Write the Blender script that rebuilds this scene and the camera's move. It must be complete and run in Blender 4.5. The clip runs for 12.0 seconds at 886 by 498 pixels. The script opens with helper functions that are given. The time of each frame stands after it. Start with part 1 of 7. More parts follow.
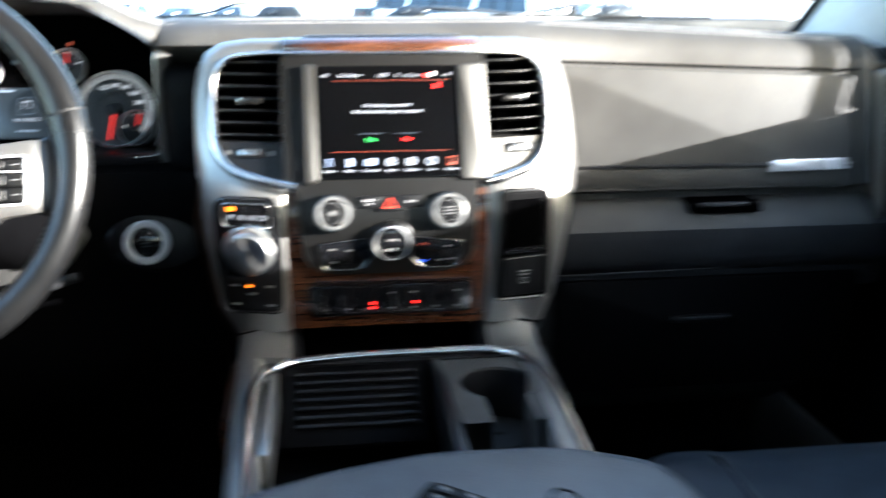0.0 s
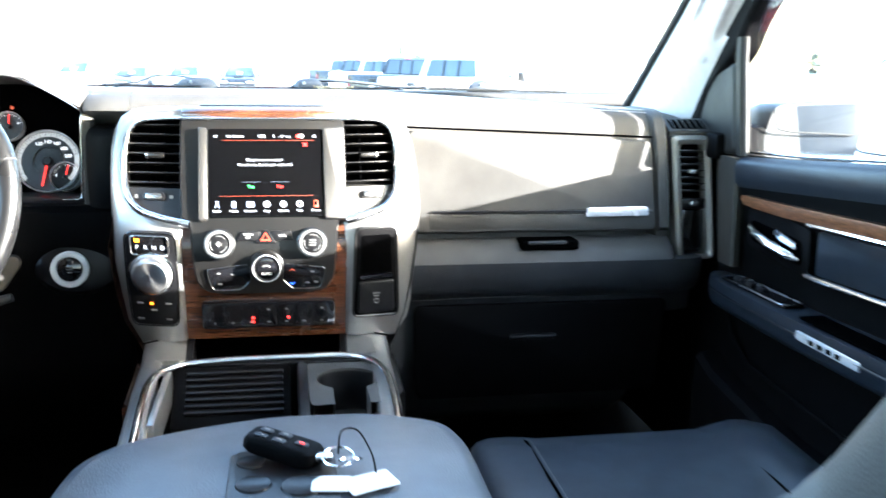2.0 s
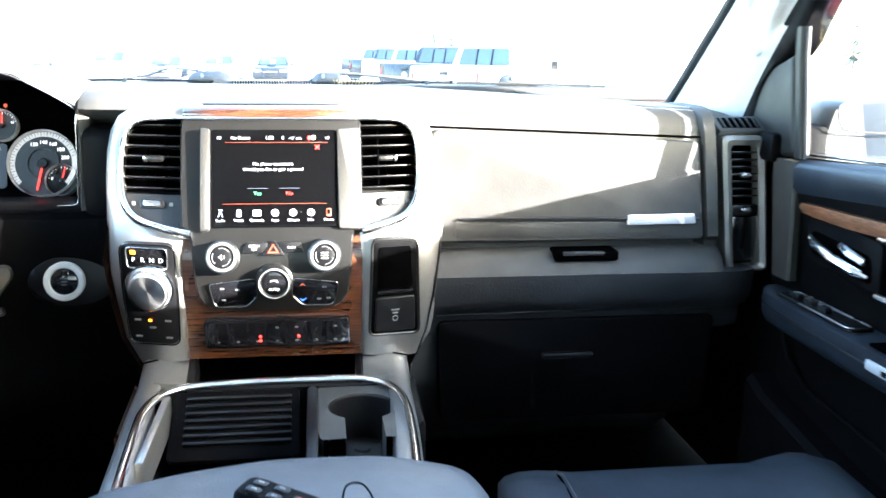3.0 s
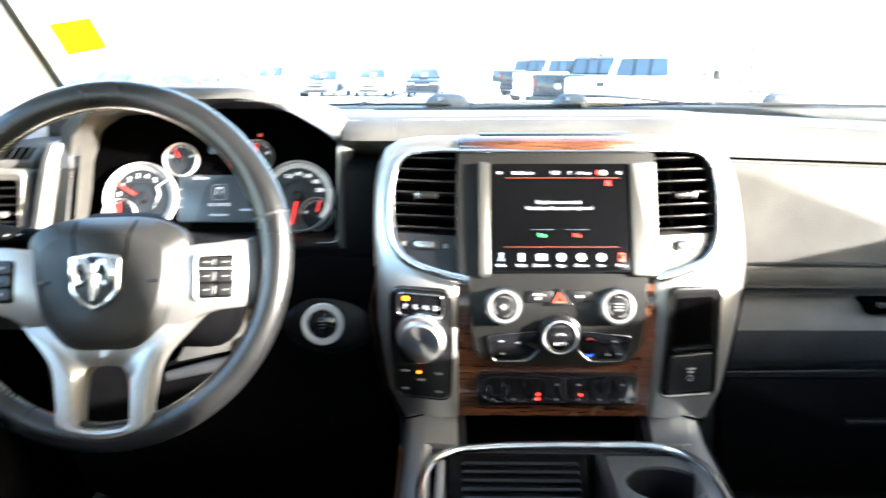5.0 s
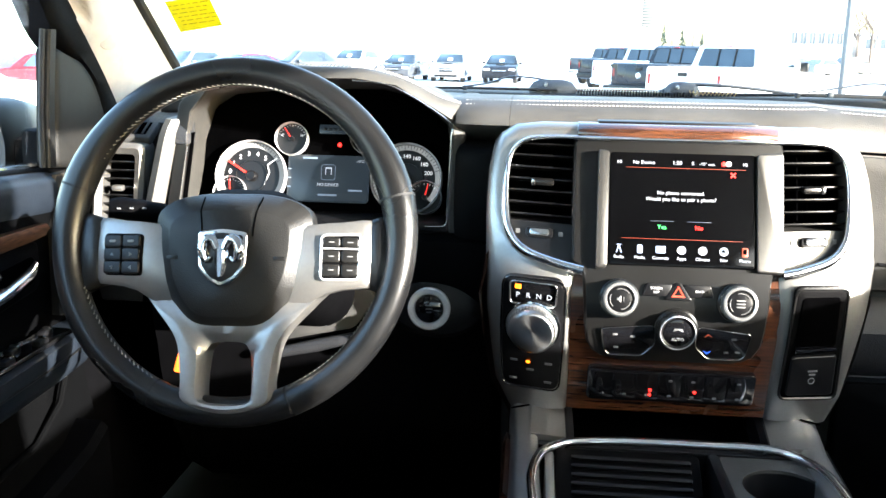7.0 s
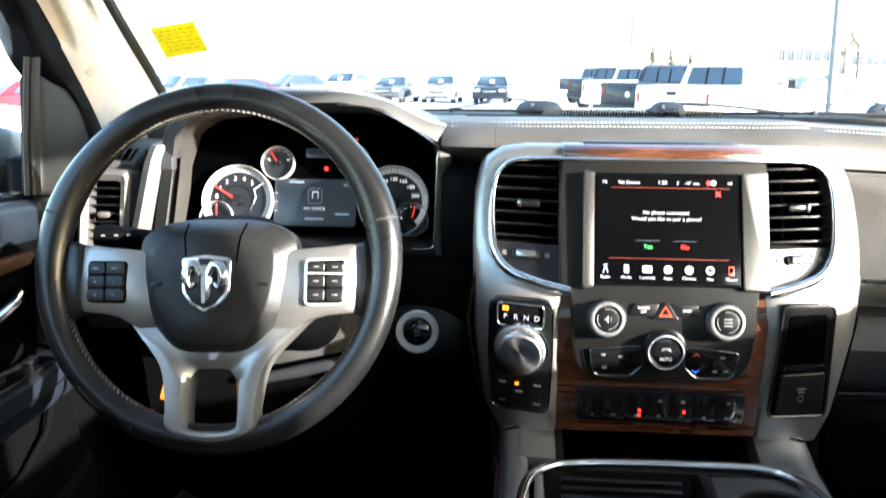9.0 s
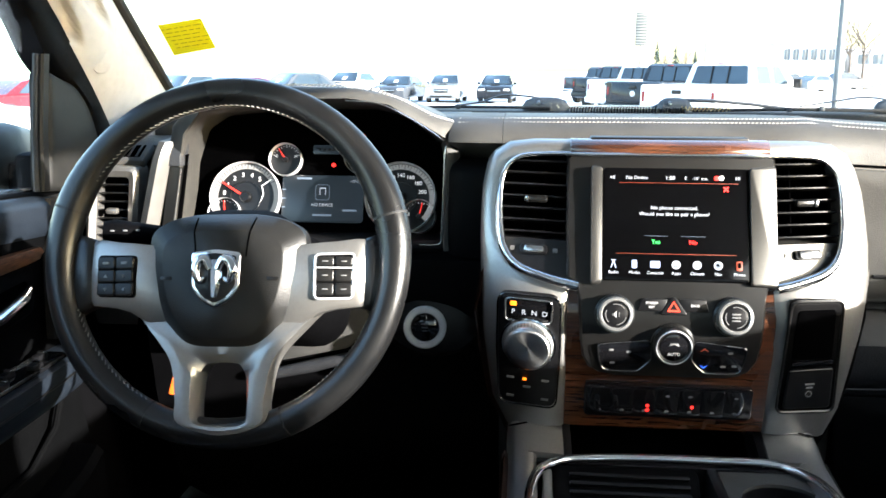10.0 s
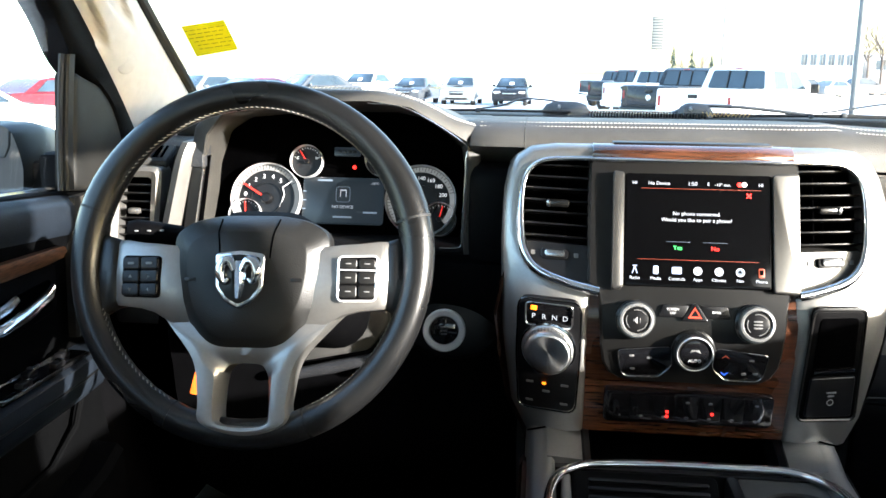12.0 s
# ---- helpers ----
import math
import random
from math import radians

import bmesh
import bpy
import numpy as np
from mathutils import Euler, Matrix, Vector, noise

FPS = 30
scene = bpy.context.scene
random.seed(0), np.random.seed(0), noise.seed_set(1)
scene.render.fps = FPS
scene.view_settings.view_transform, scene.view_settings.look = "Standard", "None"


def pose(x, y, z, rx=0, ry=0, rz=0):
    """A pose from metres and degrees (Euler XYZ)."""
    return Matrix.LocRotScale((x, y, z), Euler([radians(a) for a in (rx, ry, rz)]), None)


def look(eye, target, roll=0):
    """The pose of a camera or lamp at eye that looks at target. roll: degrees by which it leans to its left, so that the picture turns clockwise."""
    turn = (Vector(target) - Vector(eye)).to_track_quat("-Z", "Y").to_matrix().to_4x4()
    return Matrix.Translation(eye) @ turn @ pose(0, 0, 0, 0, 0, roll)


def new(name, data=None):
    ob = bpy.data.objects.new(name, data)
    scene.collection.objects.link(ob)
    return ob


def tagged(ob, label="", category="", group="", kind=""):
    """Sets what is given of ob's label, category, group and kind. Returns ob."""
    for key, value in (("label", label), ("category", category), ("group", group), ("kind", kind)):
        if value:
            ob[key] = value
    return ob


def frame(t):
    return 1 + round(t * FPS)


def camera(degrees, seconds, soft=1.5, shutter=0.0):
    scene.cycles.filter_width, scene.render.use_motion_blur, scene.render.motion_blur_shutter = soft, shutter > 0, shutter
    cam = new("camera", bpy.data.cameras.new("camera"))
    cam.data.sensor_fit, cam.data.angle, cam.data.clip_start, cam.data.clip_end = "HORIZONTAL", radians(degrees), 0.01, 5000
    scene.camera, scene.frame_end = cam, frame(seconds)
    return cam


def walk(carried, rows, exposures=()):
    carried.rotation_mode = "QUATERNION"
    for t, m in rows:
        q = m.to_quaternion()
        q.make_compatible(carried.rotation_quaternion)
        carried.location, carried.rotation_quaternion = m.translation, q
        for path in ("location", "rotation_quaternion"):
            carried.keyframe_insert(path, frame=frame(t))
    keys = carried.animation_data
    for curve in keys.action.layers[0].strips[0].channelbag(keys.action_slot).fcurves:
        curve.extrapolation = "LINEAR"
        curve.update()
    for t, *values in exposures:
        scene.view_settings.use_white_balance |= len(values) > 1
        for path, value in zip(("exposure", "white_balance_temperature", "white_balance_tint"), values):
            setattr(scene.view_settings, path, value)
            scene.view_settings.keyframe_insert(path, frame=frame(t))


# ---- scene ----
cam = camera(52.0, 12.0, 1.5, 1.0)
LIGHTING = [(0.0, 3.88, 6150, 10), (0.5, 4.75, 6150, 10), (1.0, 5.0, 6150, 10), (1.5, 4.97, 6150, 10), (2.5, 5.2, 6250, 10), (2.7, 5.25, 6250, 10), (4.3, 5.65, 6500, 10), (4.6, 5.6, 6500, 10), (5.0, 4.75, 6500, 10), (5.5, 4.3, 6500, 10), (6.5, 4.0, 6500, 10), (9.0, 3.8, 6450, 10), (9.6, 3.5, 6450, 10), (11.0, 3.4, 6450, 10), (12.0, 3.45, 6450, 10)]
PATH = [
    (0, (-0.079, -1.202, 1.505), (0.165, 0.713, 0.981), -0.1),
    (0.5, (-0.045, -1.369, 1.515), (0.365, 0.537, 1.069), 0.9),
    (1, (-0.024, -1.53, 1.509), (0.372, 0.389, 1.112), 0.3),
    (1.5, (-0.016, -1.562, 1.531), (0.395, 0.355, 1.136), -0.0),
    (2, (0.027, -1.53, 1.531), (0.37, 0.401, 1.136), 0.8),
    (2.5, (0.04, -1.453, 1.539), (0.319, 0.492, 1.167), -0.3),
    (2.7, (0.063, -1.432, 1.539), (0.345, 0.506, 1.135), 0.4),
    (4.3, (-0.041, -1.205, 1.554), (0.127, 0.738, 1.112), -0.9),
    (4.5, (-0.078, -1.215, 1.556), (0.018, 0.741, 1.148), -1.4),
    (5, (-0.129, -1.218, 1.556), (-0.171, 0.741, 1.158), -0.2),
    (5.5, (-0.166, -1.208, 1.552), (-0.27, 0.743, 1.122), 2.4),
    (6, (-0.175, -1.206, 1.552), (-0.34, 0.74, 1.122), 1.0),
    (6.5, (-0.178, -1.205, 1.55), (-0.356, 0.74, 1.121), 0.7),
    (7, (-0.188, -1.203, 1.552), (-0.382, 0.741, 1.123), 1.0),
    (7.2, (-0.184, -1.203, 1.552), (-0.376, 0.742, 1.129), 0.1),
    (8.8, (-0.179, -1.199, 1.548), (-0.365, 0.747, 1.124), 0.4),
    (9, (-0.18, -1.2, 1.554), (-0.36, 0.755, 1.17), 0.3),
    (9.5, (-0.181, -1.206, 1.553), (-0.354, 0.753, 1.189), 0.5),
    (10, (-0.184, -1.203, 1.549), (-0.374, 0.75, 1.164), 0.2),
    (10.5, (-0.185, -1.202, 1.547), (-0.386, 0.75, 1.159), -0.3),
    (11, (-0.186, -1.202, 1.548), (-0.391, 0.748, 1.155), -0.1),
    (11.5, (-0.19, -1.203, 1.549), (-0.405, 0.747, 1.161), 0.2),
    (12, (-0.194, -1.205, 1.551), (-0.413, 0.746, 1.17), 0.7),
]
walk(cam, [(t, look(eye, target, roll)) for t, eye, target, roll in PATH], LIGHTING)

from mathutils.bvhtree import BVHTree

# world, sun, exposure
SUN_WAY = Vector((-0.845, 0.445, -0.205)).normalized()
world = bpy.data.worlds.new("world")
scene.world = world
world.use_nodes = True
_wn = world.node_tree.nodes
_sky = _wn.new("ShaderNodeTexSky")
_sky.sky_type = "NISHITA"
_sky.sun_disc = False
_sky.sun_elevation = math.asin(-SUN_WAY.z)
_sky.sun_rotation = math.atan2(-SUN_WAY.x, -SUN_WAY.y)
_sky.air_density, _sky.dust_density, _sky.ozone_density = 1.0, 1.5, 1.5
world.node_tree.links.new(_sky.outputs[0], _wn["Background"].inputs[0])
_wn["Background"].inputs[1].default_value = 0.14
sun = new("sun", bpy.data.lights.new("sun", "SUN"))
sun.data.energy, sun.data.angle, sun.data.color = 2.5, radians(0.6), (1.0, 0.955, 0.89)
sun.matrix_world = look((0, 0, 60), Vector((0, 0, 60)) + SUN_WAY)


# materials
def mat(name, colour, rough=0.5, metal=0.0, vary=0.15, scale=40.0, bump=0.0, bump_scale=600.0, coat=0.0, stretch=(1, 1, 1), second=None, emit=0.0, cells=False, island=False, spec=0.5):
    m = bpy.data.materials.new(name)
    m.use_nodes = True
    nt = m.node_tree
    b = nt.nodes["Principled BSDF"]
    b.inputs["Roughness"].default_value, b.inputs["Metallic"].default_value = rough, metal
    b.inputs["Coat Weight"].default_value = coat
    b.inputs["Coat Roughness"].default_value = 0.06
    b.inputs["Specular IOR Level"].default_value = spec
    tc = nt.nodes.new("ShaderNodeTexCoord")
    mp = nt.nodes.new("ShaderNodeMapping")
    mp.inputs["Scale"].default_value = stretch
    nt.links.new(tc.outputs["Object"], mp.inputs[0])
    n1 = nt.nodes.new("ShaderNodeTexNoise")
    n1.inputs["Scale"].default_value, n1.inputs["Detail"].default_value = scale, 5.0
    nt.links.new(mp.outputs[0], n1.inputs["Vector"])
    ramp = nt.nodes.new("ShaderNodeValToRGB")
    lo = [c * (1 - vary) for c in colour]
    hi = second or [min(1.0, c * (1 + vary)) for c in colour]
    ramp.color_ramp.elements[0].color, ramp.color_ramp.elements[1].color = (*lo, 1), (*hi, 1)
    ramp.color_ramp.elements[0].position, ramp.color_ramp.elements[1].position = 0.3, 0.7
    nt.links.new(n1.outputs["Fac"], ramp.inputs[0])
    nt.links.new(ramp.outputs[0], b.inputs["Base Color"])
    n0 = nt.nodes.new("ShaderNodeTexNoise")
    n0.inputs["Scale"].default_value, n0.inputs["Detail"].default_value = 7.0, 3.0
    nt.links.new(tc.outputs["Object"], n0.inputs["Vector"])
    mr = nt.nodes.new("ShaderNodeMapRange")
    mr.inputs[1].default_value, mr.inputs[2].default_value = 0.3, 0.7
    mr.inputs[3].default_value, mr.inputs[4].default_value = max(0.0, rough * 0.85), min(1.0, rough * 1.15)
    nt.links.new(n0.outputs["Fac"], mr.inputs[0])
    nt.links.new(mr.outputs[0], b.inputs["Roughness"])
    if bump:
        bp = nt.nodes.new("ShaderNodeBump")
        bp.inputs["Strength"].default_value, bp.inputs["Distance"].default_value = bump, 0.001
        if cells:
            v = nt.nodes.new("ShaderNodeTexVoronoi")
            v.inputs["Scale"].default_value = bump_scale
            nt.links.new(tc.outputs["Object"], v.inputs["Vector"])
            nt.links.new(v.outputs["Distance"], bp.inputs["Height"])
        else:
            n2 = nt.nodes.new("ShaderNodeTexNoise")
            n2.inputs["Scale"].default_value = bump_scale
            nt.links.new(mp.outputs[0], n2.inputs["Vector"])
            nt.links.new(n2.outputs["Fac"], bp.inputs["Height"])
        nt.links.new(bp.outputs[0], b.inputs["Normal"])
    if emit:
        b.inputs["Emission Color"].default_value = (*colour, 1)
        b.inputs["Emission Strength"].default_value = emit
    return m


def glass_mat(name, tint=(1, 1, 1), gloss=0.02):
    m = bpy.data.materials.new(name)
    m.use_nodes = True
    nt = m.node_tree
    nt.nodes.remove(nt.nodes["Principled BSDF"])
    tr, gl, lw, ml, mx = (nt.nodes.new("ShaderNode" + k) for k in ("BsdfTransparent", "BsdfGlossy", "LayerWeight", "Math", "MixShader"))
    tr.inputs[0].default_value = (*tint, 1)
    gl.inputs["Roughness"].default_value = gloss
    lw.inputs[0].default_value = 0.12
    ml.operation = "MULTIPLY"
    ml.inputs[1].default_value = 0.30
    nt.links.new(lw.outputs["Facing"], ml.inputs[0])
    nt.links.new(ml.outputs[0], mx.inputs[0])
    nt.links.new(tr.outputs[0], mx.inputs[1])
    nt.links.new(gl.outputs[0], mx.inputs[2])
    nt.links.new(mx.outputs[0], nt.nodes["Material Output"].inputs[0])
    return m


LEATHER = mat("black_leather", (0.0062, 0.0063, 0.0065), 0.30, vary=0.25, scale=30, bump=0.08, bump_scale=620, cells=True, spec=0.55)
HUB_LEATHER = mat("grained_black_vinyl", (0.013, 0.013, 0.0127), 0.36, vary=0.2, scale=25, bump=0.16, bump_scale=800, cells=True, spec=0.25)
ARM_LEATHER = mat("armrest_leather", (0.062, 0.070, 0.081), 0.44, vary=0.15, scale=25, bump=0.22, bump_scale=380, cells=True)
SEAT_LEATHER = mat("seat_leather", (0.028, 0.031, 0.0345), 0.5, vary=0.15, scale=25, bump=0.22, bump_scale=380, cells=True, spec=0.22)
CUSHION_LEATHER = mat("dark_seat_leather", (0.030, 0.038, 0.049), 0.38, vary=0.2, scale=22, bump=0.2, bump_scale=380, cells=True)
DOOR_LEATHER = mat("blue_black_leather", (0.0100, 0.0135, 0.0190), 0.42, vary=0.2, scale=24, bump=0.2, bump_scale=480, cells=True, spec=0.22)
DASH = mat("charcoal_soft_dash", (0.057, 0.0558, 0.053), 0.48, vary=0.14, scale=18, bump=0.3, bump_scale=600, cells=True, spec=0.16)
DASH_DARK = mat("dark_soft_dash", (0.024, 0.025, 0.0275), 0.45, vary=0.2, scale=20, bump=0.5, bump_scale=420, cells=True, spec=0.4)
# Black taken down further, as the lower doors should lie in shade.
DOOR_BLACK = mat("shaded_black_door_plastic", (0.0013, 0.0014, 0.0016), 0.7, vary=0.2, bump=0.4, bump_scale=600, spec=0.04)
SAIL_GREY = mat("grey_grained_plastic", (0.013, 0.0128, 0.012), 0.5, vary=0.15, bump=0.4, bump_scale=700, spec=0.14)
# Door plastic lightened to taupe where sun falls on the front edge.
DOOR_SUNLIT = mat("sunlit_door_plastic", (0.030, 0.028, 0.025), 0.5, vary=0.12, bump=0.3, bump_scale=700, spec=0.2)
# Darker than the plastic itself: footwell shade is in the base colour.
DASH_LOW = mat("shaded_black_plastic", (0.0014, 0.0014, 0.0017), 0.62, vary=0.2, scale=40, bump=0.4, bump_scale=700, spec=0.05)
TRIM = mat("black_trim", (0.0055, 0.0055, 0.0062), 0.36, vary=0.15, bump=0.15, bump_scale=800, spec=0.32)
SATIN = mat("dark_satin_panel", (0.0075, 0.0073, 0.007), 0.34, metal=0.1, vary=0.08, bump=0.05)
PIANO = mat("piano_black", (0.006, 0.006, 0.007), 0.09, vary=0.1, coat=0.6)
SILVER = mat("satin_silver_paint", (0.37, 0.358, 0.337), 0.36, metal=0.84, vary=0.03, scale=260, bump=0.03, bump_scale=1500)
# Bezel silver darkened: shade beside the screen put into the colour.
STRIP_SHADE = mat("shaded_satin_silver", (0.09, 0.088, 0.083), 0.42, metal=0.75, vary=0.04, scale=260, bump=0.03, bump_scale=1500)
LINING = mat("dull_taupe_lining", (0.045, 0.043, 0.039), 0.5, vary=0.15, bump=0.3, bump_scale=700, spec=0.2)
CHROME = mat("chrome", (0.88, 0.89, 0.91), 0.14, metal=1.0, vary=0.02)
BRUSHED = mat("brushed_aluminium", (0.50, 0.50, 0.495), 0.27, metal=1.0, vary=0.10, scale=500, bump=0.1, bump_scale=900)
WOOD = mat("glossy_brown_wood", (0.046, 0.0155, 0.0075), 0.26, vary=0.35, scale=34, stretch=(0.7, 9, 9), second=(0.115, 0.042, 0.019), coat=0.9)
DOOR_WOOD = mat("door_wood", (0.085, 0.030, 0.013), 0.32, vary=0.45, scale=45, stretch=(10, 1.2, 10), second=(0.20, 0.080, 0.036), coat=0.7, bump=0.05, bump_scale=90)
# Part-diffuse white: the metal's bright reflections are put into its colour.
GLEAM_METAL = mat("gleam_white_metal", (0.80, 0.80, 0.81), 0.26, metal=0.5, vary=0.03)
BEIGE = mat("beige_pillar_cloth", (0.50, 0.492, 0.478), 0.75, vary=0.06, scale=60, bump=0.3, bump_scale=900)
# Unseen lining, kept bright to bounce light onto the dash.
HEADLINER = mat("bounce_headliner", (0.72, 0.70, 0.66), 0.9, vary=0.06, bump=0.3, bump_scale=700)
# Carpet base lowered to hold the dark of the footwell.
CARPET = mat("shaded_black_carpet", (0.0014, 0.0014, 0.0016), 0.95, vary=0.4, scale=150, bump=1.0, bump_scale=500, spec=0.04)
RUBBER = mat("black_rubber", (0.012, 0.012, 0.012), 0.7, vary=0.25, bump=0.3)
THREAD = mat("pale_thread", (0.46, 0.44, 0.40), 0.75, vary=0.15)
SEAT_THREAD = mat("taupe_thread", (0.21, 0.20, 0.18), 0.8, vary=0.15)
MACHINED = mat("machined_aluminium", (0.33, 0.33, 0.325), 0.32, metal=0.62, vary=0.10, scale=400, bump=0.05, bump_scale=1200)
TURNED = mat("turned_aluminium", (0.60, 0.60, 0.595), 0.30, metal=1.0, vary=0.05, scale=300)
_nt = TURNED.node_tree
_tan = _nt.nodes.new("ShaderNodeTangent")
_tan.direction_type, _tan.axis = "RADIAL", "Y"
_nt.nodes["Principled BSDF"].inputs["Anisotropic"].default_value = 0.75
_nt.links.new(_tan.outputs[0], _nt.nodes["Principled BSDF"].inputs["Tangent"])
# Lighter copy of the dash charcoal: sunlight put into the column's colour.
SUNLIT_COLUMN = mat("sunlit_charcoal_plastic", (0.115, 0.110, 0.102), 0.42, metal=0.1, vary=0.06, bump=0.05, bump_scale=900)
# Near black: shade of recesses put into the colour; seams share it.
SHADE_SEAM = mat("shade_and_seam_black", (0.0008, 0.0008, 0.0009), 1.0, vary=0.2, spec=0.0)
SCREEN = mat("display_glass", (0.0012, 0.0012, 0.0014), 0.10, vary=0.1, spec=0.22)
LCD = mat("grey_lcd", (0.006, 0.009, 0.012), 0.30, vary=0.25, scale=9, emit=0.24)
DIAL = mat("dial_face", (0.006, 0.006, 0.0065), 0.4, vary=0.15)
DIAL_RING = mat("pale_dial_ring", (0.24, 0.24, 0.235), 0.4, vary=0.06, emit=0.06)
INK = mat("white_print", (0.75, 0.75, 0.75), 0.5, vary=0.02)
DIAL_INK = mat("backlit_numeral", (0.70, 0.71, 0.72), 0.5, vary=0.02, emit=0.10)
INK_GREY = mat("grey_print", (0.17, 0.17, 0.17), 0.5, vary=0.05)
GLOW_WHITE = mat("lit_white", (0.34, 0.36, 0.40), 0.5, vary=0.01, emit=0.13)
GLOW_BLUE = mat("lit_blue_grey", (0.24, 0.30, 0.42), 0.5, vary=0.05, emit=0.14)
GLOW_RED = mat("lit_red", (0.85, 0.02, 0.015), 0.5, vary=0.01, emit=0.42)
GLOW_DIMRED = mat("lit_dim_red", (0.26, 0.045, 0.022), 0.5, vary=0.01, emit=0.10)
GLOW_GREEN = mat("lit_green", (0.05, 0.60, 0.12), 0.5, vary=0.01, emit=0.22)
GLOW_ORANGE = mat("lit_orange", (1.0, 0.20, 0.01), 0.5, vary=0.01, emit=0.32)
NEEDLE = mat("red_needle", (0.80, 0.03, 0.02), 0.4, vary=0.02, emit=0.12)
WHITE_RING = mat("white_plastic", (0.70, 0.70, 0.69), 0.4, vary=0.05)
YELLOW = mat("yellow_paper", (0.85, 0.72, 0.015), 0.7, vary=0.05, scale=80)
_nt = YELLOW.node_tree
_tl, _mx = _nt.nodes.new("ShaderNodeBsdfTranslucent"), _nt.nodes.new("ShaderNodeMixShader")
_tl.inputs[0].default_value = (0.90, 0.74, 0.02, 1)
_mx.inputs[0].default_value = 0.55
_nt.links.new(_nt.nodes["Principled BSDF"].outputs[0], _mx.inputs[1])
_nt.links.new(_tl.outputs[0], _mx.inputs[2])
_nt.links.new(_mx.outputs[0], _nt.nodes["Material Output"].inputs[0])
LIT_DIM = mat("lit_dim_blue", (0.09, 0.115, 0.15), 0.5, vary=0.05, emit=0.16)
ORANGE_PL = mat("orange_plastic", (0.90, 0.13, 0.01), 0.5, vary=0.05)
PAPER = mat("white_paper_tag", (0.78, 0.78, 0.76), 0.6, vary=0.05)
GLASS = glass_mat("clear_glass", (0.96, 0.98, 0.97))
TINTED = glass_mat("dark_tinted_glass", (0.40, 0.41, 0.42))
CAR_GLASS = mat("dark_car_glass", (0.020, 0.034, 0.048), 0.06, vary=0.4, scale=1.2, coat=0.5)
SNOW = mat("packed_snow", (0.78, 0.79, 0.81), 0.75, vary=0.08, scale=0.6, bump=0.6, bump_scale=6)
RED_PAINT = mat("dark_red_paint", (0.020, 0.0015, 0.003), 0.3, vary=0.1, coat=0.25)


# mesh helpers
def thing(name, at, label, category, group="", kind=""):
    ob = new(name)
    ob.location = at
    ob.empty_display_size = 0.05
    return tagged(ob, label, category, group, kind)


def finish(name, bm, material, angle=38):
    bmesh.ops.remove_doubles(bm, verts=bm.verts, dist=1e-6)
    bmesh.ops.recalc_face_normals(bm, faces=bm.faces)
    me = bpy.data.meshes.new(name)
    bm.to_mesh(me)
    bm.free()
    me.materials.append(material)
    me.shade_smooth()
    me.set_sharp_from_angle(angle=radians(angle))
    return me


def world_of(ob):
    m = ob.matrix_basis.copy()
    while ob.parent:
        ob = ob.parent
        m = ob.matrix_basis @ m
    return m


def part(name, bm, material, parent=None, label="", angle=38):
    """Links a bmesh, given in world places, as one mesh under a thing or a part."""
    if parent:
        bmesh.ops.transform(bm, matrix=world_of(parent).inverted(), verts=bm.verts)
    ob = new(name, finish(name, bm, material, angle))
    ob.parent = parent
    return tagged(ob, label)


def solo(name, bm, material, label, category, group="", kind="", angle=38):
    """A thing or piece of the setting that is one mesh, its origin at its base."""
    zs = [v.co.z for v in bm.verts]
    xs = [v.co.x for v in bm.verts]
    ys = [v.co.y for v in bm.verts]
    c = Vector(((min(xs) + max(xs)) / 2, (min(ys) + max(ys)) / 2, min(zs)))
    bmesh.ops.translate(bm, vec=-c, verts=bm.verts)
    ob = new(name, finish(name, bm, material, angle))
    ob.location = c
    return tagged(ob, label, category, group, kind)


def box(c, s, bevel=0.0, m=None, seg=2, bm=None):
    b = bmesh.new()
    bmesh.ops.create_cube(b, size=1.0)
    bmesh.ops.scale(b, vec=s, verts=b.verts)
    if bevel:
        bmesh.ops.bevel(b, geom=b.edges[:], offset=min(bevel, 0.45 * min(s)), segments=seg, affect="EDGES", profile=0.5)
    bmesh.ops.transform(b, matrix=Matrix.Translation(c) @ (m or Matrix()), verts=b.verts)
    return join(bm, b)


def join(bm, b):
    if bm is None:
        return b
    me = bpy.data.meshes.new("tmp")
    b.to_mesh(me)
    b.free()
    bm.from_mesh(me)
    bpy.data.meshes.remove(me)
    return bm


def loft(rings, closed=True, caps=True, bm=None):
    bm = bm or bmesh.new()
    vs = [[bm.verts.new(p) for p in ring] for ring in rings]
    for a, b in zip(vs, vs[1:]):
        n = len(a)
        for i in range(n if closed else n - 1):
            j = (i + 1) % n
            bm.faces.new((a[i], a[j], b[j], b[i]))
    if caps and closed:
        bm.faces.new(vs[0][::-1])
        bm.faces.new(vs[-1])
    return bm


def slab(outline, m, depth, bevel=0.002, seg=2, bm=None):
    """A plate: an outline in the plane of m (x, y), its front towards m's +z, with a rounded front edge."""
    cx = sum(p[0] for p in outline) / len(outline)
    cy = sum(p[1] for p in outline) / len(outline)
    big = max(max(abs(p[0] - cx), abs(p[1] - cy)) for p in outline)
    rings = [[m @ Vector((x, y, -depth)) for x, y in outline]]
    for k in range(seg + 1):
        a = k / seg * math.pi / 2
        f = 1 - bevel * (1 - math.cos(a)) / big
        rings.append([m @ Vector((cx + (x - cx) * f, cy + (y - cy) * f, -bevel * (1 - math.sin(a)))) for x, y in outline])
    return loft(rings, bm=bm)


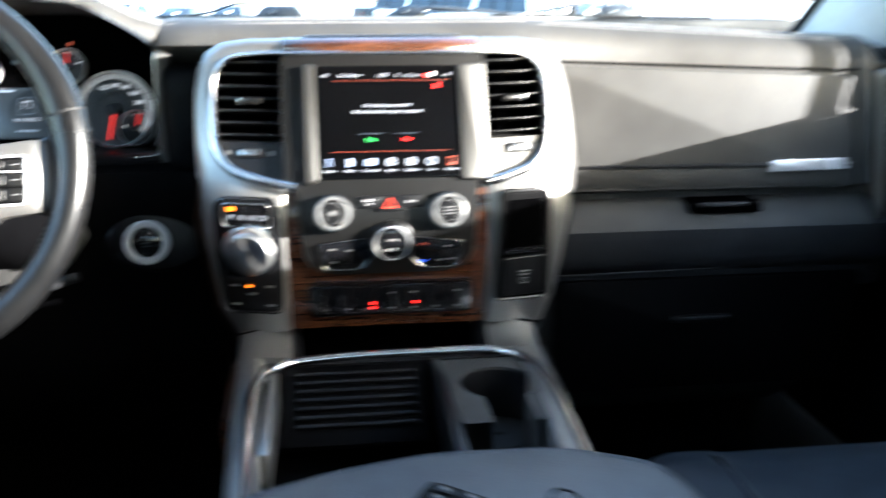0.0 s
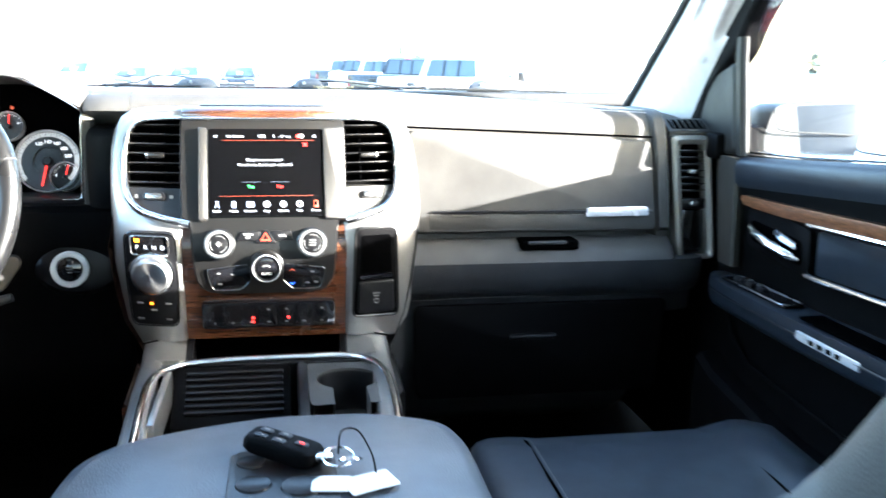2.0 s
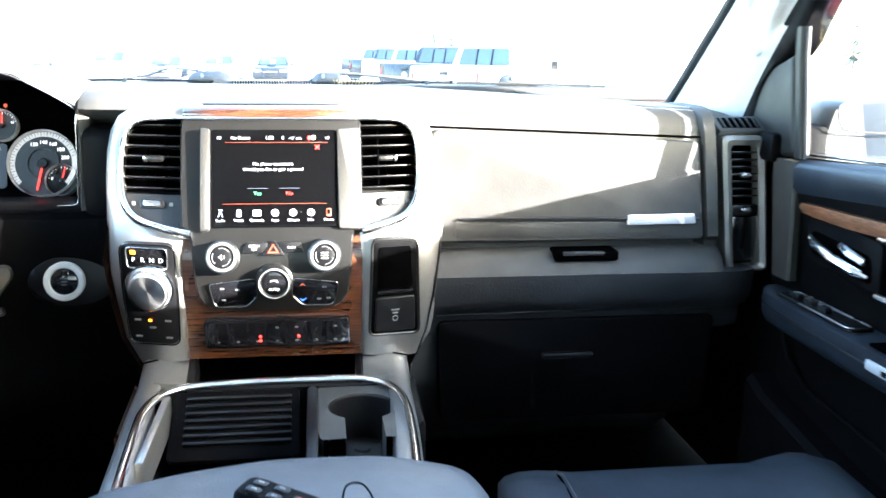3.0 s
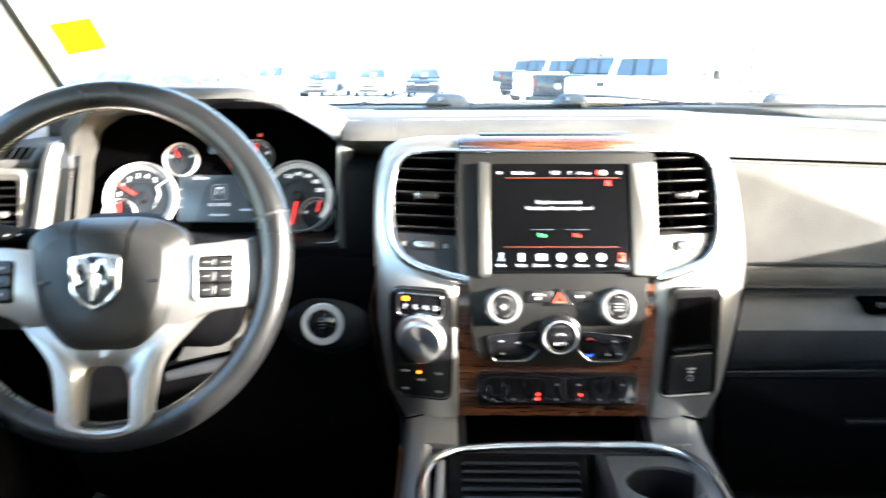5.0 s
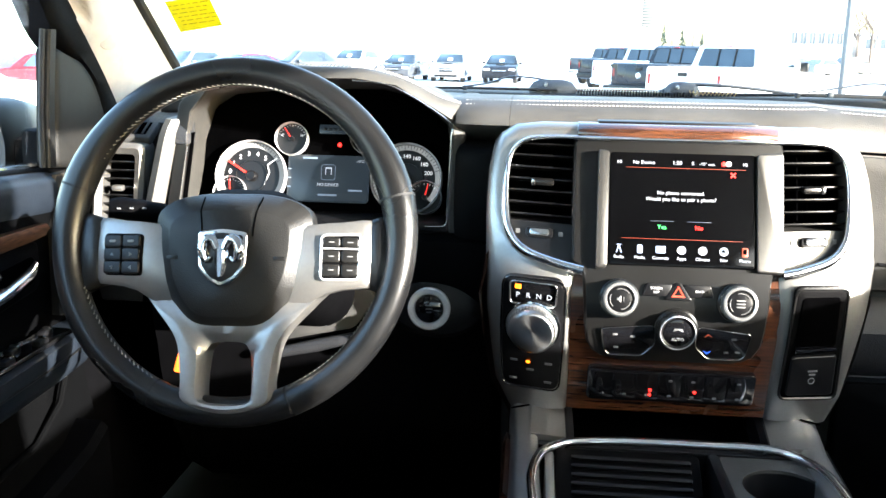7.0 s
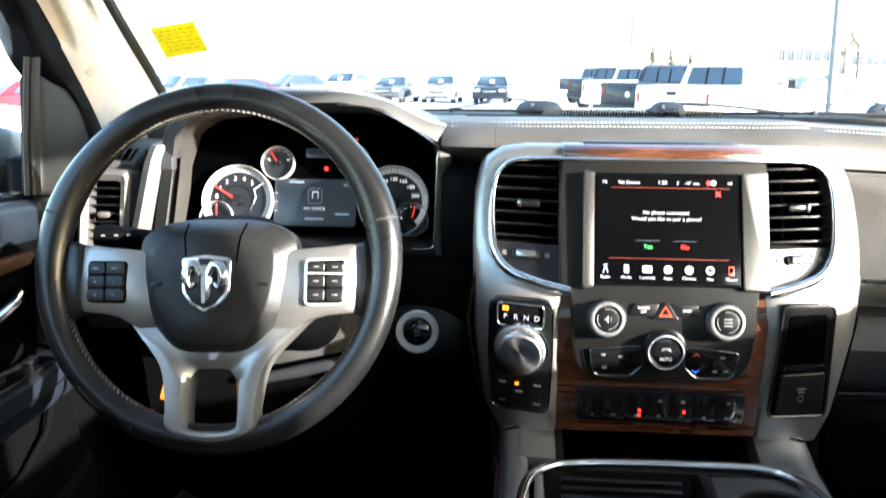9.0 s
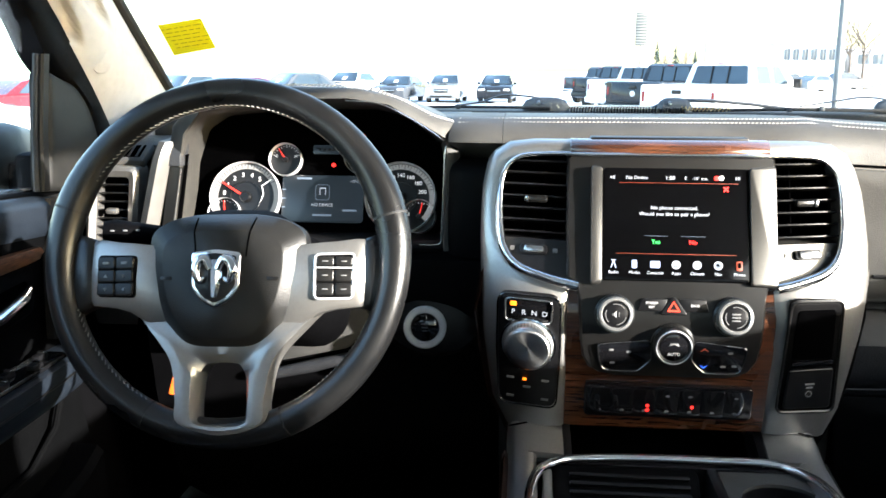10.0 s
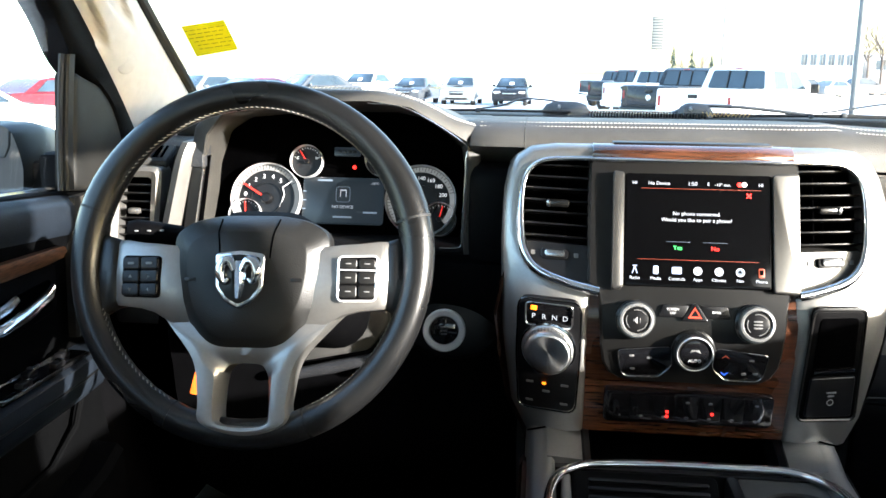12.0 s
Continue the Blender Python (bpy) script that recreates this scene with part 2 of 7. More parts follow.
def upright(outline, y, material_depth, bevel, normal=(0, -1, 0), seg=2, bm=None):
    """A plate from an outline in (x, z), turned about its own middle."""
    cx = sum(p[0] for p in outline) / len(outline)
    cz = sum(p[1] for p in outline) / len(outline)
    return slab([(x - cx, z - cz) for x, z in outline], facing((cx, y, cz), normal), material_depth, bevel, seg, bm)


def ringed(points, n=4):
    """A smooth closed line through points, n to a side."""
    k = len(points)
    out = []
    for i in range(k):
        a, b, c, d = (Vector(points[(i + j) % k]) for j in (-1, 0, 1, 2))
        for j in range(n):
            t = j / n
            out.append(tuple(0.5 * (2 * b + (c - a) * t + (2 * a - 5 * b + 4 * c - d) * t * t + (3 * b - a - 3 * c + d) * t**3)))
    return out


def rrect(w, h, r, n=5, cx=0.0, cy=0.0):
    pts = []
    for sx, sy, a0 in ((1, 1, 0), (-1, 1, 90), (-1, -1, 180), (1, -1, 270)):
        for k in range(n + 1):
            a = radians(a0 + 90 * k / n)
            pts.append((cx + sx * (w / 2 - r) + r * math.cos(a), cy + sy * (h / 2 - r) + r * math.sin(a)))
    return pts


def rounded(points, r, n=4):
    """A polygon with its corners rounded by about r."""
    out = []
    k = len(points)
    for i in range(k):
        p, a, b = Vector(points[i]), Vector(points[i - 1]), Vector(points[(i + 1) % k])
        ra = min(r, (a - p).length * 0.45)
        rb = min(r, (b - p).length * 0.45)
        s, e = p + (a - p).normalized() * ra, p + (b - p).normalized() * rb
        for j in range(n + 1):
            t = j / n
            q = s * (1 - t) ** 2 + p * 2 * t * (1 - t) + e * t * t
            out.append(tuple(q))
    return out


def circle(r, n=32, cx=0.0, cy=0.0):
    return [(cx + r * math.cos(2 * math.pi * k / n), cy + r * math.sin(2 * math.pi * k / n)) for k in range(n)]


def turned(profile, m, n=40, bm=None, caps=True):
    """A body turned round m's z axis from (radius, height) pairs."""
    rings = [[m @ Vector((max(r, 1e-5) * math.cos(2 * math.pi * k / n), max(r, 1e-5) * math.sin(2 * math.pi * k / n), h)) for k in range(n)] for r, h in profile]
    return loft(rings, bm=bm, caps=caps)


def tube(points, r, n=8, closed=False, flat=1.0, bm=None):
    pts = [Vector(p) for p in points]
    rings = []
    k = len(pts)
    up = Vector((0, 0, 1))
    for i, p in enumerate(pts):
        a = pts[i - 1] if (i or closed) else p
        b = pts[(i + 1) % k] if (i < k - 1 or closed) else p
        d = (b - a).normalized()
        side = d.cross(up)
        if side.length < 1e-3:
            side = d.cross(Vector((1, 0, 0)))
        side.normalize()
        top = side.cross(d)
        rr = r[i] if isinstance(r, (list, tuple)) else r
        rings.append([p + rr * (math.cos(2 * math.pi * j / n) * side + flat * math.sin(2 * math.pi * j / n) * top) for j in range(n)])
    if closed:
        rings.append(rings[0])
    return loft(rings, caps=not closed, bm=bm)


def spline(points, n=8):
    """A smooth line through points (Catmull-Rom)."""
    pts = [Vector(p) for p in points]
    pts = [2 * pts[0] - pts[1]] + pts + [2 * pts[-1] - pts[-2]]
    out = []
    for i in range(1, len(pts) - 2):
        a, b, c, d = pts[i - 1 : i + 3]
        for k in range(n):
            t = k / n
            out.append(0.5 * (2 * b + (c - a) * t + (2 * a - 5 * b + 4 * c - d) * t * t + (3 * b - a - 3 * c + d) * t**3))
    out.append(pts[-2])
    return out


def facing(at, normal, up=(0, 0, 1)):
    """A frame at a place, z along normal, y upwards, x to the right as one looks at it."""
    z = Vector(normal).normalized()
    x = Vector(up).cross(z).normalized()
    y = z.cross(x)
    return Matrix.Translation(at) @ Matrix((x, y, z)).transposed().to_4x4()


def lettering(name, words, size, m, material, parent, align="CENTER", thin=0.0004):
    cu = bpy.data.curves.new("letters", "FONT")
    cu.body, cu.size, cu.align_x, cu.align_y = words, size, align, "CENTER"
    cu.extrude, cu.resolution_u = thin / 2, 3
    ob = bpy.data.objects.new("letters", cu)
    scene.collection.objects.link(ob)
    me = bpy.data.meshes.new_from_object(ob.evaluated_get(bpy.context.evaluated_depsgraph_get()))
    bpy.data.objects.remove(ob)
    bm = bmesh.new()
    bm.from_mesh(me)
    bpy.data.meshes.remove(me)
    bmesh.ops.transform(bm, matrix=m @ Matrix.Translation((0, 0, thin)), verts=bm.verts)
    return part(name, bm, material, parent)


def plate(name, w, h, m, material, parent, r=0.001, thick=0.0008, label="", bevel=0.0003, cx=0.0, cy=0.0):
    return part(name, slab(rrect(w, h, min(r, 0.45 * min(w, h)), 3, cx, cy), m @ Matrix.Translation((0, 0, thick)), thick, bevel), material, parent, label)


def stitches(line, step, length, r, bm=None):
    """Short threads along a line."""
    bm = bm or bmesh.new()
    pts = [Vector(p) for p in line]
    gone, due = 0.0, 0.0
    for a, b in zip(pts, pts[1:]):
        seg = (b - a).length
        while due < gone + seg:
            p = a + (b - a) * ((due - gone) / seg)
            d = (b - a).normalized() * length / 2
            tube([p - d, p, p + d], [r * 0.5, r, r * 0.5], 5, bm=bm)
            due += step
        gone += seg
    return bm


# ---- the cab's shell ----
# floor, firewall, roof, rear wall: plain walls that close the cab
solo("floor", box((0, -0.85, 0.66), (1.80, 2.9, 0.04)), CARPET, "black carpet on the cab floor, darkened for footwell shade", "floor", kind="structure")
solo("firewall", box((0, 0.62, 1.04), (1.80, 0.04, 0.76)), CARPET, "black carpeted firewall under the dashboard, darkened for shade", "wall", kind="structure")
solo("wall_rear", box((0, -2.32, 1.01), (1.80, 0.04, 0.70)), DASH_LOW, "black trim on the cab's rear wall", "wall", kind="structure")
WS_A, WS_B = Vector((0, 0.56, 1.455)), Vector((0, -0.03, 1.90))


def roof():
    rings = []
    for y, z in ((0.0, 1.895), (-0.3, 1.93), (-1.2, 1.945), (-2.0, 1.93), (-2.3, 1.87)):
        line = []
        for x in (-0.90, -0.80, -0.60, -0.3, 0.0, 0.3, 0.60, 0.80, 0.88):
            line.append((x, y, z - 0.10 * abs(x / 0.9) ** 4))
        rings.append(line + [(x, yy, zz + 0.035) for x, yy, zz in reversed(line)])
    return loft(rings)


solo("ceiling", roof(), HEADLINER, "unseen cloth headliner of the cab, kept pale to bounce light", "ceiling", kind="structure")


def windshield():
    rings = []
    for k in range(7):
        t = k / 6
        p = WS_A.lerp(WS_B, t)
        wl, wr = -0.90 + 0.02 * t, 0.86 - 0.02 * t
        line = []
        for j in range(13):
            u = j / 12
            x = wl + (wr - wl) * u
            bow = 0.05 * (1 - (2 * u - 1) ** 2)
            line.append(Vector((x, p.y - 0.05 + bow, p.z + 0.02 * math.sin(math.pi * t))))
        n = Vector((0, 0.6, 0.79)) * 0.006
        rings.append(line + [q + n for q in reversed(line)])
    return loft(rings)


ws = solo("window_1", windshield(), GLASS, "clear sloping windscreen with a thin black edge", "windscreen", kind="structure")
ws.visible_shadow = False


# ---- A pillars, trimmed in pale cloth ----
def pillar(name, s, xg, xd):
    """s: side; xg: where the glass edge stands; xd: where the door frame stands."""
    p = thing(name, (s * abs(xg), 0.30, 1.40), "pale beige cloth windscreen pillar with pressed hollows", "pillar", kind="structure")
    glass = spline([(xg, 0.52, 1.415), (xg, 0.35, 1.542), (xg, 0.18, 1.672), (xg - s * 0.01, -0.04, 1.845), (xg - s * 0.02, -0.14, 1.92)], 16)
    frame_ = spline([(xd, 0.22, 1.37), (xd, 0.105, 1.53), (xd - s * 0.004, -0.025, 1.668), (xd - s * 0.02, -0.21, 1.835), (xd - s * 0.03, -0.30, 1.90)], 16)
    rings = []
    n = 40
    for k, (a, b) in enumerate(zip(glass, frame_)):
        t = k / (len(glass) - 1)
        ax = (b - a).normalized()
        nrm = Vector((-s * 0.80, -0.45, -0.25)).normalized()
        row = []
        for j in range(n + 1):
            u = j / n
            bulge = 0.036 * math.sin(math.pi * u) ** 0.7
            dent = 0.0
            for uc, wide, t0 in ((0.40, 0.14, 0.41), (0.80, 0.13, 0.355)):
                # a long oval, open towards the roof
                d2 = ((u - uc) / wide) ** 2 + (max(0.0, t0 + 0.12 - t) / 0.12) ** 2
                dent += 0.011 * min(1.0, max(0.0, 1 - d2) * 3.5)
            row.append(a.lerp(b, u) + nrm * (bulge - dent))
        back = [a.lerp(b, u) + Vector((s * 0.02, 0.03, 0.02)) for u in (1.0, 0.5, 0.0)]
        rings.append(row + back)
    part("cover", loft(rings), BEIGE, p, angle=70)
    edge = [q + Vector((-s * 0.008, -0.002, 0.002)) for q in glass]
    part("glass_seal", tube(edge, 0.009, 8), RUBBER, p, "thin black rubber edge of the glass")
    q = glass[20].lerp(frame_[20], 0.66) + Vector((-s * 0.80, -0.45, -0.25)).normalized() * 0.0325
    part("clip_cover", turned([(0.017, -0.004), (0.017, 0.0), (0.015, 0.0012), (0.0, 0.0012)], facing(q, (-s * 0.80, -0.45, -0.1))), BEIGE, p, "round clip cover")
    return p


pillar("pillar_left", -1, -0.838, -0.872)
pillar("pillar_right", 1, 0.815, 0.862)


# ---- dashboard ----
dash = thing("dashboard", (0, 0.30, 0.72), "charcoal soft-touch pickup dashboard with pale stitched seams", "dashboard")

PASSENGER = [(0.56, 1.445), (0.42, 1.474), (0.27, 1.481), (0.160, 1.481), (0.137, 1.4785), (0.121, 1.472), (0.111, 1.460), (0.106, 1.44), (0.105, 1.41), (0.106, 1.32), (0.108, 1.232), (0.125, 1.222), (0.125, 1.212),
             (0.095, 1.207), (0.073, 1.192), (0.065, 1.165), (0.071, 1.130), (0.091, 1.108), (0.110, 1.098), (0.118, 1.06), (0.130, 0.98), (0.19, 0.86), (0.30, 0.78), (0.56, 0.76)]
MIDDLE = [(0.56, 1.445), (0.42, 1.474), (0.26, 1.484), (0.150, 1.484), (0.120, 1.4820), (0.096, 1.474), (0.080, 1.461), (0.074, 1.45), (0.076, 1.41), (0.078, 1.32), (0.080, 1.232), (0.080, 1.222), (0.080, 1.212),
          (0.080, 1.207), (0.078, 1.192), (0.075, 1.165), (0.075, 1.130), (0.066, 1.108), (0.085, 1.098), (0.098, 1.06), (0.115, 0.98), (0.19, 0.86), (0.30, 0.78), (0.56, 0.76)]


def dip(x, z):
    """How far the dash top falls away towards the passenger end."""
    return 0.026 * min(1.0, max(0.0, (x - 0.22) / 0.48)) * min(1.0, max(0.0, (z - 1.30) / 0.17))


def dash_body(stations):
    return loft([[(x, y, z - dip(x, z)) for y, z in prof] for x, prof in stations])


def mixed(a, b, t):
    return [(p[0] * (1 - t) + q[0] * t, p[1] * (1 - t) + q[1] * t) for p, q in zip(a, b)]


part("passenger_side", dash_body([(-0.225, MIDDLE), (-0.15, MIDDLE), (0.15, MIDDLE), (0.225, mixed(MIDDLE, PASSENGER, 0.5)), (0.247, PASSENGER), (0.45, PASSENGER), (0.70, PASSENGER), (0.727, [(y + 0.004, z - 0.002) for y, z in PASSENGER])]), DASH, dash, "charcoal soft upper dash")
part("pad_end", dash_body([(x, [(y + d * (y < 0.2), z) for y, z in MIDDLE[:8]] + [(0.13 + d, 1.424), (0.56, 1.424)]) for x, d in ((-0.302, 0.014), (-0.288, 0.006), (-0.262, 0.001), (-0.2255, 0.0))]), DASH, dash, "charcoal pad beside the instrument hood", angle=50)
# seam line above the glove box
part("seam", tube([(0.245, 0.1045, 1.4225), (0.48, 0.1045, 1.4135), (0.718, 0.1045, 1.4045)], 0.0020, 6), SHADE_SEAM, dash, "dark seam over the glove box")


def passenger_front(x, z, off=0.0):
    return facing((x, 0.106 - off, z), (0, -1, 0.01))


GB = rounded([(0.250, 1.230), (0.733, 1.228), (0.713, 1.398), (0.250, 1.418)], 0.012)
glove = part("glove_box_door", slab([(x - 0.48, z - 1.32) for x, z in GB], passenger_front(0.48, 1.32, 0.010), 0.012, 0.005, 3), DASH, dash, "charcoal upper glove box door")
part("ledge", slab(rounded([(0.290, 1.236), (0.724, 1.234), (0.722, 1.258), (0.290, 1.264)], 0.004), facing((0, 0.106 - 0.0125, 0), (0, -1, 0)), 0.004, 0.002), DASH, glove, "pressed ledge along the door")
part("groove", tube([(0.296, 0.093, 1.268), (0.49, 0.093, 1.267), (0.72, 0.093, 1.264)], 0.0042, 8, flat=0.6), TRIM, glove, "dark groove")
part("badge", upright(rounded([(0.588, 1.2565), (0.712, 1.2575), (0.710, 1.2745), (0.590, 1.2735)], 0.003), 0.087, 0.006, 0.002, (0, -1, 0.25)), GLEAM_METAL, glove, "polished silver badge bar")
# Solid block whose black stands for shade inside the latch hollow.
latch = part("latch_recess", box((0.515, 0.093, 1.206), (0.112, 0.05, 0.018), 0.005), SHADE_SEAM, dash, "solid block with the latch hollow's shade in its colour")
part("latch", box((0.508, 0.075, 1.2115), (0.072, 0.02, 0.006), 0.002), DASH_DARK, latch, "black latch lever")
part("lower_door", upright(rounded([(0.270, 0.90), (0.755, 0.90), (0.767, 1.088), (0.262, 1.088)], 0.015), 0.104, 0.03, 0.005, (0, -1, -0.03), 3), DASH_LOW, dash, "black lower glove box door, shade put into its colour")
part("lower_handle", box((0.488, 0.074, 1.030), (0.09, 0.012, 0.011), 0.004), TRIM, dash, "narrow black handle")
ROLL = [(0.123, 1.213)] + [(y - 0.0025, z) for y, z in PASSENGER[13:15]] + [(0.0615, 1.176)]
part("lower_roll", loft([[(x, y + d, z) for y, z in ROLL] + [(x, 0.145, 1.172), (x, 0.145, 1.212)] for x, d in ((0.246, 0.012), (0.250, 0.001), (0.256, 0.0), (0.48, 0.0), (0.736, 0.0), (0.754, 0.004), (0.766, 0.016))]), DASH, dash, "charcoal roll under the glove box", angle=50)
# Same volume as the roll; its darker lower half is painted shade.
PAD = [(0.0608, 1.176)] + [(y - 0.003, z) for y, z in PASSENGER[15:20]]
part("lower_pad", loft([[(x, y + d, z) for y, z in PAD] + [(x, 0.17, 1.07), (x, 0.17, 1.175)] for x, d in ((0.246, 0.012), (0.250, 0.001), (0.256, 0.0), (0.48, 0.0), (0.736, 0.0), (0.794, 0.004), (0.824, 0.02))]), DASH_DARK, dash, "grained lower half of the roll, shade put into its colour", angle=50)
part("lower_seam", tube([(0.262, 0.096, 1.100), (0.45, 0.095, 1.103), (0.785, 0.095, 1.110)], 0.0018, 6), SATIN, dash, "thin grey line")
# black surround at the passenger end
part("end_surround", loft([[(x + 0.10 * (1.40 - z) * (y < 0.2), y + d, z - dip(x, z)) for y, z in PASSENGER[:13]] + [(x, 0.40, 1.212), (x, 0.40, 1.42)] for x, d in ((0.7185, -0.002), (0.7235, -0.011), (0.7420, -0.012), (0.7485, 0.002))]), DASH, dash, "charcoal surround at the dash end")


def side_vent(name, x0, s, y, parent, low=1.164):
    """The tall vent at an end of the dash: chrome frame, slats, thumb wheel and a bin below."""
    v = part(name, box((x0 + s * 0.0405, y + 0.085, (low + 1.400) / 2), (0.086, 0.12, 1.426 - low), 0.012), DASH, parent, "tall charcoal end vent housing")
    lean = 0.10 * s

    def X(u, z):
        return x0 + s * u - lean * (z - 1.28) * 1.0

    outer = rounded([(X(0.001, low), low), (X(0.079, low + 0.004), low + 0.004), (X(0.080, 1.407), 1.407), (X(-0.001, 1.407), 1.407)], 0.012)
    inner = rounded([(X(0.015, low + 0.010), low + 0.010), (X(0.066, low + 0.013), low + 0.013), (X(0.064, 1.391), 1.391), (X(0.015, 1.391), 1.391)], 0.008)
    rings = [[(a, y + 0.030, b) for a, b in outer], [(a, y - 0.004, b) for a, b in outer], [(p[0] * 0.6 + q[0] * 0.4, y - 0.009, p[1] * 0.6 + q[1] * 0.4) for p, q in zip(outer, inner)], [(a, y - 0.003, b) for a, b in inner], [(a, y + 0.022, b) for a, b in inner]]
    part("chrome_frame", loft(rings, caps=False), SILVER, v, "bright chrome vent frame")
    mid = (X(0.040, 1.28), y + 0.024, 1.284)
    # Shade inside the vent is painted on as a black back plate.
    part("recess", slab([(a - mid[0], b - mid[2]) for a, b in inner], facing(mid, (0, -1, 0)), 0.004, 0.001), SHADE_SEAM, v)
    for k in range(7):
        z = 1.300 + k * 0.0128
        part("slat", box((X(0.040, z), y + 0.010, z), (0.050, 0.020, 0.0022), 0.0008, Matrix.Rotation(radians(-14), 4, "X")), SATIN, v)
    part("vane_tab", box((X(0.040, 1.338), y - 0.002, 1.339), (0.018, 0.012, 0.009), 0.003), SILVER, v, "silver vane tab")
    bar = part("wheel_bar", box((X(0.040, 1.275), y + 0.006, 1.276), (0.050, 0.014, 0.020), 0.003), TRIM, v)
    part("thumb_wheel", box((X(0.040, 1.275), y - 0.002, 1.277), (0.020, 0.012, 0.010), 0.004), BRUSHED, bar, "grey thumb wheel")
    part("bin", box((X(0.040, 1.222), y + 0.014, (low + 1.280) / 2), (0.050, 0.012, 1.246 - low), 0.004), PIANO, v, "empty glossy black bin")
    g = part("top_grille", box((X(0.034, 1.42) + s * 0.010, y + 0.034, 1.420), (0.088, 0.050, 0.016), 0.005, Matrix.Rotation(radians(28), 4, "X")), DASH, v, "small demister grille")
    part("grille_slot", box((X(0.034, 1.42) + s * 0.010, y + 0.0318, 1.4243), (0.072, 0.034, 0.008), 0.002, Matrix.Rotation(radians(28), 4, "X")), SHADE_SEAM, g)
    for k in range(6):
        part("grille_bar", box((X(0.034, 1.42) + s * 0.010 - 0.030 + 0.012 * k, y + 0.0313, 1.4253), (0.0035, 0.034, 0.008), 0.001, Matrix.Rotation(radians(28), 4, "X")), SATIN, g)
    return v


side_vent("passenger_vent", 0.7685, 1, 0.105, dash)
side_vent("driver_vent", -0.7800, -1, 0.105, dash, 1.225)
part("driver_end_panel", loft([[(x + 0.25 * (z - 1.40), 0.105 + d + max(0.0, z - 1.41) ** 2 * 12, z) for z in (1.235, 1.26, 1.30, 1.40, 1.42, 1.435, 1.445)] + [(x, 0.30, 1.448), (x - 0.05, 0.30, 1.235)] for x, d in ((-0.7485, -0.004), (-0.7435, -0.022), (-0.732, -0.028), (-0.722, -0.018), (-0.717, 0.02))]), SUNLIT_COLUMN, dash, "charcoal column beside the driver vent, sunlight in its pale colour")
# Dark sheet laid where only the shade of a gap belongs.
part("end_gap", loft([[(x + 0.19 * (z - 1.40), y, z) for z in (1.16, 1.28, 1.425)] + [(x, y + 0.02, 1.425), (x - 0.045, y + 0.02, 1.16)] for x, y in ((-0.742, 0.106), (-0.698, 0.106))]), SHADE_SEAM, dash, "black sheet painting the shade behind the column")
part("hood_post", loft([[(x + 0.185 * (z - 1.40), 0.100 + d, z) for z in (1.16, 1.28, 1.408)] + [(x + 0.0015, 0.125, 1.408), (x - 0.044, 0.125, 1.16)] for x, d in ((-0.7215, 0.004), (-0.7195, -0.003), (-0.7035, -0.004), (-0.7015, 0.004))]), SATIN, dash, "dark satin post beside the instruments")
part("post_edge", tube([(-0.7015 + 0.185 * (z - 1.40), 0.0965, z) for z in (1.16, 1.28, 1.406)], 0.0011, 6), BRUSHED, dash, "thin bright edge of the post")
part("post_cap", loft([[(-0.7235 + w, 0.094 + d, 1.4095), (-0.7225 + w, 0.093 + d, 1.424), (-0.717 + w * 0.8, 0.099 + d, 1.438), (-0.712 + w * 0.7, 0.115, 1.441), (-0.7235 + w, 0.125, 1.4095)] for w, d in ((0.0, 0.004), (0.003, 0.0), (0.022, 0.0), (0.025, 0.004))]), DASH_DARK, dash, "black cap on the post")
part("driver_end_cap", box((-0.830, 0.335, 1.29), (0.17, 0.36, 0.30), 0.02), DASH, dash, "charcoal dash end")
part("passenger_end_cap", box((0.810, 0.36, 1.28), (0.13, 0.32, 0.28), 0.02), DASH, dash, "charcoal dash end")
END_TOP = [(0.56, 1.430), (0.42, 1.450), (0.27, 1.456), (0.19, 1.452), (0.165, 1.442), (0.152, 1.430), (0.148, 1.41), (0.40, 1.38), (0.56, 1.38)]
part("passenger_end_top", loft([[(x, y + 0.01 * f, z - drop * (z > 1.405)) for y, z in END_TOP] for x, drop, f in ((0.722, 0.001, 0), (0.765, 0.005, 0), (0.80, 0.012, 1), (0.83, 0.022, 2), (0.848, 0.04, 4))]), DASH, dash, "charcoal dash top curving down to the pillar", angle=50)
part("driver_top", box((-0.60, 0.435, 1.452), (0.62, 0.27, 0.04), 0.012), DASH, dash, "charcoal pad behind the cluster")

FRONT = [(0.130, 1.424), (0.092, 1.424), (0.078, 1.418), (0.070, 1.404), (0.068, 1.380), (0.067, 1.340), (0.068, 1.300), (0.072, 1.284), (0.130, 1.284)]
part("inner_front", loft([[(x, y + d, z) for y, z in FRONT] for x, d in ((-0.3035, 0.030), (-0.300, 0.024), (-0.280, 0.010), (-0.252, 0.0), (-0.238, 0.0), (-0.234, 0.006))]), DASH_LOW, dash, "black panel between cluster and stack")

# stitched double seam along the pad
for ym, zm, yp, zp in ((0.121, 1.4833, 0.142, 1.4801), (0.106, 1.4785, 0.126, 1.4752)):
    line = spline([(x, y, z - dip(x, z)) for x, y, z in ((-0.288, ym + 0.004, zm - 0.002), (-0.1, ym, zm), (0.15, ym, zm + 0.0008), (0.20, (ym + yp) / 2, (zm + zp) / 2 + 0.0028), (0.25, yp, zp + 0.0008), (0.5, yp, zp), (0.74, yp + 0.004, zp - 0.002))], 6)
    part("stitching", stitches(line, 0.0056, 0.0040, 0.0009), THREAD, dash, "pale double stitching")

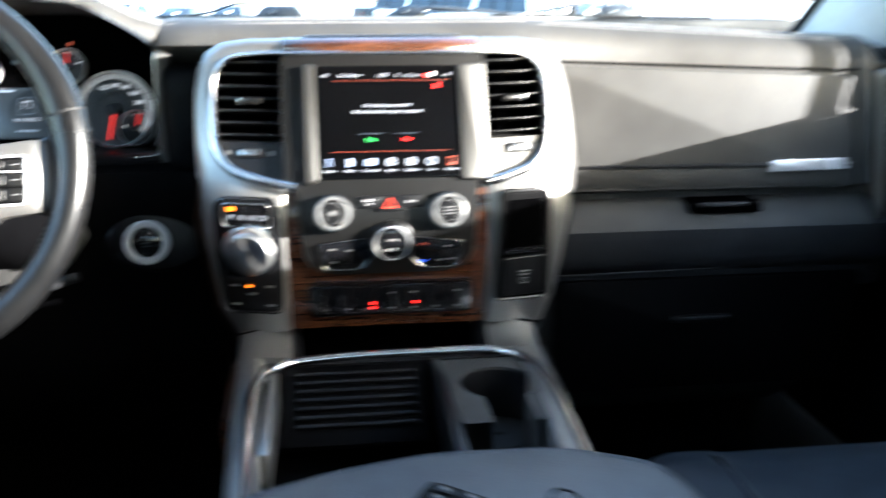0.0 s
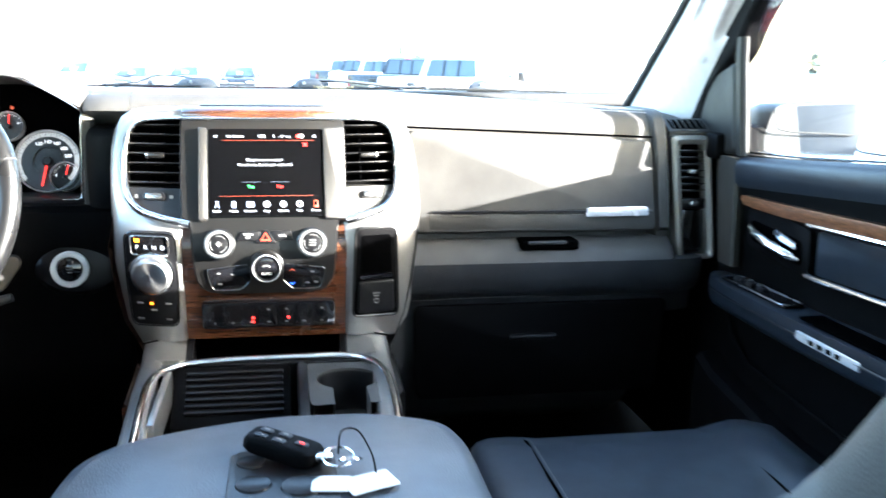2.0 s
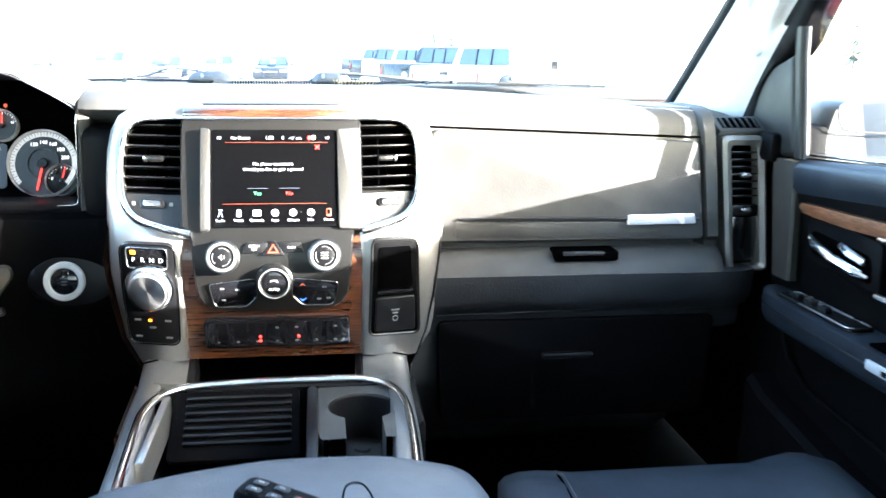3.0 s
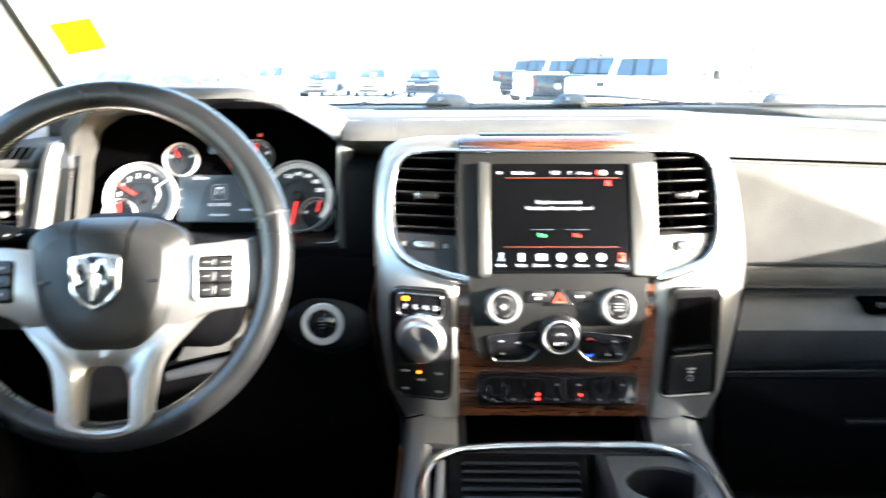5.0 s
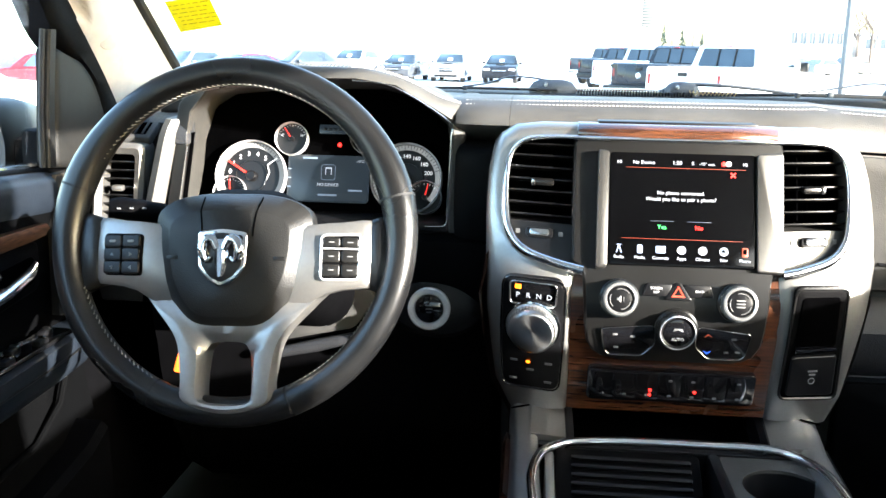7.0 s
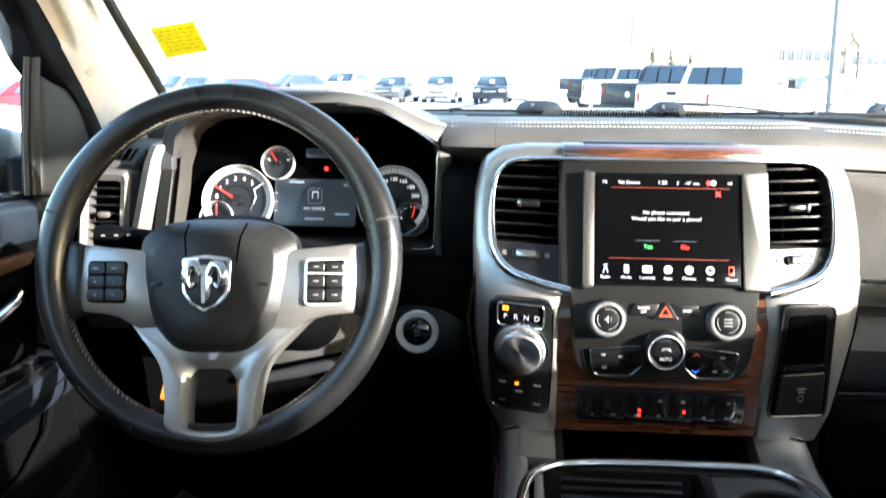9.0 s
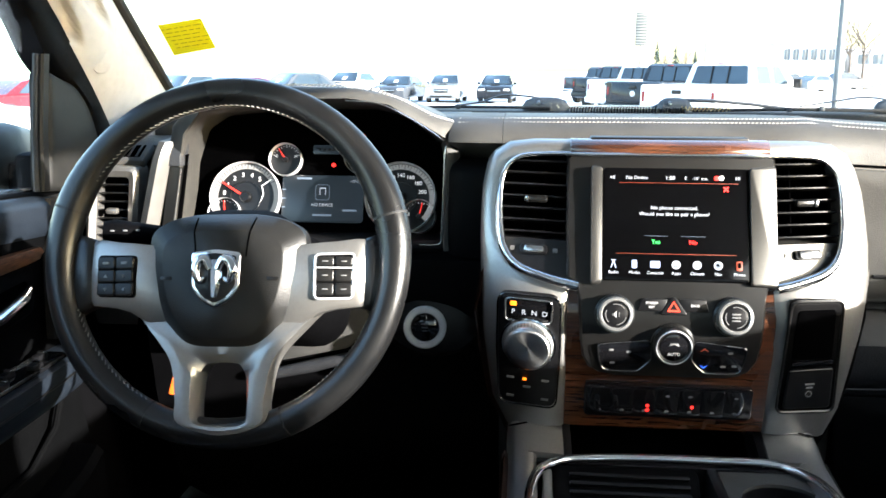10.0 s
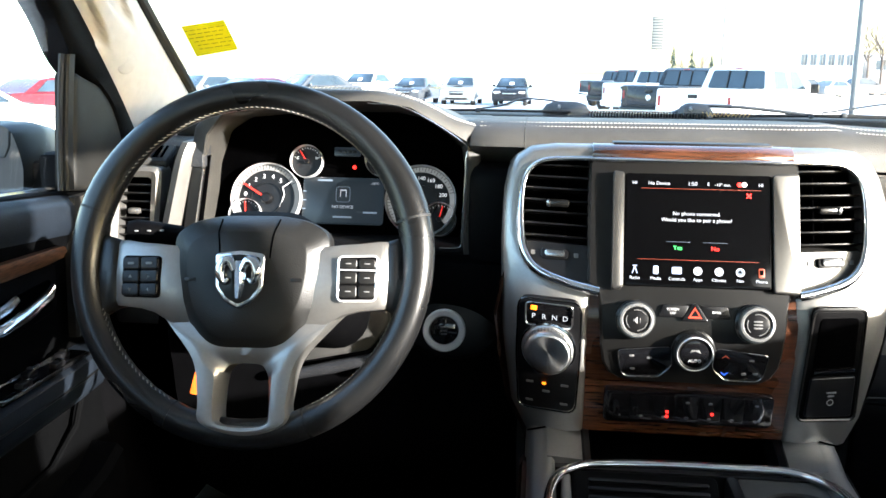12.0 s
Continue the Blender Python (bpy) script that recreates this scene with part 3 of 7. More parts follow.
# instrument hood: the opening's rim, the stitched crease round it and the cluster's face behind
HOOD_IN = [(-0.722, 1.285), (-0.716, 1.40), (-0.700, 1.455), (-0.668, 1.476), (-0.560, 1.488), (-0.430, 1.488), (-0.390, 1.480), (-0.366, 1.466), (-0.345, 1.450), (-0.328, 1.435), (-0.322, 1.405), (-0.325, 1.285)]
HOOD_RIM = [(-0.7215, 0.100, 1.290), (-0.699, 0.100, 1.419), (-0.689, 0.090, 1.456), (-0.653, 0.063, 1.4895), (-0.560, 0.050, 1.508), (-0.440, 0.050, 1.510), (-0.382, 0.053, 1.502), (-0.357, 0.068, 1.4855), (-0.332, 0.084, 1.469), (-0.3085, 0.098, 1.452), (-0.3065, 0.100, 1.431), (-0.311, 0.100, 1.290)]
HOOD_CREASE = [(-0.7420, 0.118, 1.290), (-0.726, 0.112, 1.425), (-0.712, 0.102, 1.468), (-0.668, 0.076, 1.506), (-0.555, 0.060, 1.526), (-0.430, 0.060, 1.524), (-0.384, 0.065, 1.514), (-0.359, 0.077, 1.5035), (-0.3247, 0.098, 1.4845), (-0.289, 0.116, 1.4735), (-0.289, 0.108, 1.428), (-0.289, 0.104, 1.290)]


def hood(parent):
    rim = [Vector(p) for p in HOOD_RIM]
    crease = [Vector(p) for p in HOOD_CREASE]
    inner = [Vector((x, 0.235, z)) for x, z in HOOD_IN]
    lip = [a.lerp(b, 0.10) + Vector((0, -0.004, 0)) for a, b in zip(rim, crease)]
    face = [a.lerp(b, 0.55) + Vector((0, -0.005, 0)) for a, b in zip(rim, crease)]
    edge = [a.lerp(b, 0.90) + Vector((0, -0.003, 0)) for a, b in zip(rim, crease)]
    over = [p + Vector((0, 0.012, 0.0015)) for p in crease]
    back = [Vector((p.x, 0.26, p.z - (0.010 if p.z > 1.45 else 0.0))) for p in crease]
    far = [Vector((p.x, 0.42, min(p.z - 0.02, 1.488))) for p in crease]
    shell = part("instrument_hood", loft([lip, face, edge, crease, over, back, far], closed=False), DASH, parent, "charcoal hood over the instruments", angle=40)
    part("hood_lining", loft([inner, [a.lerp(b, 0.5) for a, b in zip(inner, rim)], rim, lip], closed=False), LINING, shell, "black lining of the hood", angle=40)
    return shell


hood_ob = hood(dash)
line = spline([p for p in HOOD_CREASE[3:10]][::-1], 6)
for dy, dz in ((0.004, 0.0012), (0.0125, 0.0024)):
    part("stitching", stitches([p + Vector((0, dy, dz)) for p in line], 0.0056, 0.0040, 0.0008), THREAD, hood_ob, "pale double stitching")

# Metal line drawn for the light caught on the lining's edge.
part("bright_edge", tube(spline([(x, y - 0.003, z) for x, y, z in ((-0.442, 0.050, 1.5085), (-0.384, 0.053, 1.5005), (-0.3105, 0.097, 1.4515), (-0.3085, 0.100, 1.430), (-0.3125, 0.100, 1.325), (-0.3135, 0.100, 1.305), (-0.320, 0.099, 1.299), (-0.345, 0.099, 1.298))], 5), 0.0010, 6), BRUSHED, hood_ob, "lit edge inside the hood, drawn as a thin metal line")
part("hood_sill", loft([[(x, y + d, z) for y, z in ((0.240, 1.302), (0.130, 1.300), (0.102, 1.2975), (0.096, 1.293), (0.097, 1.287), (0.104, 1.280), (0.240, 1.280))] for x, d in ((-0.715, 0.0), (-0.40, 0.0), (-0.318, 0.0), (-0.3105, 0.002), (-0.300, 0.008))]), TRIM, hood_ob, "black sill closing the hood below the gauges")
# driver's lower dash
LOWER = [(0.30, 1.288), (0.098, 1.288), (0.082, 1.278), (0.078, 1.24), (0.078, 1.20), (0.080, 1.14), (0.092, 1.10), (0.098, 1.06), (0.12, 0.98), (0.19, 0.86), (0.30, 0.78), (0.56, 0.76), (0.56, 1.288)]
part("driver_side", dash_body([(-0.76, LOWER), (-0.50, LOWER), (-0.305, LOWER), (-0.24, LOWER)]), DASH_LOW, dash, "black lower dash on the driver side, shade put into its colour")
# Outline follows the sunlit patch; the shaded rest is left dark.
knee = part("knee_panel", upright(rounded([(-0.560, 1.120), (-0.445, 1.146), (-0.412, 1.192), (-0.418, 1.208), (-0.505, 1.205)], 0.010), 0.066, 0.03, 0.005, (0, -1, -0.05), 3), DASH, dash, "sunlit part of the panel under the column, in charcoal")
part("column_slot", upright(rounded([(-0.520, 1.148), (-0.497, 1.148), (-0.480, 1.190), (-0.491, 1.190)], 0.004), 0.0635, 0.004, 0.001, (0, -1, -0.05)), SATIN, knee, "slot in the panel")
part("knee_lip", tube([(-0.57, 0.070, 1.100), (-0.50, 0.066, 1.118), (-0.43, 0.068, 1.136)], [0.008, 0.010, 0.007], 10), DASH_DARK, knee)
pod = part("start_pod", turned([(0.060, -0.04), (0.060, 0.0), (0.052, 0.010), (0.036, 0.013), (0.0, 0.013)], facing((-0.322, 0.085, 1.181), (0.05, -1, 0.12)) @ Matrix.Diagonal((1.25, 0.78, 1, 1))), TRIM, dash, "black pod round the start button")
sb = facing((-0.3325, 0.058, 1.1845), (0.05, -1, 0.12))
part("start_ring", turned([(0.031, -0.004), (0.031, 0.004), (0.029, 0.006), (0.0225, 0.006), (0.021, 0.003), (0.021, -0.004)], sb, caps=False), WHITE_RING, pod, "pale silver ring")
part("start_button", turned([(0.0205, -0.004), (0.0205, 0.003), (0.018, 0.0045), (0.0, 0.004)], sb), PIANO, pod, "black start button")
for k, w in enumerate((0.014, 0.012, 0.010)):
    plate("legend_bar", w * 0.8, 0.0016, sb @ Matrix.Translation((0, 0.005 - 0.005 * k, 0.0042)), INK_GREY, pod)

# ---- instrument cluster ----
cluster = thing("instrument_cluster", (-0.54, 0.21, 1.29), "black instrument cluster with chrome-ringed gauges and grey display", "gauges")
CN = Vector((0, -1, 0.3)).normalized()


def on_cluster(x, z, off=0.0):
    return facing(Vector((x, 0.20 + 0.3 * (z - 1.38), z)) + CN * off, CN)


part("face_plate", slab([(x + 0.54, (z - 1.39) * 1.06) for x, z in rounded(HOOD_IN, 0.01)], on_cluster(-0.54, 1.39), 0.02, 0.002), SHADE_SEAM, cluster, "matt black face")


def gauge(name, x, z, r, values, start, sweep, needle, label, numsize, ticks=12):
    m = on_cluster(x, z, 0.002)
    g = part(name, turned([(r, 0.0), (r, 0.004), (r * 0.985, 0.005), (0.0, 0.005)], m, 40), DIAL, cluster, label)
    part("chrome_ring", turned([(r * 1.035, 0.0), (r * 1.035, 0.012), (r * 1.022, 0.015), (r * 0.998, 0.013), (r * 0.990, 0.004)], m, 48, caps=False), GLEAM_METAL, g, "chrome ring")
    f = m @ Matrix.Translation((0, 0, 0.0055))
    if r > 0.04:
        a0, a1 = radians(222), radians(-42)
        n = 36
        arc = [a0 + (a1 - a0) * k / n for k in range(n + 1)]
        pts = [(r * 0.97 * math.cos(a), r * 0.97 * math.sin(a)) for a in arc]
        pin = [(r * 0.83 * math.cos(a), r * 0.83 * math.sin(a)) for a in arc]
        part("pale_band", loft([[f @ Vector((*p, 0)) for p in pts], [f @ Vector((*p, 0.0008)) for p in pts], [f @ Vector((*p, 0.0008)) for p in pin], [f @ Vector((*p, 0)) for p in pin]], closed=False), DIAL_RING, g, "pale outer band")
        part("inner_ring", turned([(r * 0.47, 0.0), (r * 0.47, 0.002), (r * 0.45, 0.002), (r * 0.45, 0.0)], f, 36, caps=False), SATIN, g)
    tk = bmesh.new()
    for k in range(ticks * 2 + 1):
        a = radians(start - sweep * k / (ticks * 2))
        ln = 0.12 if k % 2 == 0 else 0.07
        rr = r * (0.965 if r > 0.04 else 0.90)
        box((0, 0, 0), (r * ln, r * 0.016, 0.0006), m=f @ Matrix.Rotation(a, 4, "Z") @ Matrix.Translation((rr - r * ln / 2, 0, 0.0010 if r > 0.04 else 0.0006)), bm=tk)
    part("scale", tk, DIAL if r > 0.04 else DIAL_INK, g)
    for k, v in enumerate(values):
        if v:
            a = radians(start - sweep * k / (len(values) - 1))
            lettering("numeral", v, numsize, f @ Matrix.Translation((r * 0.65 * math.cos(a), r * 0.65 * math.sin(a), 0)), DIAL_INK, g)
    a = radians(start - sweep * needle)
    nd = f @ Matrix.Rotation(a, 4, "Z")
    part("needle", slab([(-r * 0.1, -r * 0.03), (r * 0.82, -r * 0.022), (r * 0.85, 0), (r * 0.82, r * 0.022), (-r * 0.1, r * 0.03)], nd @ Matrix.Translation((0, 0, 0.005)), 0.002, 0.0006), NEEDLE, g, "red needle")
    part("hub_cap", turned([(r * 0.16, 0.0), (r * 0.16, 0.005), (r * 0.12, 0.008), (0, 0.008)], f, 24), TRIM, g, "black needle cap")
    return g


gauge("rev_counter", -0.632, 1.350, 0.0545, ["0", "1", "2", "3", "4", "5", ""], 170, 140, 0.15, "rev counter, pale rim, red needle at idle", 0.0100, 12)
part("red_zone_bracket", tube([on_cluster(-0.632, 1.350, 0.0085) @ Vector((x, y, 0)) for x, y in ((0.040, 0.029), (0.025, 0.018), (0.0285, 0.006), (0.021, -0.014))], 0.0009, 5), DIAL_INK, bpy.data.objects["rev_counter"], "white bracket on the dial")
gauge("speedometer", -0.3855, 1.3525, 0.0545, ["", "", "", "", "", "120", "140", "160", "180", "200"], 241, 225, -0.08, "speedometer with pale rim and red needle", 0.0085, 20)
gauge("temperature_gauge", -0.570, 1.408, 0.0252, ["C", "", "H"], 160, 140, 0.25, "small temperature gauge, red needle", 0.006, 6)
gauge("oil_gauge", -0.4506, 1.413, 0.0252, ["L", "", "H"], 160, 140, 0.5, "small oil gauge, red needle", 0.006, 6)
gauge("fuel_gauge", -0.3555, 1.3255, 0.0255, ["E", "", "F"], 170, 150, 0.62, "small fuel gauge, red needle", 0.006, 6)
gauge("volt_gauge", -0.664, 1.3235, 0.0252, ["", "", ""], 170, 150, 0.5, "small volt gauge, red needle", 0.006, 6)
lm = on_cluster(-0.510, 1.350, 0.004)
lcd = part("centre_display", slab(rrect(0.130, 0.074, 0.006), lm, 0.006, 0.001), LCD, cluster, "lit blue-grey message display")
lettering("caption", "NO DEVICE", 0.0066, lm @ Matrix.Translation((0.0, -0.010, 0)), GLOW_WHITE, lcd)
lettering("caption", "-10°C", 0.0055, lm @ Matrix.Translation((0.050, 0.028, 0)), GLOW_WHITE, lcd)
for w, x, y in ((0.024, -0.030, 0.032), (0.022, 0.044, -0.018), (0.030, 0.0, -0.026)):
    plate("word_bar", w, 0.003, lm @ Matrix.Translation((x, y, 0)), LIT_DIM, lcd)
for k in range(3):
    plate("mark", 0.006, 0.0016, lm @ Matrix.Translation((-0.062, 0.014 - 0.014 * k, 0)), LIT_DIM, lcd)
note = part("note_symbol", tube([lm @ Vector((x, y + 0.010, 0.0006)) for x, y in rrect(0.022, 0.024, 0.004)], 0.0004, 5, closed=True), LIT_DIM, lcd, "music note symbol")
for dx in (-0.004, 0.005):
    plate("note_stem", 0.0010, 0.010, lm @ Matrix.Translation((dx, 0.011, 0.0008)), GLOW_WHITE, note)
plate("note_beam", 0.0100, 0.0020, lm @ Matrix.Translation((0.0005, 0.0165, 0.0010)), GLOW_WHITE, note)
od = part("odometer", slab(rrect(0.042, 0.014, 0.002), on_cluster(-0.507, 1.4255, 0.003), 0.004, 0.0006), LCD, cluster, "small grey window with a silver badge")
for k in range(4):
    plate("badge_bar", 0.0065, 0.005, on_cluster(-0.519 + 0.008 * k, 1.4255, 0.0032), SATIN, od)
part("warning_light", slab(circle(0.0032, 12), on_cluster(-0.4945, 1.402, 0.003), 0.002, 0.0005), GLOW_RED, cluster, "red warning light")
part("warning_light", slab(circle(0.0030, 12), on_cluster(-0.448, 1.447, 0.003), 0.002, 0.0005), GLOW_DIMRED, cluster, "dim red warning light")


# ---- centre stack ----
stack = thing("centre_stack", (0, 0.0, 1.05), "satin silver centre stack with touchscreen, knobs, vents and wood trim", "centre stack")
PROF = [(1.00, -0.020), (1.07, -0.036), (1.12, -0.048), (1.20, -0.064), (1.24, -0.066), (1.29, -0.051), (1.42, 0.0), (1.455, 0.013), (1.50, 0.035)]


def face_y(z):
    return float(np.interp(z, [p[0] for p in PROF], [p[1] for p in PROF]))


def on_stack(x, z, off=0.0):
    dy = (face_y(z + 0.012) - face_y(z - 0.012)) / 0.024
    n = Vector((0, -1, dy)).normalized()
    return facing(Vector((x, face_y(z), z)) + n * off, n)


def stack_slab(name, outline, off, depth, bevel, material, parent, label="", seg=3):
    """A plate that follows the stack's bent face: outline in (x, z)."""
    cx = sum(p[0] for p in outline) / len(outline)
    cz = sum(p[1] for p in outline) / len(outline)
    big = max(max(abs(p[0] - cx), abs(p[1] - cz)) for p in outline)
    bm = bmesh.new()
    rings = [[(x, face_y(z) - off + depth, z) for x, z in outline]]
    for k in range(seg + 1):
        a = k / seg * math.pi / 2
        f = 1 - bevel * (1 - math.cos(a)) / big
        rings.append([(cx + (x - cx) * f, face_y(cz + (z - cz) * f) - off + bevel * (1 - math.sin(a)), cz + (z - cz) * f) for x, z in outline])
    loft(rings, bm=bm)
    big_faces = [f for f in bm.faces if len(f.verts) > 8]
    lo, hi = min(p[1] for p in outline), max(p[1] for p in outline)
    for zc, _ in PROF:
        if lo < zc < hi:
            bmesh.ops.bisect_plane(bm, geom=bm.verts[:] + bm.edges[:] + bm.faces[:], plane_co=(0, 0, zc), plane_no=(0, 0, 1))
    for v in bm.verts:
        # the flat filling is laid back onto the bent face
        if abs(v.co.z - lo) > 1e-4 and abs(v.co.z - hi) > 1e-4 and v.co.y < face_y(v.co.z) - off + bevel * 0.2:
            v.co.y = min(v.co.y, face_y(v.co.z) - off) if v.co.y < face_y(v.co.z) - off else v.co.y
    return part(name, bm, material, parent, label)


CX = -0.004
OUT_H = [(0.205, 1.070), (0.222, 1.110), (0.233, 1.17), (0.242, 1.22), (0.246, 1.26), (0.249, 1.29), (0.250, 1.31), (0.251, 1.33), (0.251, 1.36), (0.250, 1.395), (0.245, 1.422), (0.234, 1.443), (0.214, 1.455), (0.18, 1.4595), (0.12, 1.4605)]
IN_H = [(0.130, 1.082), (0.130, 1.115), (0.130, 1.16), (0.130, 1.21), (0.130, 1.250), (0.128, 1.277), (0.160, 1.287), (0.195, 1.298), (0.214, 1.318), (0.221, 1.350), (0.221, 1.395), (0.214, 1.421), (0.196, 1.437), (0.165, 1.4415), (0.12, 1.4425)]


def bezel_half(s):
    rows = []
    for (xo, zo), (xi, zi) in zip(OUT_H, IN_H):
        # the lower sides run out wider, most of all on the passenger side
        xo += float(np.interp(zo, [1.07, 1.11, 1.19, 1.27], [0.002, 0.005, 0.0015, -0.004])) if s < 0 else float(np.interp(zo, [1.07, 1.14, 1.21, 1.284, 1.36, 1.432], [0.016, 0.013, 0.009, 0.0135, 0.007, 0.0]))

        def at(t, off):
            x, z = xi + (xo - xi) * t, zi + (zo - zi) * t
            return (CX + s * x, face_y(z) - off, z)
        rows.append([at(0, -0.035), at(0, 0.004), at(0.06, 0.010), at(0.5, 0.012), at(0.85, 0.010), at(0.96, 0.004), at(1.0, -0.006), (CX + s * (xo + (0.003 if s < 0 else float(np.interp(zo, [1.07, 1.14, 1.25], [0.034, 0.020, 0.003])))), face_y(zo) + (0.10 if zo < 1.43 else 0.03), zo - (0.004 if zo > 1.43 else 0))])
    return rows


rows = bezel_half(-1) + list(reversed(bezel_half(1)))
part("bezel", loft(rows, closed=False), SILVER, stack, "satin silver surround", angle=50)
# chrome lines round both vents
for s in (-1, 1):
    pts = [(0.118, 1.279) if s < 0 else (0.131, 1.2815)] + IN_H[6:] + [(0.0, 1.4425)]
    line = spline([(CX + s * x, face_y(z) - 0.0130, z) for x, z in pts], 9)
    part("chrome_line", tube(line, [0.0030 + 0.0042 * min(1.0, max(0.0, (1.43 - p.z) / 0.13)) for p in line], 12), CHROME, stack, "chrome line round the vent")
# wood over the screen
CAP = [(1.4430, 0.004), (1.4433, 0.0135), (1.4455, 0.0160), (1.4500, 0.0165), (1.4545, 0.0155), (1.4580, 0.0120), (1.4605, 0.0060), (1.4612, -0.006), (1.4612, -0.02)]
part("wood_cap", loft([[(x, face_y(z) - off - d, z) for z, off in CAP] + [(x, face_y(1.4430) + 0.02, 1.4430)] for x, d in ((-0.1335, -0.002), (-0.1325, 0.0), (-0.05, 0.0), (0.05, 0.0), (0.1205, 0.0), (0.1215, -0.002))]), WOOD, stack, "glossy brown wood cap", angle=60)
part("top_tray", box((CX, 0.034, 1.4612), (0.205, 0.030, 0.005), 0.002), TRIM, stack, "narrow black tray behind the wood cap")
part("wood_panel", loft([[(CX - 0.131, face_y(z) + 0.01, z), (CX - 0.131, face_y(z) - 0.004, z), (CX + 0.131, face_y(z) - 0.004, z), (CX + 0.131, face_y(z) + 0.01, z)] for z in (1.082, 1.12, 1.16, 1.20, 1.24, 1.262, 1.284)]), WOOD, stack, "glossy brown wood panel")


# dark satin middle panel, wide round the screen and narrow at the knobs
def mid_panel():
    rings = []
    rowsz = [(1.166, 0.070), (1.169, 0.090), (1.176, 0.102), (1.19, 0.110), (1.21, 0.113), (1.24, 0.115), (1.268, 0.117), (1.285, 0.121), (1.29, 0.1315), (1.35, 0.1330), (1.42, 0.1330), (1.437, 0.1325), (1.4405, 0.129)]
    for z, w in rowsz:
        y = face_y(z)
        rings.append([(CX - w, y + 0.03, z), (CX - w, y - 0.008, z), (CX - w + 0.003, y - 0.0125, z), (CX - w * 0.5, y - 0.0135, z), (CX + w * 0.5, y - 0.0135, z), (CX + w - 0.003, y - 0.0125, z), (CX + w, y - 0.008, z), (CX + w, y + 0.03, z)])
    return loft(rings)


part("middle_panel", mid_panel(), SATIN, stack, "dark satin panel", angle=30)

# touchscreen
SN = Vector((0, -0.1365, 0.051)).normalized()
SC = Vector((0.0, face_y(1.353), 1.353)) + SN * 0.0155
sm = facing(SC, SN)
screen = part("touchscreen", slab(rrect(0.182, 0.147, 0.004), sm, 0.014, 0.0015), SCREEN, stack, "black glass touchscreen, switched on")
for s in (-1, 1):
    part("side_strip", slab(rounded([(s * 0.0925, -0.077), (s * (0.1065 if s < 0 else 0.1265), -0.080), (s * (0.1065 if s < 0 else 0.1265), 0.076), (s * 0.0925, 0.074)], 0.004), sm @ Matrix.Translation((0, 0, 0.004)), 0.012, 0.003, 3), STRIP_SHADE, screen, "satin silver strip with shade in its colour")
W, H = 0.171, 0.1355


def scr(u, v, off=0.0004):
    return sm @ Matrix.Translation(((u - 0.5) * W, (0.5 - v) * H, off))


for words, u, v, size, al in (("HI", 0.035, 0.055, 0.0075, "CENTER"), ("No Device", 0.215, 0.055, 0.0075, "CENTER"), ("1:50", 0.46, 0.055, 0.0085, "CENTER"), ("E", 0.575, 0.055, 0.0072, "CENTER"), ("-10° out.", 0.68, 0.058, 0.0066, "CENTER"), ("HI", 0.955, 0.055, 0.0075, "CENTER"),
                              ("No phone connected.", 0.49, 0.345, 0.0080, "CENTER"), ("Would you like to pair a phone?", 0.49, 0.405, 0.0080, "CENTER")):
    lettering("caption", words, size * 0.84, scr(u, v), GLOW_WHITE, screen, al)
lettering("caption", "Yes", 0.0078, scr(0.355, 0.672), GLOW_GREEN, screen)
lettering("caption", "No", 0.0078, scr(0.625, 0.672), GLOW_RED, screen)
for u in (0.355, 0.625):
    plate("button_line", 0.030, 0.0003, scr(u, 0.615), LIT_DIM, screen)
for v, w, u in ((0.105, 0.150, 0.52), (0.785, 0.150, 0.50)):
    plate("red_line", w, 0.00035, scr(u, v), GLOW_DIMRED, screen)
for a in (45, -45):
    part("close_cross", box((0, 0, 0), (0.0085, 0.0017, 0.0006), m=scr(0.868, 0.158, 0.0008) @ Matrix.Rotation(radians(a), 4, "Z")), GLOW_RED, screen)
part("status_dot", slab(circle(0.0032, 14), scr(0.80, 0.052, 0.0008), 0.0006, 0.0002), GLOW_RED, screen)
part("status_dot", slab(circle(0.0034, 14), scr(0.835, 0.050, 0.0008), 0.0006, 0.0002), INK, screen)
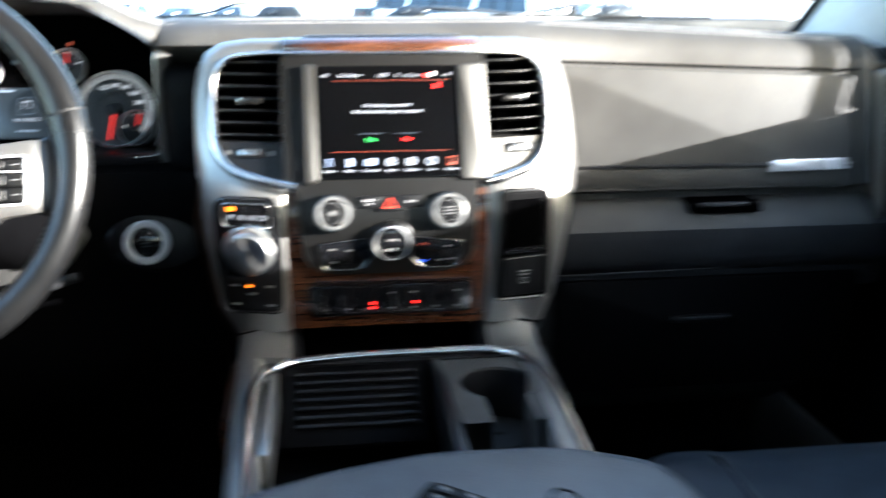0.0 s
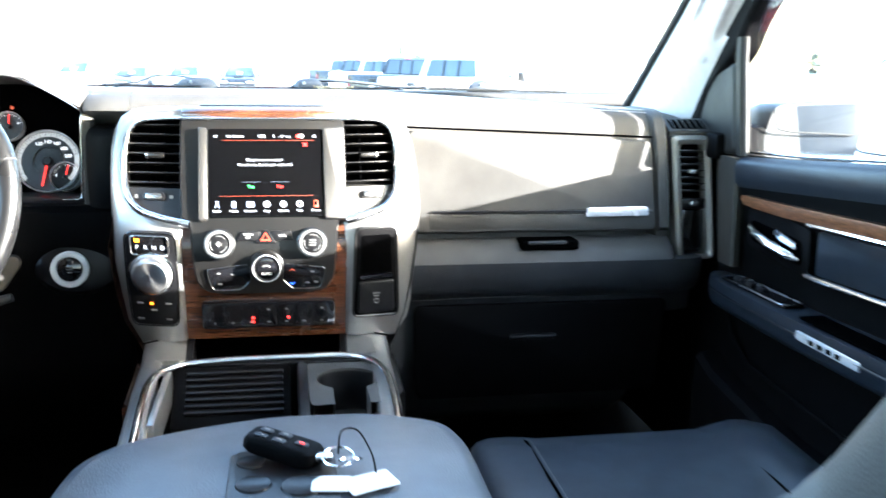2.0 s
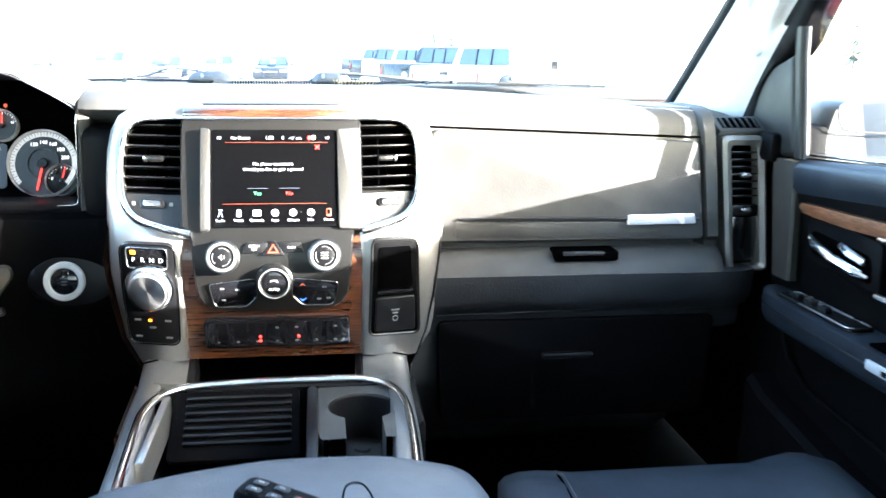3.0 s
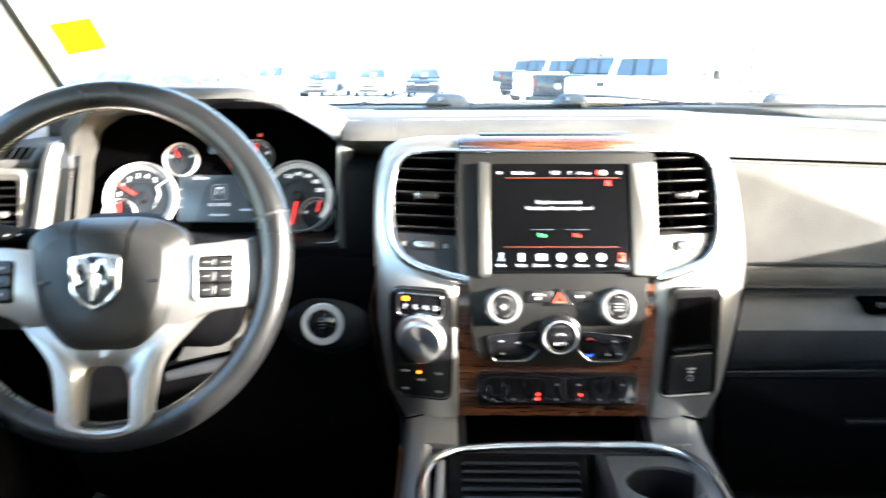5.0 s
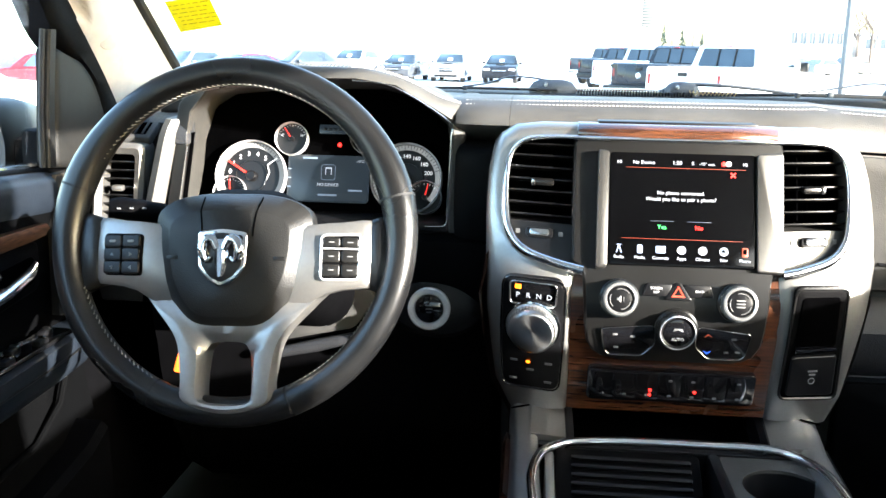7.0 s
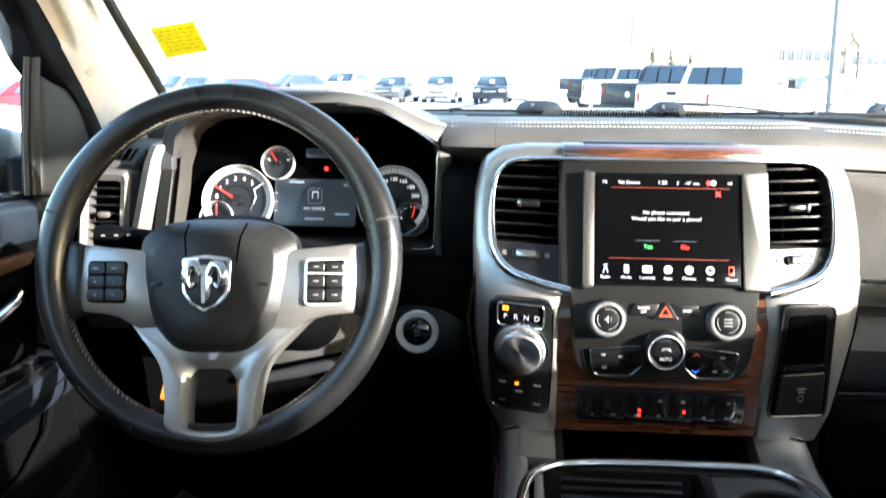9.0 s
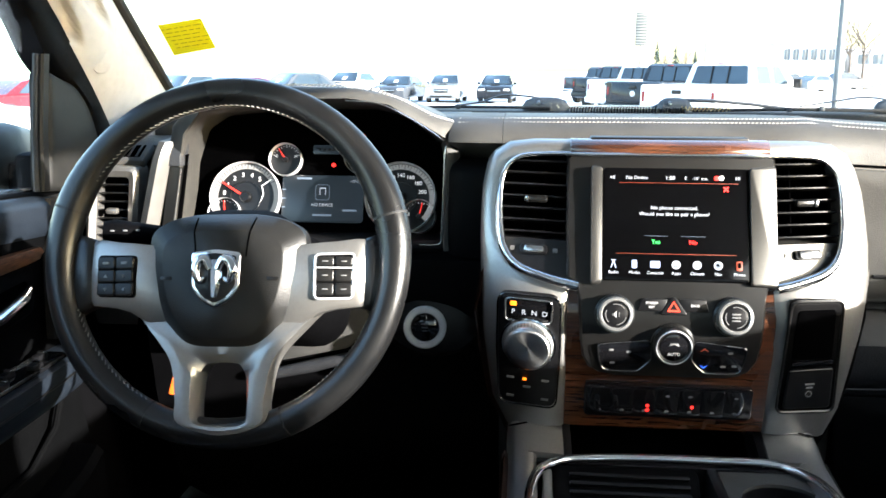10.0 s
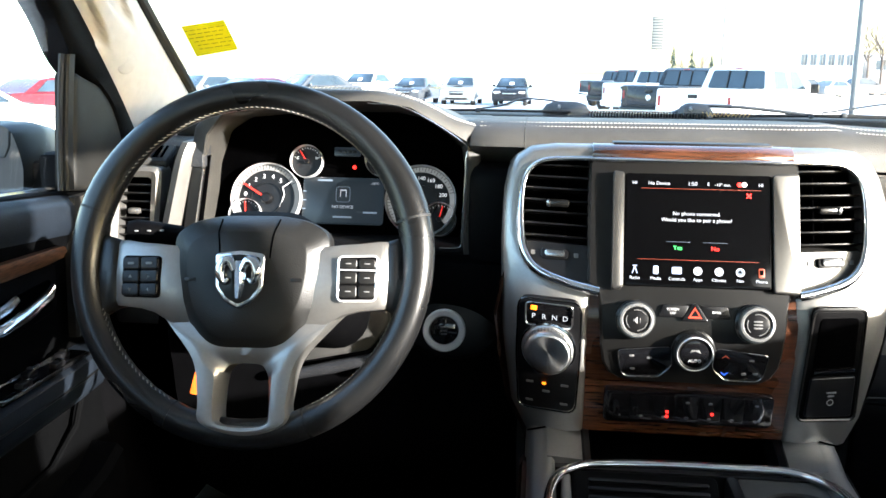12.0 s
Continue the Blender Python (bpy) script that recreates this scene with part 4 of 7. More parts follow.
for k, (word, kind) in enumerate((("Radio", 0), ("Media", 1), ("Controls", 2), ("Apps", 3), ("Climate", 3), ("Nav", 3), ("Phone", 4))):
    u = 0.045 + k * 0.152
    lettering("caption", word, 0.0056, scr(u, 0.965), GLOW_WHITE, screen)
    ic = scr(u, 0.885, 0.0008) @ Matrix.Scale(0.82, 4)
    if kind == 3:
        part("icon", turned([(0.0066, 0.0), (0.0066, 0.0006), (0.0050, 0.0006), (0.0050, 0.0)], ic, 24, caps=False), GLOW_WHITE, screen)
        part("icon_field", slab(circle(0.0050, 20), ic, 0.0005, 0.0001), LIT_DIM, screen)
        part("icon_mark", slab(rounded([(-0.003, -0.0015 + 0.001 * (k % 2)), (0.003, -0.0015), (0.002 - 0.001 * (k % 3), 0.003), (-0.002, 0.002)], 0.0008), ic @ Matrix.Translation((0, 0, 0.0005)), 0.0004, 0.0001), SCREEN if k == 5 else GLOW_WHITE, screen)
    elif kind == 0:
        part("icon", slab([(-0.0045, -0.0065), (-0.0030, -0.0065), (0, 0.002), (0.0030, -0.0065), (0.0045, -0.0065), (0.0012, 0.0045), (0.0045, 0.0065), (-0.0045, 0.0065), (-0.0012, 0.0045)], ic, 0.0006, 0.0002), GLOW_BLUE, screen)
    else:
        w, h, mt = {1: (0.008, 0.013, GLOW_BLUE), 2: (0.015, 0.011, GLOW_BLUE), 4: (0.009, 0.0145, GLOW_DIMRED)}[kind]
        part("icon", slab(rrect(w, h, 0.0018), ic, 0.0006, 0.0002), mt, screen)
        part("icon_mark", slab(rrect(w * 0.6, h * 0.55, 0.001), ic @ Matrix.Translation((0, 0.001, 0.0004)), 0.0004, 0.0001), SCREEN if kind == 4 else GLOW_WHITE, screen)


# vents beside the screen
def stack_vent(s):
    x0, x1 = (CX - 0.214, CX - 0.136) if s < 0 else (CX + 0.136, CX + 0.214)
    xm, w = (x0 + x1) / 2, x1 - x0
    rz = [1.284, 1.30, 1.33, 1.36, 1.40, 1.445]
    # The back plate's black holds the shade deep in the vent.
    v = part("air_vent", loft([[(x0 - 0.006, face_y(z) + 0.055, z), (x0 - 0.006, face_y(z) + 0.045, z), (x1 + 0.006, face_y(z) + 0.045, z), (x1 + 0.006, face_y(z) + 0.055, z)] for z in rz]), SHADE_SEAM, stack, "black air vent with horizontal slats")
    for k in range(7):
        z = 1.338 + k * 0.0150
        part("slat", box((xm, face_y(z) + 0.010, z), (w + 0.008, 0.024, 0.0024), 0.0009, Matrix.Rotation(radians(-16), 4, "X")), TRIM, v)
    for t in (0.32, 0.5, 0.68):
        # Vanes blacked out, as the vent's inner shade would hide them.
        part("upright_vane", box((x0 + w * t, face_y(1.385) + 0.033, 1.385), (0.002, 0.014, 0.10), 0.0005, Matrix.Rotation(radians(-21), 4, "X")), SHADE_SEAM, v)
    tab = part("vane_tab", box((xm - s * 0.002, face_y(1.383) - 0.008, 1.3835), (0.030, 0.016, 0.0085), 0.0035), SATIN, v, "grey vane tab")
    part("tab_end", box((xm + s * 0.010, face_y(1.383) - 0.011, 1.3835), (0.006, 0.014, 0.0095), 0.003), BRUSHED, tab)
    base = TRIM if s < 0 else STRIP_SHADE
    lower = part("wheel_panel", loft([[(x0 - 0.004, face_y(z) + 0.03, z), (x0 - 0.004, face_y(z) - 0.002, z), (x1 + 0.004, face_y(z) - 0.002, z), (x1 + 0.004, face_y(z) + 0.03, z)] for z in (1.284, 1.30, 1.332)]), base, v, "panel with a thumb wheel")
    m = on_stack(xm, 1.318, 0.006)
    part("wheel_slot", slab(rrect(0.036, 0.013, 0.005), m, 0.006, 0.0015), TRIM, lower)
    part("thumb_wheel", slab(rrect(0.026, 0.009, 0.003), m @ Matrix.Translation((0, 0, 0.003)), 0.006, 0.002), BRUSHED, lower, "ribbed grey thumb wheel")
    for dx in (-0.028, 0.028):
        plate("legend_bar", 0.006, 0.006, m @ Matrix.Translation((dx, 0, -0.004)), INK_GREY, lower)


stack_vent(-1)
stack_vent(1)


# knobs and buttons
def knob(name, x, z, r, label, legend):
    m = on_stack(x, z, 0.013)
    k = part(name, turned([(r * 1.10, -0.004), (r * 1.10, 0.003), (r * 1.0, 0.005), (r * 0.97, 0.014), (r * 0.90, 0.017), (r * 0.80, 0.0165), (r * 0.70, 0.0145)], m, 44), SATIN, stack, label)
    part("bright_ring", turned([(r * 0.975, 0.010), (r * 0.955, 0.0165), (r * 0.91, 0.0187), (r * 0.80, 0.0192), (r * 0.745, 0.0178), (r * 0.735, 0.012)] if legend < 2 else [(r * 0.93, 0.012), (r * 0.92, 0.0172), (r * 0.88, 0.0187), (r * 0.85, 0.0172), (r * 0.84, 0.012)], m, 44, caps=False), MACHINED if legend < 2 else GLEAM_METAL, k, "bright metal ring")
    part("knob_cap", turned([(r * (0.735 if legend < 2 else 0.82), 0.012), (r * 0.70, 0.0165), (r * 0.5, 0.0180), (0.0, 0.0185)], m, 36), PIANO if legend == 2 else TRIM, k, "black centre")
    t = m @ Matrix.Translation((0, 0, 0.0187))
    gr = bmesh.new()
    for j in range(40):
        a = 2 * math.pi * j / 40
        box((0, 0, 0), (0.0012, 0.0016, 0.009), m=m @ Matrix.Rotation(a, 4, "Z") @ Matrix.Translation((r * 0.985, 0, 0.008)), bm=gr)
    part("grip_ribs", gr, BRUSHED, k)
    if legend < 2:
        # arcs of fine print round the cap
        for a0 in (35, 155, 275):
            line_ = [t @ Vector((r * 0.57 * math.cos(radians(a0 + 9 * j)), r * 0.57 * math.sin(radians(a0 + 9 * j)), -0.0004)) for j in range(9)]
            part("print_arc", tube(line_, 0.00055, 5), INK_GREY, k)
    return k, t


kv, t = knob("volume_knob", CX - 0.0715, 1.246, 0.0225, "grey volume knob with bright ring", 0)
part("speaker_mark", slab([(-0.006, -0.002), (-0.003, -0.002), (0.001, -0.006), (0.001, 0.006), (-0.003, 0.002), (-0.006, 0.002)], t @ Matrix.Scale(0.75, 4) @ Matrix.Translation((0, 0, 0.0004)), 0.0006, 0.0002), INK_GREY, kv)
plate("mark", 0.0010, 0.006, t @ Matrix.Translation((0.004, 0, 0)), INK_GREY, kv)
kt, t = knob("tuning_knob", CX + 0.0745, 1.246, 0.0225, "grey tuning knob with bright ring", 0)
for j in range(3):
    plate("legend_bar", 0.011, 0.0018, t @ Matrix.Translation((0, 0.004 - 0.004 * j, 0)), INK_GREY, kt)
kc, t = knob("fan_knob", CX + 0.0015, 1.213, 0.0245, "glossy black fan knob with bright ring", 2)
lettering("caption", "AUTO", 0.0056, t @ Matrix.Translation((0, -0.008, 0)), INK, kc)
part("fan_mark", slab([(-0.008, 0.003), (0, 0.006), (0.008, 0.003), (0.006, 0.008), (-0.006, 0.008)], t @ Matrix.Scale(0.8, 4) @ Matrix.Translation((0, 0, 0.0004)), 0.0006, 0.0002), INK_GREY, kc)
for dx, tilt, words in ((-0.026, 1, "SCREEN OFF"), (0.0275, -1, "BACK")):
    o = rounded([(-0.018, -0.0075), (0.015, -0.0075) if tilt > 0 else (0.018, -0.0075), (0.020, 0.0085) if tilt > 0 else (0.013, 0.0085), (-0.012, 0.0085) if tilt > 0 else (-0.020, 0.0085)], 0.003)
    m = on_stack(CX + dx, 1.2565, 0.017)
    b = part("button", slab(o, m, 0.006, 0.0015), TRIM, stack, "slanted dark grey button")
    ws_ = words.split()
    for j, w in enumerate(ws_):
        lettering("caption", w, 0.0042, m @ Matrix.Translation((0, 0.0024 * (len(ws_) - 1) - 0.005 * j, 0)), INK, b)
m = on_stack(CX + 0.001, 1.2545, 0.018)
hz = part("hazard_button", slab(rounded([(-0.017, -0.0095), (0.017, -0.0095), (0.003, 0.0125), (-0.003, 0.0125)], 0.003), m, 0.007, 0.0015), TRIM, stack, "triangular hazard button")
tri = [(-0.0085, -0.006), (0.0085, -0.006), (0, 0.008)]
part("red_triangle", loft([[m @ Vector((x * f, y * f, 0.0005)) for x, y in tri] for f in (1.0, 0.62)], caps=False), mat("red_print", (0.75, 0.06, 0.03), 0.4, vary=0.02), hz, "red outlined triangle")
CL = [(-0.092, 1.2115), (-0.026, 1.2190), (-0.023, 1.192), (-0.040, 1.175), (-0.080, 1.175), (-0.087, 1.182)]
for s in (-1, 1):
    o = rounded([(CX + (x if s < 0 else -x + 0.003), z) for x, z in CL], 0.006)
    m = on_stack(CX + s * 0.058, 1.196, 0.0145)
    cp = part("climate_panel", slab([(x - CX - s * 0.058, z - 1.196) for x, z in o], m, 0.006, 0.0012), PIANO, stack, "glossy black climate panel with bright rim")
    part("bright_rim", tube([m @ Vector((x - CX - s * 0.058, z - 1.196, 0.0006)) for x, z in o], 0.0005, 6, closed=True), BRUSHED, cp)
    for dx, dz, mt in ((-0.016, 0.008, INK_GREY), (0.006, 0.006, INK_GREY), (-0.014, -0.010, INK_GREY)) if s < 0 else ((0.016, 0.008, INK), (0.022, -0.010, INK), (0.008, -0.011, INK)):
        plate("symbol", 0.0062, 0.0026, m @ Matrix.Translation((dx, dz, 0)), INK_GREY, cp)
    for dz, mt, f in ((0.011, GLOW_DIMRED, 1), (-0.011, mat("lit_blue", (0.03, 0.12, 0.8), 0.5, vary=0.01, emit=0.2), -1)):
        if s > 0:
            part("arrow", slab([(-0.005, -0.0015 * f), (0, 0.003 * f), (0.005, -0.0015 * f), (0, 0.0012 * f)], m @ Matrix.Translation((-0.016, dz, 0.0008)), 0.0008, 0.0002), mt, cp)
# switch bar
m = on_stack(CX + 0.0035, 1.1265, 0.008)
bar = part("switch_bar", slab(rrect(0.216, 0.046, 0.006), m, 0.012, 0.002), PIANO, stack, "black bar of small switches")
for j in range(7):
    dx = -0.088 + 0.029 * j
    k = part("switch", slab(rrect(0.0272, 0.040, 0.002), m @ Matrix.Translation((dx, 0, 0.0004)), 0.004, 0.0003), PIANO, bar)
    for dy in ((0.011, -0.012) if j in (3, 4, 6) else (-0.012,)):
        plate("symbol", 0.005, 0.0026, m @ Matrix.Translation((dx, dy, 0.0006)), INK_GREY, k)
part("toggle", box((0, 0, 0), (0.008, 0.020, 0.010), 0.003, m @ Matrix.Translation((-0.092, -0.002, 0.005))), PIANO, bar, "black toggle")
part("toggle", box((0, 0, 0), (0.008, 0.020, 0.010), 0.003, m @ Matrix.Translation((-0.068, -0.002, 0.005))), PIANO, bar, "black toggle")
for dx, dy in ((-0.026, 0.002), (-0.026, -0.005), (0.031, 0.0015)):
    part("indicator", slab(circle(0.0021, 12), m @ Matrix.Translation((dx, dy - 0.006, 0.0018)), 0.002, 0.0004), GLOW_RED, bar, "lit red indicator")

# gear selector panel
m = on_stack(-0.184, 1.190, 0.013)
gp = part("selector_panel", slab(rounded([(-0.036, -0.080), (0.038, -0.080), (0.041, 0.0), (0.040, 0.080), (-0.039, 0.080), (-0.040, 0.0)], 0.014), m, 0.014, 0.003, 3), TRIM, stack, "black gear selector panel")
part("panel_rim", tube([m @ Vector((x, y, -0.001)) for x, y in rounded([(-0.037, -0.081), (0.039, -0.081), (0.042, 0.0), (0.041, 0.081), (-0.040, 0.081), (-0.041, 0.0)], 0.014)], 0.0012, 6, closed=True), PIANO, gp)
d = m @ Matrix.Translation((0.0, 0.0605, 0.0016))
gd = part("gear_display", slab(rrect(0.058, 0.030, 0.005), d, 0.004, 0.001), PIANO, gp, "glossy gear display with bright rim")
part("display_rim", tube([d @ Vector((x, y, 0.0004)) for x, y in rrect(0.060, 0.032, 0.006)], 0.0011, 6, closed=True), BRUSHED, gd)
for j, ch in enumerate("PRND"):
    lettering("letter", ch, 0.0098, d @ Matrix.Translation((-0.0195 + 0.0135 * j, -0.0032, 0)), GLOW_WHITE, gd)
plate("lit_mark", 0.008, 0.0062, d @ Matrix.Translation((-0.0195, 0.0085, 0)), GLOW_ORANGE, gd, label="lit orange mark")
g = m @ Matrix.Translation((0.0, 0.013, 0.0))
gk = part("shift_knob", turned([(0.0335, -0.002), (0.0335, 0.003), (0.0312, 0.005), (0.0306, 0.014), (0.0296, 0.019), (0.0270, 0.0215), (0.0255, 0.0222), (0.012, 0.0212), (0.0, 0.0208)], g, 56), TURNED, gp, "brushed aluminium rotary shift knob")
gr = bmesh.new()
for j in range(44):
    a = 2 * math.pi * j / 44
    box((0, 0, 0), (0.0010, 0.0018, 0.009), m=g @ Matrix.Rotation(a, 4, "Z") @ Matrix.Translation((0.0307, 0, 0.0095)), bm=gr)
part("knob_ribs", gr, MACHINED, gk)
m2 = m @ Matrix.Translation((0.0, -0.052, 0.0004))
part("knob_collar", turned([(0.0365, 0.0), (0.0365, 0.003), (0.0345, 0.004), (0.0335, 0.002)], g, 40, caps=False), CHROME, gp, "thin bright collar")
plate("lit_mark", 0.0052, 0.0036, m2 @ Matrix.Translation((-0.003, 0.012, 0.001)), GLOW_ORANGE, gp, label="lit orange mark")
for dx, dy in ((-0.022, 0.012), (0.024, 0.012), (-0.022, -0.016), (0.024, -0.016), (0, 0.0)):
    plate("symbol", 0.010, 0.0032, m2 @ Matrix.Translation((dx, dy, 0)), INK_GREY, gp)

# small bin and socket on the passenger side of the stack
m = on_stack(0.166, 1.194, 0.013)
LEAN = [(-0.028, -0.076), (0.050, -0.080), (0.043, 0.076), (-0.024, 0.078)]
bp = part("bin_panel", slab(rounded(LEAN, 0.010), m, 0.014, 0.003, 3), DASH_LOW, stack, "black panel with a small bin and a socket flap")
part("panel_rim", tube([m @ Vector((x * 1.02, y * 1.01, -0.001)) for x, y in rounded(LEAN, 0.010)], 0.0022, 6, closed=True), SATIN, bp)
# No hole is cut: a flat black plate stands for the shaded bin.
part("bin_opening", slab(rounded([(-0.017, -0.002), (0.038, -0.002), (0.034, 0.066), (-0.015, 0.067)], 0.005), m @ Matrix.Translation((0, 0, 0.0012)), 0.004, 0.0006), SHADE_SEAM, bp, "flat black plate with the bin's shade in its colour")
part("bin_lip", box((0, 0, 0), (0.056, 0.006, 0.010), 0.002, m @ Matrix.Translation((0.0105, -0.005, 0.002))), PIANO, bp)
fl = part("socket_flap", slab(rounded([(-0.021, -0.070), (0.043, -0.072), (0.041, -0.014), (-0.019, -0.014)], 0.005), m @ Matrix.Translation((0, 0, 0.005)), 0.008, 0.002, 3), TRIM, bp, "black socket flap")
for dy, w in ((-0.035, 0.013), (-0.040, 0.009)):
    plate("legend_bar", w, 0.0022, m @ Matrix.Translation((0.011, dy, 0.005)), INK_GREY, fl)
part("socket_symbol", turned([(0.0045, 0.0), (0.0045, 0.0012), (0.0036, 0.0012), (0.0036, 0.0)], m @ Matrix.Translation((0.011, -0.049, 0.005)), 20, caps=False), INK_GREY, fl)

# side cheeks of the stack down to the floor
for s in (-1, 1):
    mt = WOOD if s < 0 else SATIN
    ws = ((0.95, 0.200), (1.05, 0.204), (1.07, 0.212), (1.11, 0.2325), (1.17, 0.2435), (1.235, 0.2495), (1.26, 0.244), (1.30, 0.240), (1.38, 0.240)) if s < 0 else ((0.95, 0.204), (1.05, 0.210), (1.07, 0.2205), (1.11, 0.2335), (1.17, 0.2445), (1.24, 0.2525), (1.30, 0.258), (1.38, 0.2525))
    part("side_cheek", loft([[(CX + s * w, face_y(z) - 0.004, z), (CX + s * (w + 0.004), face_y(z) + 0.01, z), (CX + s * (w + 0.004), 0.10, z), (CX + s * w * 0.9, 0.10, z)] for z, w in ws]), mt, stack, "side cheek of the stack")

# the whole front is crowned: its sides bend back from the middle
for ob in stack.children_recursive:
    for v in ob.data.vertices:
        far = abs(v.co.x - CX) - 0.09
        if far > 0:
            v.co.y += 0.044 * (far / 0.16) ** 1.3

# ---- floor console ----
console = thing("floor_console", (0, -0.30, 0.68), "silver-sided floor console with cup holder and ribbed tray", "console")
ZC = 1.060


def console_shell():
    rings = []
    for y, z, w in ((0.02, 1.087, 0.206), (-0.02, 1.080, 0.2055), (-0.05, 1.073, 0.205), (-0.09, 1.062, 0.204), (-0.20, 1.056, 0.202), (-0.40, 1.053, 0.191), (-0.62, 1.05, 0.182)):
        rings.append([(CX + x, y, zz) for x, zz in ((-w - 0.004, 0.70), (-w, z - 0.03), (-w + 0.006, z - 0.004), (-w + 0.012, z), (0.034 - w, z), (0.038 - w, z - 0.004), (0.038 - w, z - 0.10), (0.066 - w, z - 0.10))])
    return rings


for s in (-1, 1):
    rr = [[(2 * CX * (s > 0) + (x if s < 0 else -x), y, z) for x, y, z in ring] for ring in console_shell()]
    part("side", loft(rr, closed=False), SILVER, console, "satin silver console side", angle=50)
    part("wood_cheek", loft([[(CX + s * 0.2115, y, 0.72), (CX + s * 0.2115, y, z - 0.030), (CX + s * 0.2075, y, z - 0.022), (CX + s * 0.200, y, z - 0.03), (CX + s * 0.200, y, 0.72)] for y, z in ((-0.06, 1.074), (-0.2, 1.058))]), WOOD if s < 0 else SATIN, console, "wood-trimmed lower side")
part("tray_bridge", loft([[(CX + x, y, z) for x in (-0.172, 0.172)] + [(CX + x, y, z - 0.08) for x in (0.172, -0.172)] for y, z in ((-0.078, 1.030), (-0.082, 1.052), (-0.090, 1.056), (-0.104, 1.0565))]), TRIM, console, "black rim of the front tray")
# Tray floor and back coloured near black for the shade inside.
part("front_tray", box((CX, 0.01, 1.032), (0.26, 0.15, 0.016), 0.004), SHADE_SEAM, console, "open tray with its inner shade put into the colour")
part("tray_back", box((CX, 0.075, 1.07), (0.26, 0.02, 0.10), 0.004), SHADE_SEAM, console)
for s in (-1, 1):
    part("tray_corner", loft([[(CX + s * 0.130, y, 1.02), (CX + s * 0.130, y, z), (CX + s * 0.176, y, z + 0.003), (CX + s * 0.176, y, 1.02)] for y, z in ((0.022, 1.087), (-0.02, 1.080), (-0.05, 1.073), (-0.088, 1.0615))]), SILVER, console)
    part("tray_rim", loft([[(CX + s * (0.1195 - d), y, z - 0.05), (CX + s * (0.121 - d), y, z), (CX + s * (0.129 - d), y, z + 0.004), (CX + s * (0.132 - d), y, z + 0.002), (CX + s * (0.132 - d), y, z - 0.05)] for y, z, d in ((0.020, 1.085, -0.004), (-0.02, 1.079, 0.0), (-0.05, 1.071, 0.001), (-0.096, 1.057, 0.002))]), TRIM, console, "black side rim of the front tray")
    part("panel_gap", tube([(CX + s * x, y, z) for x, y, z in ((0.130, -0.024, 1.0812), (0.17, -0.026, 1.0808), (0.203, -0.036, 1.0770))], 0.0012, 6), SHADE_SEAM, console, "dark joint under the stack")
ring_pts = [(-0.150, -0.60, 1.054), (-0.168, -0.40, 1.057), (-0.177, -0.24, 1.060), (-0.1775, -0.19, 1.060), (-0.168, -0.142, 1.0605), (-0.146, -0.113, 1.061), (-0.117, -0.099, 1.061), (-0.045, -0.0895, 1.061), (0.05, -0.0875, 1.061), (0.125, -0.091, 1.061), (0.165, -0.124, 1.0605), (0.1795, -0.19, 1.060), (0.179, -0.30, 1.058), (0.172, -0.42, 1.056), (0.160, -0.60, 1.053)]
part("chrome_ring", tube(spline(ring_pts, 6), 0.0062, 12), CHROME, console, "polished chrome ring round the tray")
part("tray_floor", box((CX - 0.02, -0.35, 0.955), (0.36, 0.52, 0.02), 0.004), DASH_LOW, console)
inner = spline(ring_pts, 4)
part("tray_wall", loft([[p + Vector((0, 0, -0.004)) for p in inner], [p + Vector((-0.006 * (1 if p.x > 0 else -1), -0.006, -0.05)) for p in inner], [p + Vector((-0.018 * (1 if p.x > 0 else -1), -0.018, -0.11)) for p in inner]], closed=False), DASH_LOW, console, "dark tray wall")
part("inner_panel", box((-0.156, -0.23, 1.032), (0.012, 0.22, 0.05), 0.004), SILVER, console, "satin silver inner wall")
# ribbed sloping mat
mm = facing((-0.058, -0.160, 1.026), (0, -0.55, 0.84))
mat_ob = part("ribbed_mat", slab(rrect(0.180, 0.115, 0.008), mm, 0.01, 0.002), DASH_LOW, console, "black ribbed rubber mat")
for k in range(7):
    part("rib", box((0, 0, 0), (0.148, 0.0055, 0.006), 0.002, mm @ Matrix.Translation((0.004, -0.032 + 0.0125 * k, 0.002))), TRIM, mat_ob)
part("divider", box((0.050, -0.235, 1.028), (0.016, 0.26, 0.062), 0.006), TRIM, console)


def cup_plate():
    # a plate with a round hole that opens into a notch towards the armrest
    z = 1.054
    outer, inner = [], []
    cx, cy, r = 0.119, -0.184, 0.048
    for k in range(41):
        a = radians(-90 + 32 + (360 - 64) * k / 40)
        inner.append((cx + r * math.cos(a), cy + r * math.sin(a)))
        far = 1.0 / max(abs(math.cos(a)) / 0.062, abs(math.sin(a)) / 0.096)
        outer.append((0.120 + far * math.cos(a), -0.190 + far * math.sin(a)))
    inner = [(cx + 0.0255, -0.292)] + inner + [(cx - 0.0255, -0.292)]
    outer = [(0.176, -0.292)] + outer + [(0.064, -0.292)]
    return loft([[(x, y, z - 0.03) for x, y in outer], [(x, y, z) for x, y in outer], [(x, y, z + 0.001) for x, y in inner], [(x, y, z - 0.012) for x, y in inner], [(x, y, z - 0.075) for x, y in inner]], closed=False)


part("cup_plate", cup_plate(), DASH, console, "grey plate round the cup holder", angle=50)
